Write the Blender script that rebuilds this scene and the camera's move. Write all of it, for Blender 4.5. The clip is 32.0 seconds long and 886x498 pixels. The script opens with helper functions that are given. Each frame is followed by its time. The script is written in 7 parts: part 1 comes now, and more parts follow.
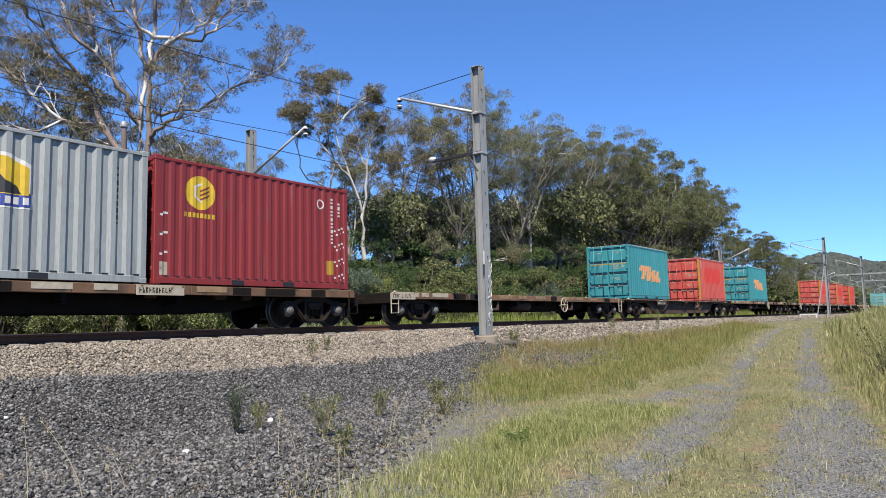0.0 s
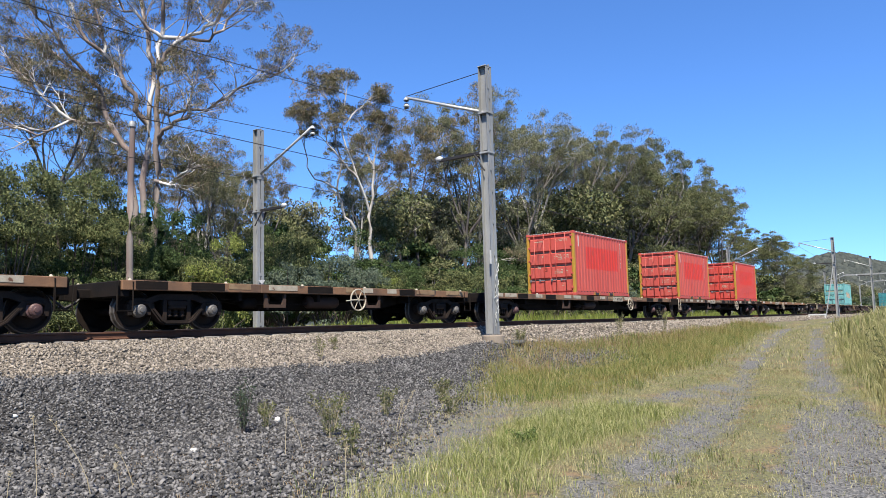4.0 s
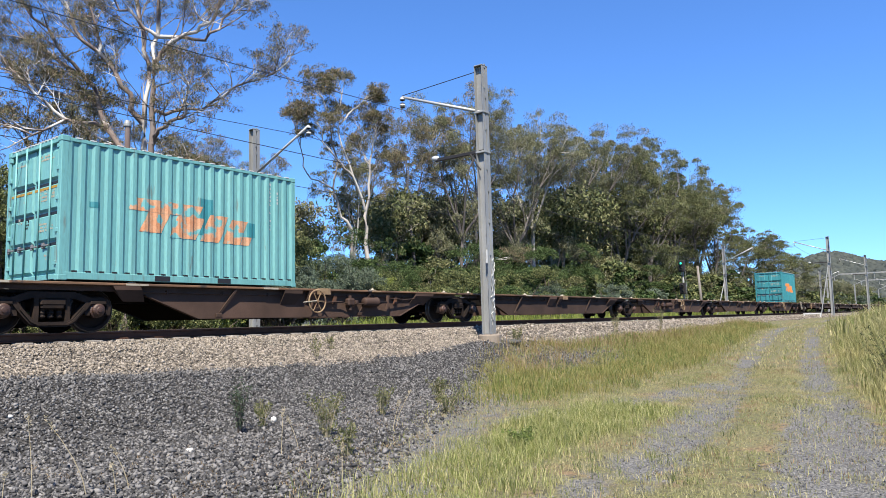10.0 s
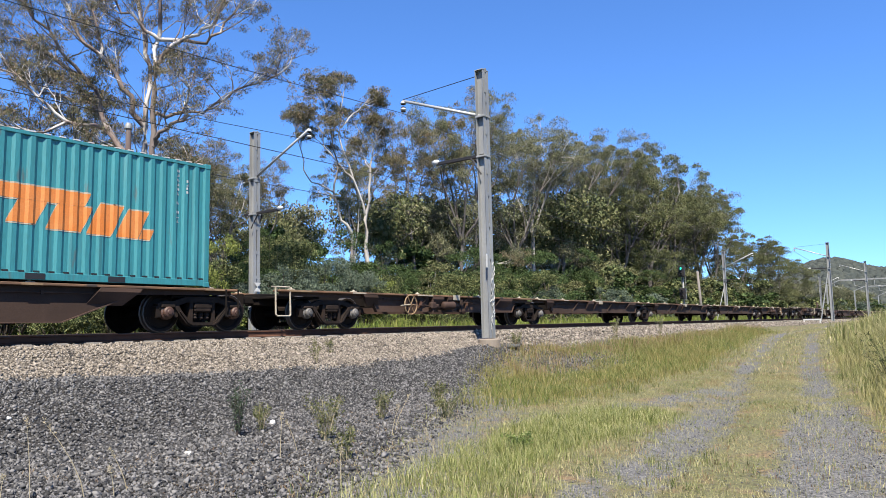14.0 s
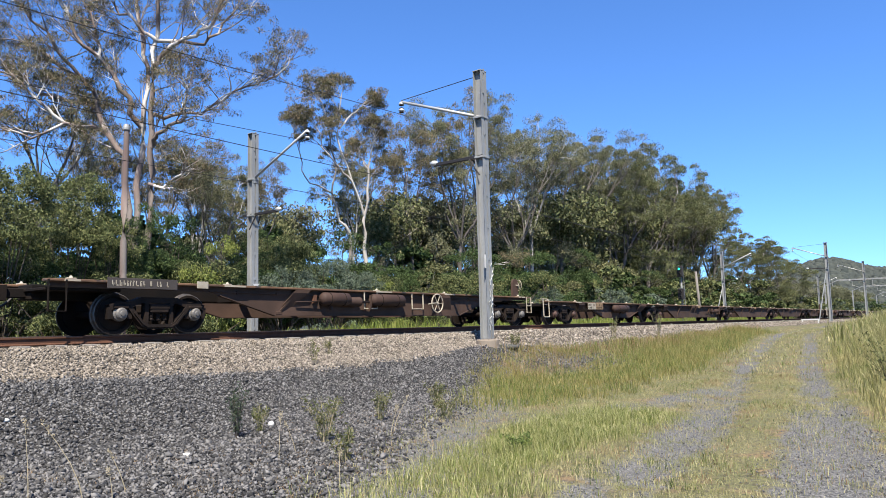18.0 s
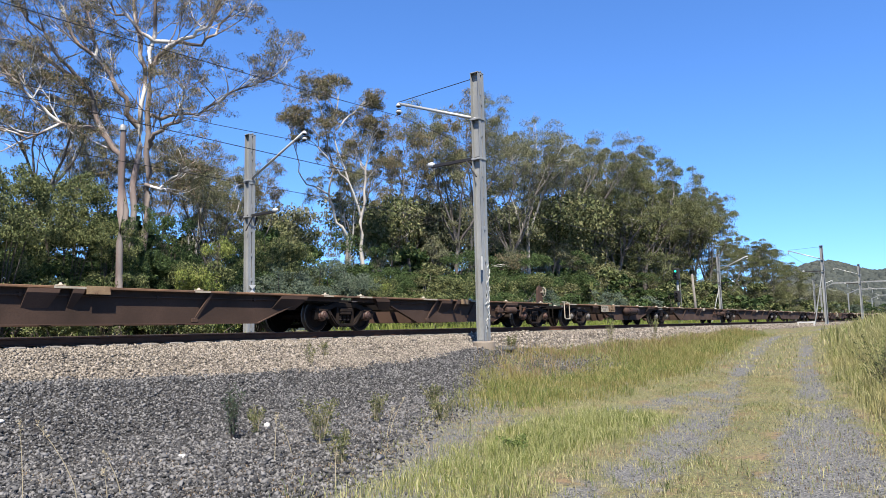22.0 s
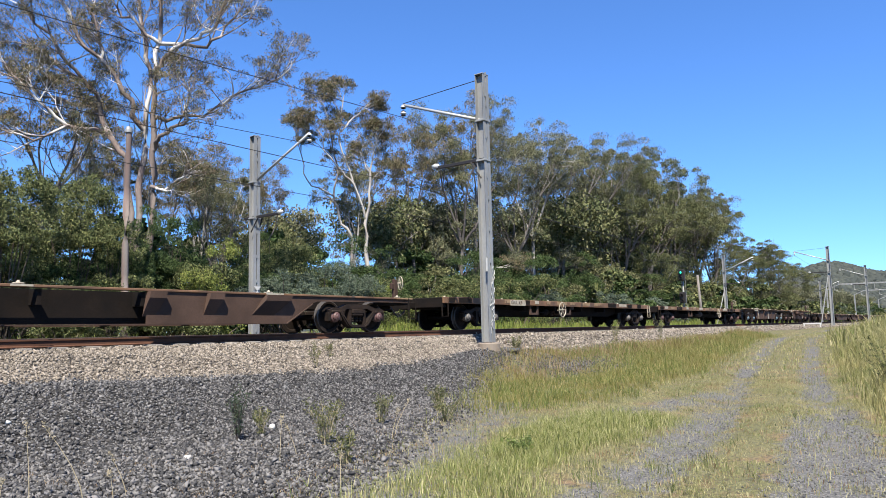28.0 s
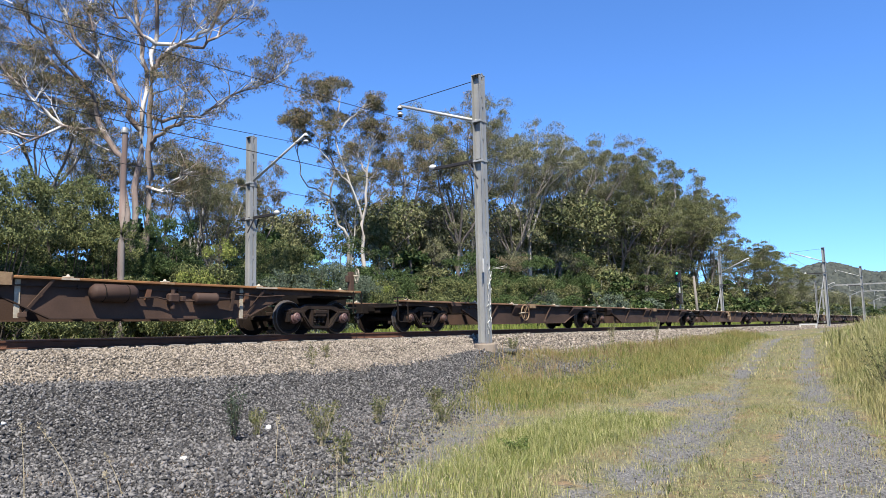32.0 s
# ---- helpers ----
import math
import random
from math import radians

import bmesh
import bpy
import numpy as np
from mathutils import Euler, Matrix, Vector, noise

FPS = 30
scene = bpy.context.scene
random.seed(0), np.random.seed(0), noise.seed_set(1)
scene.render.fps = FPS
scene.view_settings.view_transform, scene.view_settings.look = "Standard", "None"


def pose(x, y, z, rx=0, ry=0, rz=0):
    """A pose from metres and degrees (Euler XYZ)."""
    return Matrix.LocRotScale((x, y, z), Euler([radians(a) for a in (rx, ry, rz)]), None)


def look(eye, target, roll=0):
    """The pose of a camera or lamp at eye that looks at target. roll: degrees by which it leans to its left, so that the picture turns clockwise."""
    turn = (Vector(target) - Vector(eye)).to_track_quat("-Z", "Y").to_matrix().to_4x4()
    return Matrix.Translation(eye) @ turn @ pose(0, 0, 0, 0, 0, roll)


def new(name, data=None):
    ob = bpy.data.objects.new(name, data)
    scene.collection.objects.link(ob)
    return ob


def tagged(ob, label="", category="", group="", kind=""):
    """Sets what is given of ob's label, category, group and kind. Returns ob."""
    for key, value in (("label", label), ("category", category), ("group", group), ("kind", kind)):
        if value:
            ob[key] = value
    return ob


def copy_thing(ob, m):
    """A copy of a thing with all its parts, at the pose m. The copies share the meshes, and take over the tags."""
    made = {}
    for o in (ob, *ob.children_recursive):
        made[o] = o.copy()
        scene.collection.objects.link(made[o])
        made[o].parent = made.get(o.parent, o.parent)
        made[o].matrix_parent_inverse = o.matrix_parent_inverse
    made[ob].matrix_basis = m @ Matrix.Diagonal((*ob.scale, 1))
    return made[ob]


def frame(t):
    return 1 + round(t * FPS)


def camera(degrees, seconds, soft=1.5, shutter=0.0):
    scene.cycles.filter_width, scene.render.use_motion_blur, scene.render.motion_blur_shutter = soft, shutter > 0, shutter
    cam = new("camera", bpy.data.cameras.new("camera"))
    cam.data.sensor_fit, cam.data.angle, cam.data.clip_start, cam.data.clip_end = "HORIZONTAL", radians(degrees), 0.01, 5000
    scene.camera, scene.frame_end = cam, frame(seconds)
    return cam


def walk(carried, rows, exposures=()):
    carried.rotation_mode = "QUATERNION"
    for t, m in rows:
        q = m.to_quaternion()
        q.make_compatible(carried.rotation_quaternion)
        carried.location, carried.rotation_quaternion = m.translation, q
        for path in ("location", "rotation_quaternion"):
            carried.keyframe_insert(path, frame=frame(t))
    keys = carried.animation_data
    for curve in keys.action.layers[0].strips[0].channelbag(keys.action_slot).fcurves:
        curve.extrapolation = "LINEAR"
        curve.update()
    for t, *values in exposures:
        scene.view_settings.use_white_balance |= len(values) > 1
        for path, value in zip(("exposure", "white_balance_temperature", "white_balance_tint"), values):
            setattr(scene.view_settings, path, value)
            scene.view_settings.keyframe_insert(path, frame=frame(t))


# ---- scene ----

# ---- camera: stands still on a shaky tripod; heading from +Y towards +X, tilt and roll in degrees
EYE = (0.0, 0.0, 0.142)
cam = camera(64.18, 32.0, soft=0.74)


def held(heading, tilt, roll):
    return pose(*EYE, 90 + tilt, 0, -heading) @ pose(0, 0, 0, 0, 0, roll)


HELD = [
    (0.0, 53.635, 5.617, -1.588), (0.5, 53.647, 5.640, -1.529), (1.0, 53.616, 5.656, -1.426), (1.5, 53.512, 5.652, -1.337),
    (2.0, 53.349, 5.605, -1.318), (2.5, 53.203, 5.593, -1.371), (3.0, 53.163, 5.599, -1.428), (3.5, 53.127, 5.614, -1.453),
    (5.5, 52.959, 5.505, -1.577), (6.0, 53.033, 5.550, -1.613), (6.5, 53.079, 5.588, -1.604), (7.0, 53.141, 5.608, -1.635),
    (7.5, 53.194, 5.610, -1.697), (8.0, 53.218, 5.608, -1.671), (8.5, 53.235, 5.595, -1.573), (9.0, 53.269, 5.582, -1.515),
    (9.5, 53.328, 5.546, -1.529), (10.0, 53.388, 5.544, -1.567), (10.5, 53.410, 5.561, -1.545), (11.0, 53.413, 5.599, -1.394),
    (11.5, 53.405, 5.690, -1.212), (12.0, 53.401, 5.717, -1.128), (12.5, 53.392, 5.769, -1.113), (13.0, 53.405, 5.785, -1.129),
    (13.5, 53.406, 5.829, -1.185), (14.0, 53.397, 5.864, -1.273), (14.5, 53.405, 5.861, -1.346), (16.5, 53.413, 5.954, -1.436),
    (17.0, 53.431, 5.922, -1.440), (17.5, 53.475, 5.918, -1.423), (18.0, 53.524, 5.925, -1.399), (18.5, 53.548, 5.932, -1.407),
    (19.0, 53.604, 5.959, -1.432), (19.5, 53.663, 5.988, -1.395), (20.0, 53.727, 6.014, -1.319), (20.5, 53.780, 6.049, -1.218),
    (21.0, 53.819, 6.080, -1.136), (21.5, 53.829, 6.068, -1.170), (22.0, 53.792, 6.059, -1.239), (22.5, 53.751, 6.069, -1.255),
    (23.0, 53.699, 6.093, -1.308), (23.5, 53.656, 6.094, -1.344), (24.0, 53.580, 6.076, -1.394), (24.5, 53.530, 6.052, -1.423),
    (25.0, 53.498, 6.079, -1.383), (25.5, 53.494, 6.120, -1.357), (27.5, 53.373, 6.147, -1.301), (28.0, 53.406, 6.176, -1.256),
    (28.5, 53.381, 6.179, -1.309), (29.0, 53.345, 6.171, -1.404), (29.5, 53.350, 6.177, -1.448), (30.0, 53.405, 6.178, -1.451),
    (30.5, 53.476, 6.201, -1.433), (31.0, 53.574, 6.216, -1.401), (31.5, 53.631, 6.222, -1.327), (32.0, 53.683, 6.239, -1.256)]
walk(cam, [(t, held(a, b, c)) for t, a, b, c in HELD], [(0.0, 1.13), (1.0, 1.23), (3.0, 1.25), (6.0, 1.21), (7.0, 1.20), (8.5, 1.34), (32.0, 1.34)])

# ---- sun, sky and exposure
TO_SUN = Vector((-1.30, -1.0, 2.36)).normalized()
world = bpy.data.worlds.new("sky")
scene.world = world
world.use_nodes = True
nt = world.node_tree
sky = nt.nodes.new("ShaderNodeTexSky")
sky.sky_type = "NISHITA"
sky.sun_disc = False
sky.sun_elevation = math.asin(TO_SUN.z)
sky.sun_rotation = math.atan2(TO_SUN.x, TO_SUN.y)
sky.air_density, sky.dust_density, sky.ozone_density, sky.altitude = 1.0, 0.0, 4.0, 50
back = nt.nodes["Background"]
back.inputs["Strength"].default_value = 0.0735
tint = nt.nodes.new("ShaderNodeMix")
tint.data_type, tint.blend_type = "RGBA", "MULTIPLY"
tint.inputs[0].default_value, tint.inputs[7].default_value = 1.0, (0.61, 0.92, 1.33, 1)
lift = nt.nodes.new("ShaderNodeMapping")
lift.inputs["Location"].default_value = (0, 0, 0.04)
nt.links.new(nt.nodes.new("ShaderNodeTexCoord").outputs["Generated"], lift.inputs["Vector"])
nt.links.new(lift.outputs[0], sky.inputs["Vector"])
nt.links.new(sky.outputs[0], tint.inputs[6])
nt.links.new(tint.outputs[2], back.inputs["Color"])
sun = new("sun", bpy.data.lights.new("sun", "SUN"))
sun.data.energy, sun.data.angle, sun.data.color = 5.0, radians(0.53), (1.0, 0.93, 0.81)
sun.matrix_world = look(TO_SUN * 100, (0, 0, 0))
scene.view_settings.exposure = 1.34

# ---- materials
COLOUR_SCALE = 0.84      # every base colour scaled down, against the raised exposure, to deepen the shade


def dulled(*colours):
    return [tuple(c * COLOUR_SCALE for c in k[:3]) if k else None for k in colours]


def mat(name, base, rough=0.6, metal=0.0, var=None, scale=4.0, fine=60.0, bump=0.15, amount=0.5, bump_dist=0.01, stretch=None, rand=0.0,
        wear=None, wear_at=0.6, wear_scale=6.0, spec=0.5):
    """A node material: base colour, broken up by a coarse and a fine noise towards var, with a little relief."""
    base, var, wear = dulled(base, var, wear)
    m = bpy.data.materials.new(name)
    m.use_nodes = True
    t = m.node_tree
    b = t.nodes["Principled BSDF"]
    b.inputs["Roughness"].default_value, b.inputs["Metallic"].default_value = rough, metal
    b.inputs["Specular IOR Level"].default_value = spec
    co = t.nodes.new("ShaderNodeTexCoord").outputs["Object"]
    if stretch:
        mp = t.nodes.new("ShaderNodeMapping")
        mp.inputs["Scale"].default_value = stretch
        t.links.new(co, mp.inputs["Vector"])
        co = mp.outputs[0]

    def tex(s, detail=4.0):
        n = t.nodes.new("ShaderNodeTexNoise")
        n.inputs["Scale"].default_value, n.inputs["Detail"].default_value = s, detail
        t.links.new(co, n.inputs["Vector"])
        return n.outputs["Fac"]

    def mix(fac, a, c):
        n = t.nodes.new("ShaderNodeMix")
        n.data_type = "RGBA"
        for sock, v in ((n.inputs[0], fac), (n.inputs[6], a), (n.inputs[7], c)):
            if isinstance(v, (tuple, list)):
                sock.default_value = (*v[:3], 1)
            elif isinstance(v, (int, float)):
                sock.default_value = v
            else:
                t.links.new(v, sock)
        return n.outputs[2]

    def ramp(fac, lo, hi):
        n = t.nodes.new("ShaderNodeMapRange")
        n.inputs["From Min"].default_value, n.inputs["From Max"].default_value = lo, hi
        t.links.new(fac, n.inputs["Value"])
        return n.outputs[0]

    def times(a, k):
        n = t.nodes.new("ShaderNodeMath")
        n.operation = "MULTIPLY"
        t.links.new(a, n.inputs[0])
        n.inputs[1].default_value = k
        return n.outputs[0]

    var = var or tuple(c * 0.6 for c in base)
    big, small = tex(scale), tex(fine, 3.0)
    col = mix(times(ramp(big, 0.35, 0.68), amount), base, var)
    col = mix(times(ramp(small, 0.4, 0.75), amount * 0.6), col, tuple(c * 0.55 for c in base))
    if wear:
        col = mix(ramp(tex(wear_scale, 6.0), wear_at, wear_at + 0.06), col, wear)
    if rand:
        o = t.nodes.new("ShaderNodeObjectInfo")
        h = t.nodes.new("ShaderNodeHueSaturation")
        r = t.nodes.new("ShaderNodeMapRange")
        r.inputs["To Min"].default_value, r.inputs["To Max"].default_value = 1 - rand, 1 + rand
        t.links.new(o.outputs["Random"], r.inputs["Value"])
        t.links.new(r.outputs[0], h.inputs["Value"])
        t.links.new(col, h.inputs["Color"])
        col = h.outputs[0]
    t.links.new(col, b.inputs["Base Color"])
    bp = t.nodes.new("ShaderNodeBump")
    bp.inputs["Strength"].default_value, bp.inputs["Distance"].default_value = bump, bump_dist
    t.links.new(small, bp.inputs["Height"])
    t.links.new(bp.outputs[0], b.inputs["Normal"])
    return m


def island_mat(name, c1, c2, c3, rough=0.75, trans=0.0, spec=0.3, patch=None, patch_scale=0.6):
    """For joined small pieces: each island takes its own shade between three colours."""
    c1, c2, c3, patch = dulled(c1, c2, c3, patch)
    m = bpy.data.materials.new(name)
    m.use_nodes = True
    t = m.node_tree
    b = t.nodes["Principled BSDF"]
    b.inputs["Roughness"].default_value = rough
    b.inputs["Specular IOR Level"].default_value = spec
    g = t.nodes.new("ShaderNodeNewGeometry")
    r = t.nodes.new("ShaderNodeValToRGB")
    r.color_ramp.elements[0].color, r.color_ramp.elements[1].color = (*c1, 1), (*c3, 1)
    e = r.color_ramp.elements.new(0.5)
    e.color = (*c2, 1)
    t.links.new(g.outputs["Random Per Island"], r.inputs[0])
    col = r.outputs[0]
    if patch:
        n = t.nodes.new("ShaderNodeTexNoise")
        n.inputs["Scale"].default_value = patch_scale
        t.links.new(t.nodes.new("ShaderNodeTexCoord").outputs["Object"], n.inputs["Vector"])
        k = t.nodes.new("ShaderNodeMapRange")
        k.inputs["From Min"].default_value, k.inputs["From Max"].default_value = 0.45, 0.62
        t.links.new(n.outputs[0], k.inputs["Value"])
        x = t.nodes.new("ShaderNodeMix")
        x.data_type = "RGBA"
        t.links.new(k.outputs[0], x.inputs[0])
        t.links.new(col, x.inputs[6])
        x.inputs[7].default_value = (*patch, 1)
        x2 = t.nodes.new("ShaderNodeMix")
        x2.data_type = "RGBA"
        x2.inputs[0].default_value = 0.55
        t.links.new(col, x2.inputs[6])
        t.links.new(x.outputs[2], x2.inputs[7])
        col = x2.outputs[2]
    t.links.new(col, b.inputs["Base Color"])
    if trans:
        d = t.nodes.new("ShaderNodeBsdfTranslucent")
        t.links.new(col, d.inputs["Color"])
        mx = t.nodes.new("ShaderNodeMixShader")
        mx.inputs[0].default_value = trans
        t.links.new(b.outputs[0], mx.inputs[1])
        t.links.new(d.outputs[0], mx.inputs[2])
        t.links.new(mx.outputs[0], t.nodes["Material Output"].inputs["Surface"])
    return m


RUST = (0.10, 0.045, 0.022)
M_RAIL = mat("rail_steel", (0.115, 0.056, 0.036), 0.9, 0.0, (0.06, 0.032, 0.022), spec=0.1)
M_RAIL_HEAD = mat("worn_rail_head", (0.16, 0.14, 0.12), 0.5, 0.5)
M_SLEEPER = mat("concrete_sleeper", (0.19, 0.17, 0.15), 0.9)
M_TUBE = mat("bright_galvanised_tube", (0.446, 0.446, 0.432), 0.45, 0.3, (0.324, 0.324, 0.31))
M_MAST = mat("galvanised_steel", (0.30, 0.304, 0.296), 0.55, 0.2, (0.158, 0.158, 0.155), 2.0, 40, 0.1, 0.6, stretch=(1, 1, 0.25))
M_CONCRETE = mat("footing_concrete", (0.24, 0.195, 0.15), 0.95, 0, (0.216, 0.18, 0.144), 3, 50, 0.4)
M_DARK = mat("dark_steel", (0.022, 0.019, 0.018), 0.6, 0.2)
M_WIRE = mat("overhead_wire", (0.036, 0.032, 0.029), 0.6, 0.5)
M_PORCELAIN = mat("white_insulator", (0.504, 0.504, 0.49), 0.3)
M_INSULATOR = mat("brown_insulator", (0.022, 0.014, 0.013), 0.25)
M_WHITE = mat("white_paint", (0.54, 0.533, 0.504), 0.6, 0, (0.36, 0.338, 0.302), 5, 60, 0.1, 0.4)
M_CREAM = mat("faded_cream_paint", (0.403, 0.36, 0.274), 0.7, 0, (0.259, 0.202, 0.144), 6, 50, 0.1, 0.7, wear=RUST, wear_at=0.64)
M_WAGON = mat("grimy_brown_wagon_paint", (0.076, 0.045, 0.032), 0.85, 0.0, (0.033, 0.020, 0.014), 1.2, 30, 0.25, 0.8, rand=0.25, spec=0.25)
M_DECK = mat("rusty_deck_edge_paint", (0.18, 0.092, 0.044), 0.8, 0, (0.06, 0.034, 0.021), 1.6, 35, 0.3, 0.9, rand=0.25, wear=(0.036, 0.025, 0.02), wear_at=0.6, wear_scale=2.2)
M_BOGIE = mat("oily_cast_bogie_steel", (0.015, 0.0115, 0.0095), 0.75, 0.0, (0.04, 0.026, 0.019), 3, 40, 0.35, 0.7, rand=0.2, spec=0.12)
M_WHEEL = mat("rolled_wheel_steel", (0.014, 0.0105, 0.009), 0.75, 0.0, (0.032, 0.021, 0.015), 3, 40, 0.2, spec=0.12)
M_TREAD = mat("worn_wheel_tread", (0.115, 0.101, 0.09), 0.5, 0.6, (0.058, 0.047, 0.04))
M_CAP = [mat("bearing_cap_" + n, c, 0.6, 0, rand=0.2) for n, c in (("pink", (0.101, 0.05, 0.045)), ("grey", (0.122, 0.112, 0.101)), ("blue", (0.108, 0.173, 0.216)), ("rust", (0.065, 0.03, 0.019)))]
M_TANK = mat("air_tank_paint", (0.055, 0.032, 0.024), 0.7, 0, (0.028, 0.018, 0.014), 2, 30, spec=0.2)


# ---- mesh tools
class Shape:
    """Collects vertices and faces of one mesh."""

    def __init__(self):
        self.v, self.f, self.m = [], [], Matrix()

    def at(self, m):
        self.m = m
        return self

    def add(self, vs, fs):
        o = len(self.v)
        self.v += [tuple(self.m @ Vector(p)) for p in vs]
        self.f += [tuple(i + o for i in q) for q in fs]
        return self

    def box(self, x0, x1, y0, y1, z0, z1, b=0.0):
        if b <= 0:
            vs = [(x, y, z) for z in (z0, z1) for y in (y0, y1) for x in (x0, x1)]
            return self.add(vs, [(0, 2, 3, 1), (4, 5, 7, 6), (0, 1, 5, 4), (1, 3, 7, 5), (3, 2, 6, 7), (2, 0, 4, 6)])
        b = min(b, (x1 - x0) / 2.1, (y1 - y0) / 2.1, (z1 - z0) / 2.1)
        c, h = ((x0 + x1) / 2, (y0 + y1) / 2, (z0 + z1) / 2), ((x1 - x0) / 2, (y1 - y0) / 2, (z1 - z0) / 2)
        vs, idx = [], {}
        for sx in (-1, 1):
            for sy in (-1, 1):
                for sz in (-1, 1):
                    s = (sx, sy, sz)
                    for k in range(3):
                        idx[s, k] = len(vs)
                        vs.append(tuple(c[i] + s[i] * (h[i] if i == k else h[i] - b) for i in range(3)))
        fs = []
        for k in range(3):
            i, j = (k + 1) % 3, (k + 2) % 3
            for s in (-1, 1):
                q = []
                for a, d in ((-1, -1), (1, -1), (1, 1), (-1, 1)):
                    w = [0, 0, 0]
                    w[k], w[i], w[j] = s, a, d
                    q.append(idx[tuple(w), k])
                fs.append(tuple(q if s > 0 else q[::-1]))
        for k in range(3):
            i, j = (k + 1) % 3, (k + 2) % 3
            for a in (-1, 1):
                for d in (-1, 1):
                    w0, w1 = [0, 0, 0], [0, 0, 0]
                    w0[k], w1[k], w0[i], w1[i], w0[j], w1[j] = -1, 1, a, a, d, d
                    q = [idx[tuple(w0), i], idx[tuple(w1), i], idx[tuple(w1), j], idx[tuple(w0), j]]
                    fs.append(tuple(q if a * d < 0 else q[::-1]))
        for sx in (-1, 1):
            for sy in (-1, 1):
                for sz in (-1, 1):
                    q = [idx[(sx, sy, sz), k] for k in range(3)]
                    fs.append(tuple(q if sx * sy * sz > 0 else q[::-1]))
        return self.add(vs, fs)

    def tube(self, a, c, r0, r1=None, n=10, caps=True):
        """A round bar from a to c."""
        a, c = Vector(a), Vector(c)
        r1 = r0 if r1 is None else r1
        q = (c - a).to_track_quat("Z", "Y").to_matrix()
        vs = []
        for p, r in ((a, r0), (c, r1)):
            vs += [tuple(p + q @ Vector((r * math.cos(2 * math.pi * i / n), r * math.sin(2 * math.pi * i / n), 0))) for i in range(n)]
        fs = [(i, (i + 1) % n, n + (i + 1) % n, n + i) for i in range(n)]
        if caps:
            fs += [tuple(range(n))[::-1], tuple(range(n, 2 * n))]
        return self.add(vs, fs)

    def path(self, pts, r, n=6):
        """A bent round bar: one skin along a line."""
        pts = [Vector(p) for p in pts]
        k = len(pts)
        vs = []
        for i, p in enumerate(pts):
            d = (pts[min(i + 1, k - 1)] - pts[max(i - 1, 0)]).normalized()
            q = d.to_track_quat("Z", "Y")
            vs += [tuple(p + q @ Vector((r * math.cos(2 * math.pi * j / n), r * math.sin(2 * math.pi * j / n), 0))) for j in range(n)]
        fs = [(i * n + j, i * n + (j + 1) % n, (i + 1) * n + (j + 1) % n, (i + 1) * n + j) for i in range(k - 1) for j in range(n)]
        return self.add(vs, fs + [tuple(range(n))[::-1], tuple(range((k - 1) * n, k * n))])

    def lathe(self, profile, axis="y", n=24):
        """profile: (radius, along) pairs turned round an axis."""
        vs = []
        for r, d in profile:
            for i in range(n):
                a = 2 * math.pi * i / n
                p = (r * math.cos(a), d, r * math.sin(a)) if axis == "y" else (d, r * math.cos(a), r * math.sin(a)) if axis == "x" else (r * math.cos(a), r * math.sin(a), d)
                vs.append(p)
        fs = [(k * n + i, k * n + (i + 1) % n, (k + 1) * n + (i + 1) % n, (k + 1) * n + i) for k in range(len(profile) - 1) for i in range(n)]
        return self.add(vs, fs)

    def prism(self, outline, y0, y1):
        """An outline in x and z, pushed out from y0 to y1."""
        n = len(outline)
        vs = [(x, y0, z) for x, z in outline] + [(x, y1, z) for x, z in outline]
        fs = [tuple(range(n)), tuple(range(n, 2 * n))[::-1]] + [(i, n + i, n + (i + 1) % n, (i + 1) % n) for i in range(n)]
        return self.add(vs, fs)

    def ring(self, m, r, w, n=20, k=6):
        vs = []
        for i in range(n):
            a = 2 * math.pi * i / n
            for j in range(k):
                d = 2 * math.pi * j / k
                vs.append(tuple(m @ Vector(((r + w * math.cos(d)) * math.cos(a), w * math.sin(d), (r + w * math.cos(d)) * math.sin(a)))))
        return self.add(vs, [(i * k + j, i * k + (j + 1) % k, ((i + 1) % n) * k + (j + 1) % k, ((i + 1) % n) * k + j) for i in range(n) for j in range(k)])

    def data(self, name, material, smooth=False):
        me = bpy.data.meshes.new(name)
        me.from_pydata(self.v, [], self.f)
        me.materials.append(material)
        bm = bmesh.new()
        bm.from_mesh(me)
        bmesh.ops.recalc_face_normals(bm, faces=bm.faces)
        bm.to_mesh(me)
        bm.free()
        if smooth:
            me.shade_smooth()
        return me


def part(name, shape, material, parent=None, label="", smooth=False, m=None):
    """One mesh object under a thing or a part."""
    ob = new(name, shape.data(name, material, smooth))
    if parent is not None:
        ob.parent = parent
    if m is not None:
        ob.matrix_basis = m
    if label:
        tagged(ob, label)
    return ob


def share(name, data, parent, m):
    """Another object on a mesh that is already there."""
    ob = new(name, data)
    ob.parent = parent
    ob.matrix_basis = m
    return ob


def thing(name, m, label, category, group="", kind=""):
    ob = new(name)
    ob.empty_display_size = 0.3
    ob.matrix_basis = m
    return tagged(ob, label, category, group, kind)


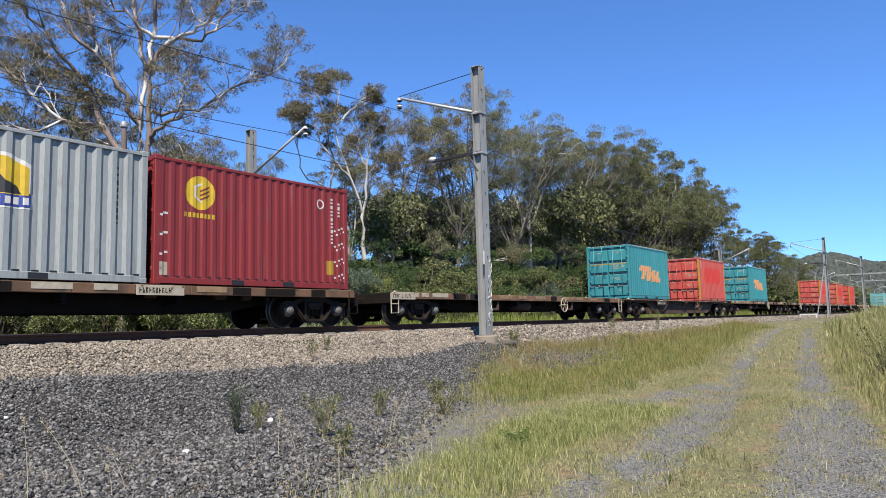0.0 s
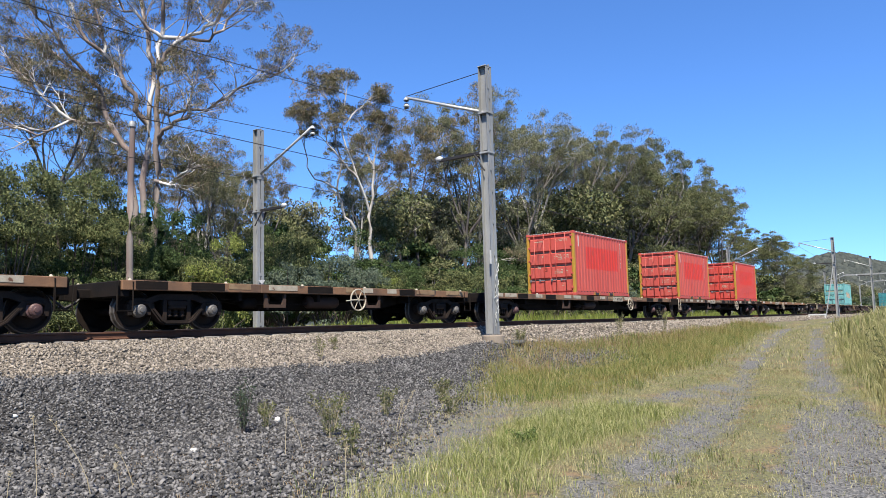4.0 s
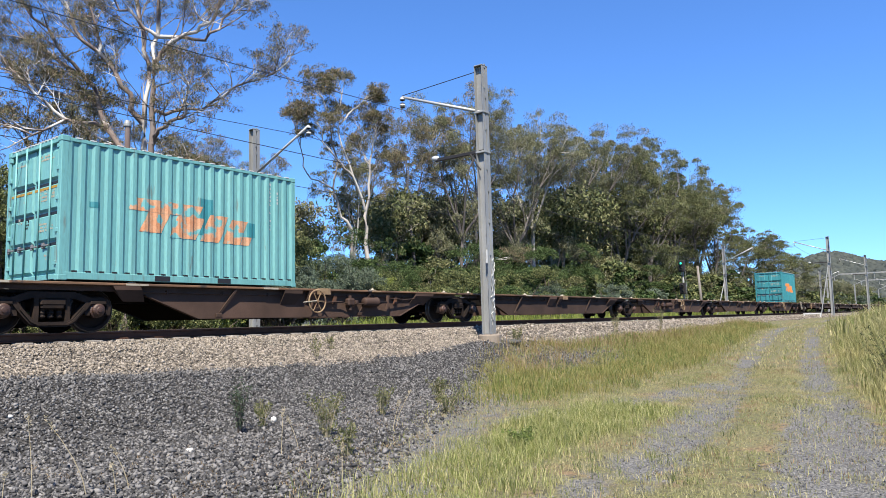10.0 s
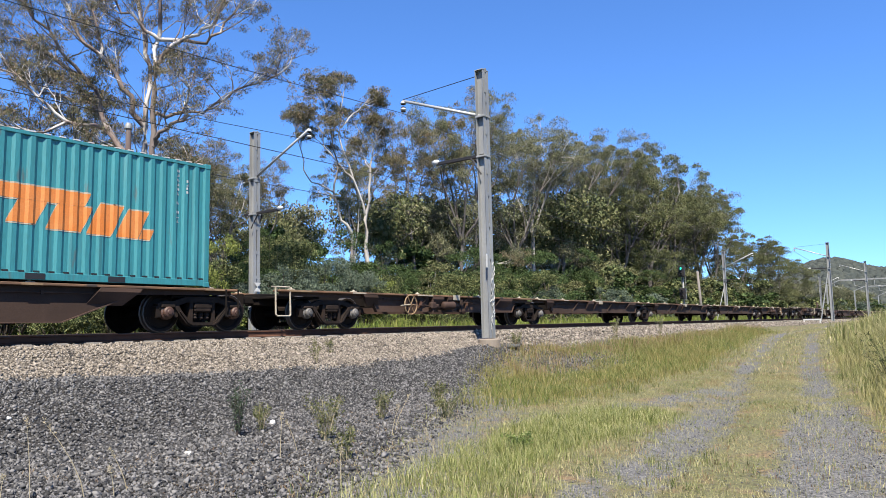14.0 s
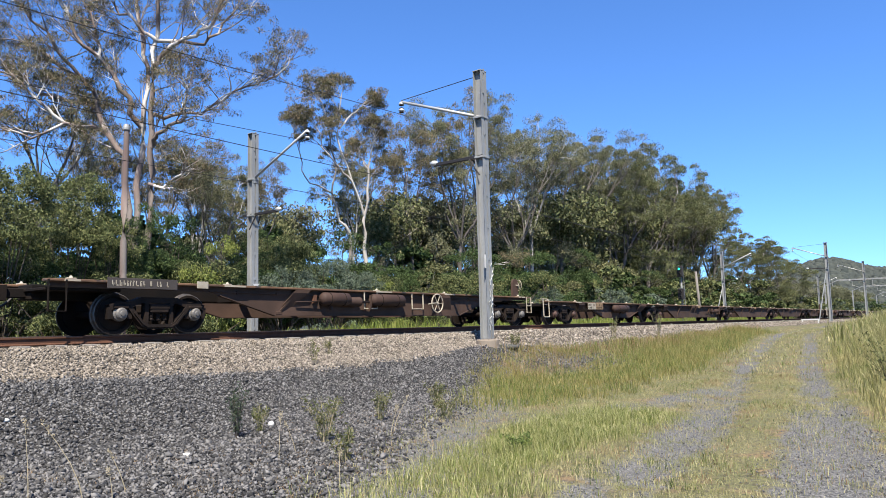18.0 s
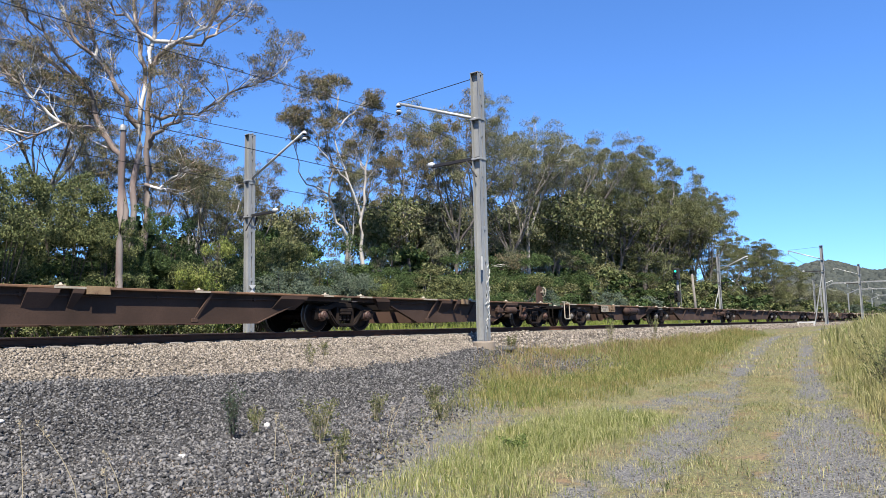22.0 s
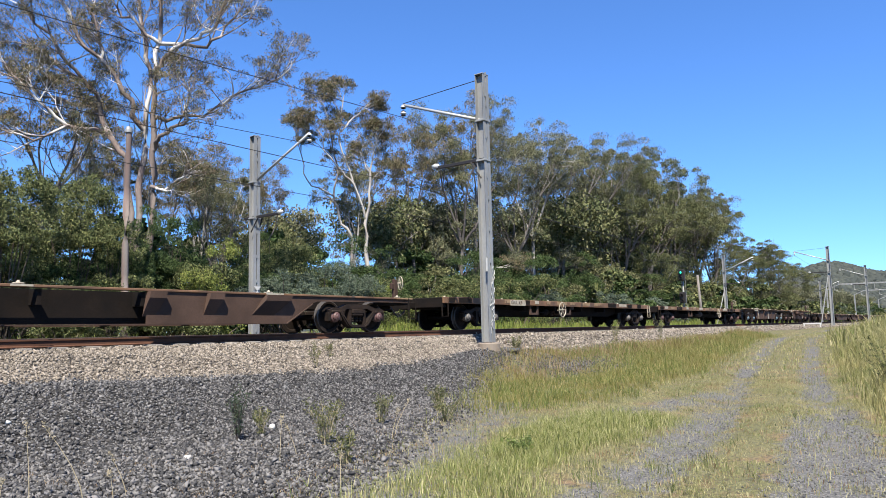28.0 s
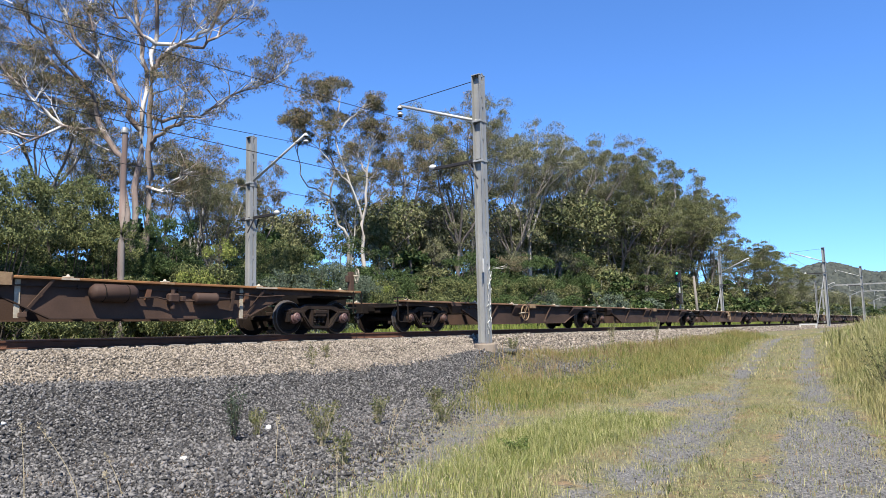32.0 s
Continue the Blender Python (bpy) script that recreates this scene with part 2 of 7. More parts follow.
def arrays(name, v, f, material, smooth=False):
    """A big mesh from numpy arrays of vertices and triangles or quads."""
    me = bpy.data.meshes.new(name)
    k = f.shape[1]
    me.vertices.add(len(v))
    me.vertices.foreach_set("co", v.astype(np.float32).ravel())
    me.loops.add(f.size)
    me.loops.foreach_set("vertex_index", f.astype(np.int32).ravel())
    me.polygons.add(len(f))
    me.polygons.foreach_set("loop_start", np.arange(0, f.size, k, dtype=np.int32))
    me.update(calc_edges=True)
    me.materials.append(material)
    if smooth:
        me.shade_smooth()
    return me

# ---- the lie of the land
YT, YT2 = 15.41, 19.35          # centre lines of the two tracks
GRADE = -0.0055


def rail_z(x):
    return GRADE * (x - 15)


def ramp01(x, a, b):
    t = np.clip((x - a) / (b - a), 0, 1)
    return t * t * (3 - 2 * t)


def rut_right(x):
    """The middle of the wheel rut that is farther from the track."""
    return np.interp(x, [-20, 0, 6, 11, 22, 40, 70, 120], [-0.6, 0.4, 0.9, 1.65, 3.75, 6.6, 8.2, 8.7])


def rut_left(x):
    return rut_right(x) + np.interp(x, [0, 8, 16, 24, 40], [1.9, 1.75, 1.62, 1.62, 1.6])


def ground_z(x, y):
    x, y = np.asarray(x, float), np.asarray(y, float)
    zt = GRADE * (np.clip(x, -640, 780) - 15)
    base = -1.45 + 0.72 * ramp01(x, 10, 48)
    bed = np.interp(y, [-9e3, 8.6, 9.4, 11.3, 11.9, 13.3, 13.9, 14.4, 14.8, 21.0, 21.6, 24.5, 27, 9e3], [0, 0, 0.07, 0.67, 0.76, 1.12, 1.21, 1.24, 1.30, 1.30, 1.22, 0.75, 0.72, 0.72])
    z = base + bed * (-0.23 - base) / 1.22
    side = rut_right(x) - 0.6 - y
    z = z + 0.62 * ramp01(side, 0, 3.2) * ramp01(x, 9, 18)
    for rut in (rut_left(x), rut_right(x)):
        z = z - 0.05 * np.exp(-((y - rut) / 0.35) ** 2) * (x < 120)
    z = z + 0.2 * np.exp(-((x - 17.5) / 2.5) ** 2 - ((y - 11.3) / 0.9) ** 2)
    soft = np.sin(x * 0.7 + 1.3 * np.sin(y * 0.5)) * np.cos(y * 0.9 + x * 0.23)
    return z + zt + 0.035 * soft * (np.abs(y - 17.4) > 4.3)


def axis(lo, hi, step, far):
    a = list(np.arange(lo, hi, step))
    s = step
    while a[-1] < far:
        s *= 1.25
        a.append(a[-1] + s)
    s = step
    while a[0] > -far:
        s *= 1.25
        a.insert(0, a[0] - s)
    return np.array(a)


def ground_material():
    m = bpy.data.materials.new("ground_soil_gravel_and_grass")
    m.use_nodes = True
    t = m.node_tree
    b = t.nodes["Principled BSDF"]
    b.inputs["Roughness"].default_value = 0.95
    b.inputs["Specular IOR Level"].default_value = 0.2
    co = t.nodes.new("ShaderNodeTexCoord").outputs["Object"]

    def noise_tex(s, d=6.0):
        n = t.nodes.new("ShaderNodeTexNoise")
        n.inputs["Scale"].default_value, n.inputs["Detail"].default_value = s, d
        t.links.new(co, n.inputs["Vector"])
        return n.outputs["Fac"]

    def attr(n):
        a = t.nodes.new("ShaderNodeAttribute")
        a.attribute_name = n
        return a.outputs["Fac"]

    def mix(fac, a, c):
        n = t.nodes.new("ShaderNodeMix")
        n.data_type = "RGBA"
        for sock, v in ((n.inputs[0], fac), (n.inputs[6], a), (n.inputs[7], c)):
            if isinstance(v, tuple):
                sock.default_value = (*dulled(v)[0], 1)
            else:
                t.links.new(v, sock)
        return n.outputs[2]

    def edge(a, s, w=0.9, soft=0.12):
        """An area whose rim is frayed by noise."""
        p = t.nodes.new("ShaderNodeMath")
        p.operation = "MULTIPLY_ADD"
        t.links.new(noise_tex(s), p.inputs[0])
        p.inputs[1].default_value = w
        t.links.new(a, p.inputs[2])
        r = t.nodes.new("ShaderNodeMapRange")
        r.inputs["From Min"].default_value, r.inputs["From Max"].default_value = 0.5 + w / 2 - soft, 0.5 + w / 2 + soft
        t.links.new(p.outputs[0], r.inputs["Value"])
        return r.outputs[0]

    def spots(fac, lo, hi):
        r = t.nodes.new("ShaderNodeMapRange")
        r.inputs["From Min"].default_value, r.inputs["From Max"].default_value, r.inputs["To Max"].default_value = lo, hi, 0.75
        t.links.new(fac, r.inputs["Value"])
        return r.outputs[0]

    def stones(c1, c2, c3, s):
        v = t.nodes.new("ShaderNodeTexVoronoi")
        v.inputs["Scale"].default_value = s
        t.links.new(co, v.inputs["Vector"])
        r = t.nodes.new("ShaderNodeValToRGB")
        c1, c2, c3 = dulled(c1, c2, c3)
        r.color_ramp.elements[0].color, r.color_ramp.elements[1].color = (*c1, 1), (*c3, 1)
        r.color_ramp.elements.new(0.5).color = (*c2, 1)
        sp = t.nodes.new("ShaderNodeSeparateColor")
        t.links.new(v.outputs["Color"], sp.inputs[0])
        t.links.new(sp.outputs[0], r.inputs[0])
        return r.outputs[0], v.outputs["Distance"]

    # ballast ground set darker than its chips: shade between them put in colour
    dark, dd = stones((0.010, 0.010, 0.010), (0.028, 0.026, 0.025), (0.075, 0.07, 0.065), 24)
    light, ld = stones((0.03, 0.026, 0.022), (0.08, 0.068, 0.056), (0.17, 0.15, 0.125), 20)
    grit, gd = stones((0.065, 0.064, 0.064), (0.125, 0.122, 0.118), (0.20, 0.193, 0.182), 60)
    dry = mix(noise_tex(1.3), (0.13, 0.115, 0.06), (0.23, 0.21, 0.115))
    green = mix(noise_tex(0.9), (0.075, 0.085, 0.03), (0.15, 0.145, 0.06))
    col = mix(noise_tex(0.6), green, dry)
    col = mix(spots(noise_tex(1.7), 0.53, 0.68), col, (0.21, 0.135, 0.08))
    col = mix(spots(noise_tex(16, 9), 0.50, 0.62), col, (0.075, 0.065, 0.045))
    col = mix(edge(attr("grit"), 4.5, 1.5, 0.22), col, grit)
    col = mix(edge(attr("dark"), 1.4, 0.8), col, dark)
    col = mix(edge(attr("light"), 1.8, 0.35), col, light)
    t.links.new(col, b.inputs["Base Color"])
    bp = t.nodes.new("ShaderNodeBump")
    bp.inputs["Strength"].default_value, bp.inputs["Distance"].default_value = 0.8, 0.04
    t.links.new(dd, bp.inputs["Height"])
    t.links.new(bp.outputs[0], b.inputs["Normal"])
    return m


def mottle(x, y, k=1.0):
    """An uneven pattern from 0 to 1, about a metre across."""
    a = np.sin(x * 2.1 * k + 1.9 * np.sin(y * 1.7 * k + 0.6)) * np.sin(y * 2.6 * k + 2.3 * np.sin(x * 1.3 * k))
    b = np.sin(x * 5.3 * k + 2.1 * np.sin(y * 4.1 * k)) * np.sin(y * 6.1 * k + 1.7 * np.sin(x * 4.7 * k + 1.0))
    return np.clip(0.5 + 0.42 * a + 0.3 * b, 0, 1)


def zone_light(x, y):
    """Fresh pale ballast round the rails."""
    edge = np.interp(x, [0, 4.7, 7.4, 11, 15.7, 18.5, 22, 30, 45, 90], [12.2, 12.0, 11.7, 11.05, 11.4, 11.2, 10.9, 10.7, 10.8, 11.2])
    return ramp01(y, edge - 0.35 + 0.3 * mottle(x, y), edge + 0.15 + 0.3 * mottle(x, y)) * (y < 22)


def dark_rim(x):
    return np.interp(x, [-10, 2, 4.8, 8.5, 10.7, 12.3, 15.6, 18.3, 22], [4.0, 4.3, 4.9, 6.8, 7.6, 8.7, 10.2, 10.9, 11.6])


def zone_dark(x, y):
    """Old dark ballast on the slope and at its foot."""
    low = dark_rim(x)
    patch = 0.8 * np.exp(-((x - 19.5) / 2.6) ** 2 - ((y - 9.9) / 0.7) ** 2)
    return np.maximum(ramp01(y, low - 0.7, low + 0.7), patch) * (y < 14)


def zone_grit(x, y):
    """Grey gravel in the wheel ruts and on the bare strips."""
    near = 1 - ramp01(x, 11, 18)
    right = 1.0 * ramp01(0.46 + 0.36 * near - np.abs(y - rut_right(x)), 0, 0.32 + 0.2 * near)
    left = 0.95 * ramp01(0.44 + 0.24 * near - np.abs(y - rut_left(x)), 0, 0.32 + 0.15 * near)
    strip = np.interp(x, [7.4, 9.2, 11, 13.3, 16], [7.2, 5.9, 5.2, 4.6, 4.2])
    third = 1.1 * ramp01(0.75 - np.abs(y - strip), 0, 0.5) * (x > 7.4) * (x < 16)
    foot = (0.55 + 0.3 * mottle(x, y)) * ramp01(y, dark_rim(x) - 2.2, dark_rim(x) - 0.6) * (x < 12.5) * (y < 13)
    worn = 0.13 + 0.95 * mottle(x, y)
    right = right * np.clip(worn + 0.6 * np.exp(-((x - 8.5) / 3) ** 2) + 0.3 * np.exp(-((x - 19) / 5) ** 2), 0, 1)
    return np.maximum(np.maximum(right, left * np.clip(worn + 0.12, 0, 1)) * (x < 110), np.maximum(third * np.clip(worn, 0, 1), foot))


def zone_bank(x, y):
    """The raised verge beyond the road, with long grass."""
    return ramp01(rut_right(x) - 0.5 - y, 0, 0.5) * ramp01(x, 8.5, 12)


def build_ground():
    xs, ys = axis(-4, 46, 0.3, 3200), axis(-2, 30, 0.22, 3200)
    X, Y = np.meshgrid(xs, ys, indexing="ij")
    Z = ground_z(X, Y)
    v = np.stack([X, Y, Z], -1).reshape(-1, 3)
    n = len(ys)
    i, j = np.meshgrid(np.arange(len(xs) - 1), np.arange(n - 1), indexing="ij")
    a = (i * n + j).ravel()
    f = np.stack([a, a + n, a + n + 1, a + 1], 1)
    me = arrays("ground", v, f, ground_material(), True)
    for name, fn in (("light", zone_light), ("dark", zone_dark), ("grit", zone_grit)):
        at = me.attributes.new(name, "FLOAT", "POINT")
        at.data.foreach_set("value", np.ascontiguousarray(fn(X, Y), np.float32).ravel())
    return tagged(new("ground", me), "grassy ground with ballast slope and gravel track", "ground", kind="structure")


build_ground()

# ---- railway
TILT = math.degrees(math.atan(-GRADE))


def along(x, y, z=0.0):
    """A pose on the track's gradient."""
    return pose(x, y, rail_z(x) + z, 0, TILT, 0)


def railway(y, name):
    rails = thing(name, along(0, y), "rusty railway track on pale ballast with concrete sleepers", "railway track", kind="structure")
    prof = [(-0.07, -0.16), (0.07, -0.16), (0.07, -0.145), (0.012, -0.125), (0.012, -0.045), (0.036, -0.035), (0.036, -0.004), (-0.036, -0.004), (-0.036, -0.035), (-0.012, -0.045), (-0.012, -0.125), (-0.07, -0.145)]
    for s in (-1, 1):
        sh = Shape()
        n = len(prof)
        vs = [(x, s * 0.753 + a, b) for x in (-640, 770) for a, b in prof]
        sh.add(vs, [(i, (i + 1) % n, n + (i + 1) % n, n + i) for i in range(n)] + [tuple(range(n)), tuple(range(n, 2 * n))])
        rail = part("rail", sh, M_RAIL, rails)
        part("rail_head", Shape().box(-640, 770, s * 0.753 - 0.03, s * 0.753 + 0.03, -0.004, 0), M_RAIL_HEAD, rail, "polished running surface")
    sl = Shape().box(-0.11, 0.11, -1.25, 1.25, -0.30, -0.165, 0.02).data("sleeper", M_SLEEPER)
    for i in range(150):
        share("sleeper", sl, rails, pose(-8 + i * 0.667, 0, 0))
    return rails


railway(YT, "railway_track_near")
railway(YT2, "railway_track_far")


def mast(x, y, height=8.15, foot=-0.45):
    """A galvanised mast of two channels, standing on a round footing."""
    m = thing("catenary_mast", pose(x, y, rail_z(x) + foot), "grey galvanised steel catenary mast on a concrete footing", "mast", "catenary masts along the line")
    part("footing", Shape().lathe([(0.0, -0.7), (0.33, -0.7), (0.33, 0.05), (0.31, 0.08), (0.0, 0.08)], "z", 20), M_CONCRETE, m, "weathered concrete footing")
    for s in (-1, 1):
        prof = [(0.022, -0.14), (0.155, -0.14), (0.155, -0.126), (0.036, -0.126), (0.036, 0.126), (0.155, 0.126), (0.155, 0.14), (0.022, 0.14)]
        n = len(prof)
        vs = [(s * a, b, z) for z in (0.1, height) for a, b in prof]
        sh = Shape().add(vs, [(i, (i + 1) % n, n + (i + 1) % n, n + i) for i in range(n)] + [tuple(range(n)), tuple(range(n, 2 * n))])
        part("channel", sh, M_MAST, m)
    for z in np.arange(0.5, height, 0.95):
        part("batten", Shape().box(-0.04, 0.04, -0.15, -0.141, z, z + 0.12), M_MAST, m)
    part("cap", Shape().box(-0.165, 0.165, -0.15, 0.15, height, height + 0.03, 0.008), M_MAST, m)
    for z in (height - 0.55, height - 1.85, height - 3.05):
        part("hanger_plate", Shape().prism([(-0.13, z + 0.3), (0.0, z + 0.3), (-0.02, z - 0.15), (-0.09, z - 0.15)], -0.156, -0.142), M_MAST, m)
    return m


# wire, arm and drop heights are above the rail
def mast_arms(m, y, foot, top_z, root_z, tip_y, tip_z, low_y0, low_y1, low_z, stay):
    c = "galvanised arm tube"
    part("arm", Shape().tube((0, 0, root_z - foot), (0, tip_y - y, tip_z - foot), 0.05, 0.045, 10), M_TUBE, m, c, True)
    if stay:
        part("stay_wire", Shape().tube((0, 0, top_z - foot), (0, tip_y - y, tip_z - foot + 0.05), 0.012, 0.012, 6), M_WIRE, m)
    ins = Shape()
    for k in range(3):
        ins.lathe([(0.02, -0.06 - k * 0.12), (0.075, -0.09 - k * 0.12), (0.08, -0.115 - k * 0.12), (0.02, -0.14 - k * 0.12)], "z", 12)
    top = part("insulator", ins, M_INSULATOR, m, "dark stacked porcelain insulator", True, pose(0, tip_y - y, tip_z - foot))
    part("shed", Shape().lathe([(0.0, 0.0), (0.05, 0.0), (0.095, -0.07), (0.095, -0.095), (0.0, -0.10)], "z", 14), M_PORCELAIN, top, "white porcelain shed", True)
    part("shed", Shape().lathe([(0.0, -0.22), (0.06, -0.22), (0.10, -0.28), (0.10, -0.30), (0.0, -0.31)], "z", 14), M_PORCELAIN, top, "white porcelain shed", True)
    part("low_arm", Shape().box(-0.04, 0.04, low_y0 - y, low_y1 - y, low_z - foot - 0.05, low_z - foot + 0.05, 0.01), M_DARK, m, "dark steel bracket arm")
    end = low_y0 if abs(low_y0 - y) > abs(low_y1 - y) else low_y1
    part("white_insulator", Shape().lathe([(0.0, -0.13), (0.07, -0.1), (0.095, 0), (0.07, 0.1), (0.0, 0.13)], "y", 12), M_PORCELAIN, m, "white porcelain knob", True, pose(0, end - y, low_z - foot + 0.05))
    for s in (-1, 1):
        part("brace", Shape().tube((s * 0.17, 0, low_z - foot - 0.6), (s * 0.1, (end - y) * 0.22, low_z - foot - 0.05), 0.025, 0.025, 6), M_DARK, m)
    part("bracket", Shape().box(-0.175, 0.175, -0.165, 0.165, low_z - foot - 0.08, low_z - foot - 0.02, 0.008), M_MAST, m)
    part("bracket", Shape().box(-0.175, 0.175, -0.165, 0.165, root_z - foot - 0.06, root_z - foot, 0.008), M_MAST, m)


nf = -0.45
for mx in (17.5, 81.6, 113.5):
    near_mast = mast(mx, 11.4)
    mast_arms(near_mast, 11.4, nf, 7.6, 6.3, 14.5, 7.42, 11.3, 13.2, 5.1, True)
    if mx < 20:
        # scrawled white paint and a small plate on the channel that faces the road
        g = random.Random(3)
        for k in range(16):
            x, z = g.uniform(-0.15, 0.15), 0.35 + k * 0.12
            part("paint_scrawl", Shape().path([(x, -0.163, z), (x + g.uniform(-0.06, 0.06), -0.163, z + 0.08), (x + g.uniform(-0.08, 0.08), -0.163, z + g.uniform(0.1, 0.22))], 0.012, 4), M_WHITE, near_mast, "scrawled white paint")
        part("plate", Shape().box(-0.26, -0.19, -0.16, -0.15, 2.15, 2.55), M_WHITE, near_mast, "small white plate")
    if mx > 60 and mx < 100:
        part("guy_strut", Shape().tube((-0.1, 0.1, 5.2), (-1.6, 0.9, -0.1), 0.05, 0.05, 8), M_MAST, near_mast)
for mx in (17.5, 83.0, 146.0):
    far_mast = mast(mx, 22.1)
    mast_arms(far_mast, 22.1, nf, 7.5, 5.9, 19.0, 7.3, 20.6, 22.7, 4.5, False)
    if mx < 20:
        for s in (-1, 1):
            part("marker", Shape().prism([(-0.17, s * 0.17), (0.17, s * 0.17), (0, 0)], -0.2, -0.19), M_WHITE, far_mast, "white triangle marker", m=pose(0, 0, 2.08))
    if mx > 60 and mx < 100:
        part("guy_strut", Shape().tube((0, 0, 4.6), (-2.2, 0.6, 0), 0.05, 0.05, 8), M_MAST, far_mast)


def wire(y, z, name, sag=0.5):
    sh = Shape()
    xs = [-46, 17.5, 82, 146, 210]
    pts = []
    for a, b in zip(xs[:-1], xs[1:]):
        for k in range(12):
            t = k / 12
            x = a + (b - a) * t
            pts.append((x, y, rail_z(x) + z - sag * 4 * t * (1 - t)))
    sh.path(pts, 0.011, 5)
    tagged(part(name, sh, M_WIRE), "thin dark overhead wire strung between the masts", "wire", "overhead wires")


wire(14.5, 7.0, "messenger_wire", 0.9)
wire(19.0, 6.9, "messenger_wire", 0.9)
wire(15.4, 5.05, "contact_wire", 0.12)
wire(19.3, 5.05, "contact_wire", 0.12)


def gantry(x, y0, y1, z):
    """A steel portal over the tracks: two legs, a beam and knee braces."""
    g = thing("portal_gantry", pose(x, 0, rail_z(x)), "grey steel portal gantry spanning the tracks", "gantry", "portal gantries over the line")
    for y, s in ((y0, 1), (y1, -1)):
        part("leg", Shape().box(-0.14, 0.14, y - 0.13, y + 0.13, -0.8, z - 0.9 if s < 0 else z + 0.9, 0.01), M_MAST, g)
        part("knee_brace", Shape().tube((0, y, z - 1.0), (0, y + s * 2.2, z), 0.09, 0.09, 8), M_MAST, g)
    part("beam", Shape().box(-0.12, 0.12, y0 + 0.1, y1 - 2.0, z - 0.13, z + 0.13, 0.01), M_MAST, g)
    for k in range(4):
        y = y0 + (y1 - y0) * (k + 0.6) / 4
        part("drop_post", Shape().tube((0, y, z), (0, y, z - 1.1), 0.05, 0.05, 8), M_MAST, g)
        part("registration_arm", Shape().tube((0, y, z - 1.0), (0, y - 1.3, z - 1.5), 0.03, 0.03, 6), M_MAST, g)


gantry(150.0, 8.6, 21.6, 6.9)
gantry(205.0, 8.0, 23.4, 7.6)
gantry(262.0, 8.0, 23.4, 7.6)


def signal_post(x, y):
    """A colour-light signal: post, two hooded heads, ladder; its upper lamp shows green."""
    s = thing("railway_signal", pose(x, y, rail_z(x) - 0.45), "black colour-light railway signal showing green", "signal")
    part("post", Shape().tube((0, 0, 0), (0, 0, 5.6), 0.09, 0.07, 12), M_MAST, s, "galvanised post", True)
    for z, m in ((5.3, GLOW_GREEN), (3.1, M_DARK), (1.5, M_DARK)):
        h = part("signal_head", Shape().box(-0.42, -0.1, -0.3, 0.3, z - 0.55, z + 0.55, 0.05), M_DARK, s, "black signal head")
        for k in (0.26, -0.26):
            part("hood", Shape().lathe([(0.13, -0.42), (0.13, -0.66), (0.115, -0.66), (0.115, -0.42)], "x", 12), M_DARK, h, m=pose(0, 0, z + k))
        part("lamp", Shape().lathe([(0.0, -0.47), (0.06, -0.46), (0.115, -0.43)], "x", 12), m, h, "green lamp" if m is GLOW_GREEN else "", m=pose(0, 0, z + 0.26))
    lad = part("ladder", Shape().path([(0.25, -0.2, 0), (0.15, -0.2, 4.8)], 0.02, 6).path([(0.25, 0.2, 0), (0.15, 0.2, 4.8)], 0.02, 6), M_MAST, s)
    for k in range(14):
        part("rung", Shape().tube((0.245 - k * 0.007, -0.2, 0.3 + k * 0.32), (0.245 - k * 0.007, 0.2, 0.3 + k * 0.32), 0.012, 0.012, 5), M_MAST, lad)


GLOW_GREEN = bpy.data.materials.new("green_signal_lamp")
GLOW_GREEN.use_nodes = True
gb = GLOW_GREEN.node_tree.nodes["Principled BSDF"]
gb.inputs["Base Color"].default_value = (0.02, 0.3, 0.2, 1)
gb.inputs["Emission Color"].default_value = (0.02, 1.0, 0.55, 1)
gb.inputs["Emission Strength"].default_value = 1.6
signal_post(70.0, 22.6)
leaning = thing("leaning_post", pose(79.0, 23.6, rail_z(79) - 0.5, -3, 1, 0), "pale leaning timber post beside the line", "post")
part("shaft", Shape().tube((0, 0, -0.2), (0, 0, 5.9), 0.17, 0.12, 12), M_SLEEPER, leaning, smooth=True)
kerb = thing("white_barrier", pose(73.5, 12.0, float(ground_z(73.5, 12.0)), 0, 0, 90), "low white-painted steel barrier beside the ballast", "barrier")
part("rail", Shape().box(-0.75, 0.75, -0.05, 0.05, 0.26, 0.39, 0.01), M_WHITE, kerb)
for x in (-0.67, 0.67):
    part("leg", Shape().box(x - 0.05, x + 0.05, -0.05, 0.05, -0.1, 0.26, 0.01), M_WHITE, kerb)

# ---- the train: places along it are metres behind the start, so that a point at u stands at x = u - run(t)
def run(t):
    """How far the train has come after t seconds."""
    return 16.8 * t + 0.016 * t * t


DECK = 1.03
MOVERS, WHEELS = [], []      # (thing, place, height) and (wheelset, place on the train, place in its bogie)


def moving(ob, u, z=0.0):
    MOVERS.append((ob, u, z))
    ob.matrix_basis = along(u, YT, z)
    return ob


def two_tone(me, material, test):
    """Faces for which test is true take the second material."""
    me.materials.append(material)
    i = len(me.materials) - 1
    for p in me.polygons:
        if test(p.center):
            p.material_index = i


# shared pieces of the bogies
WR = 0.45


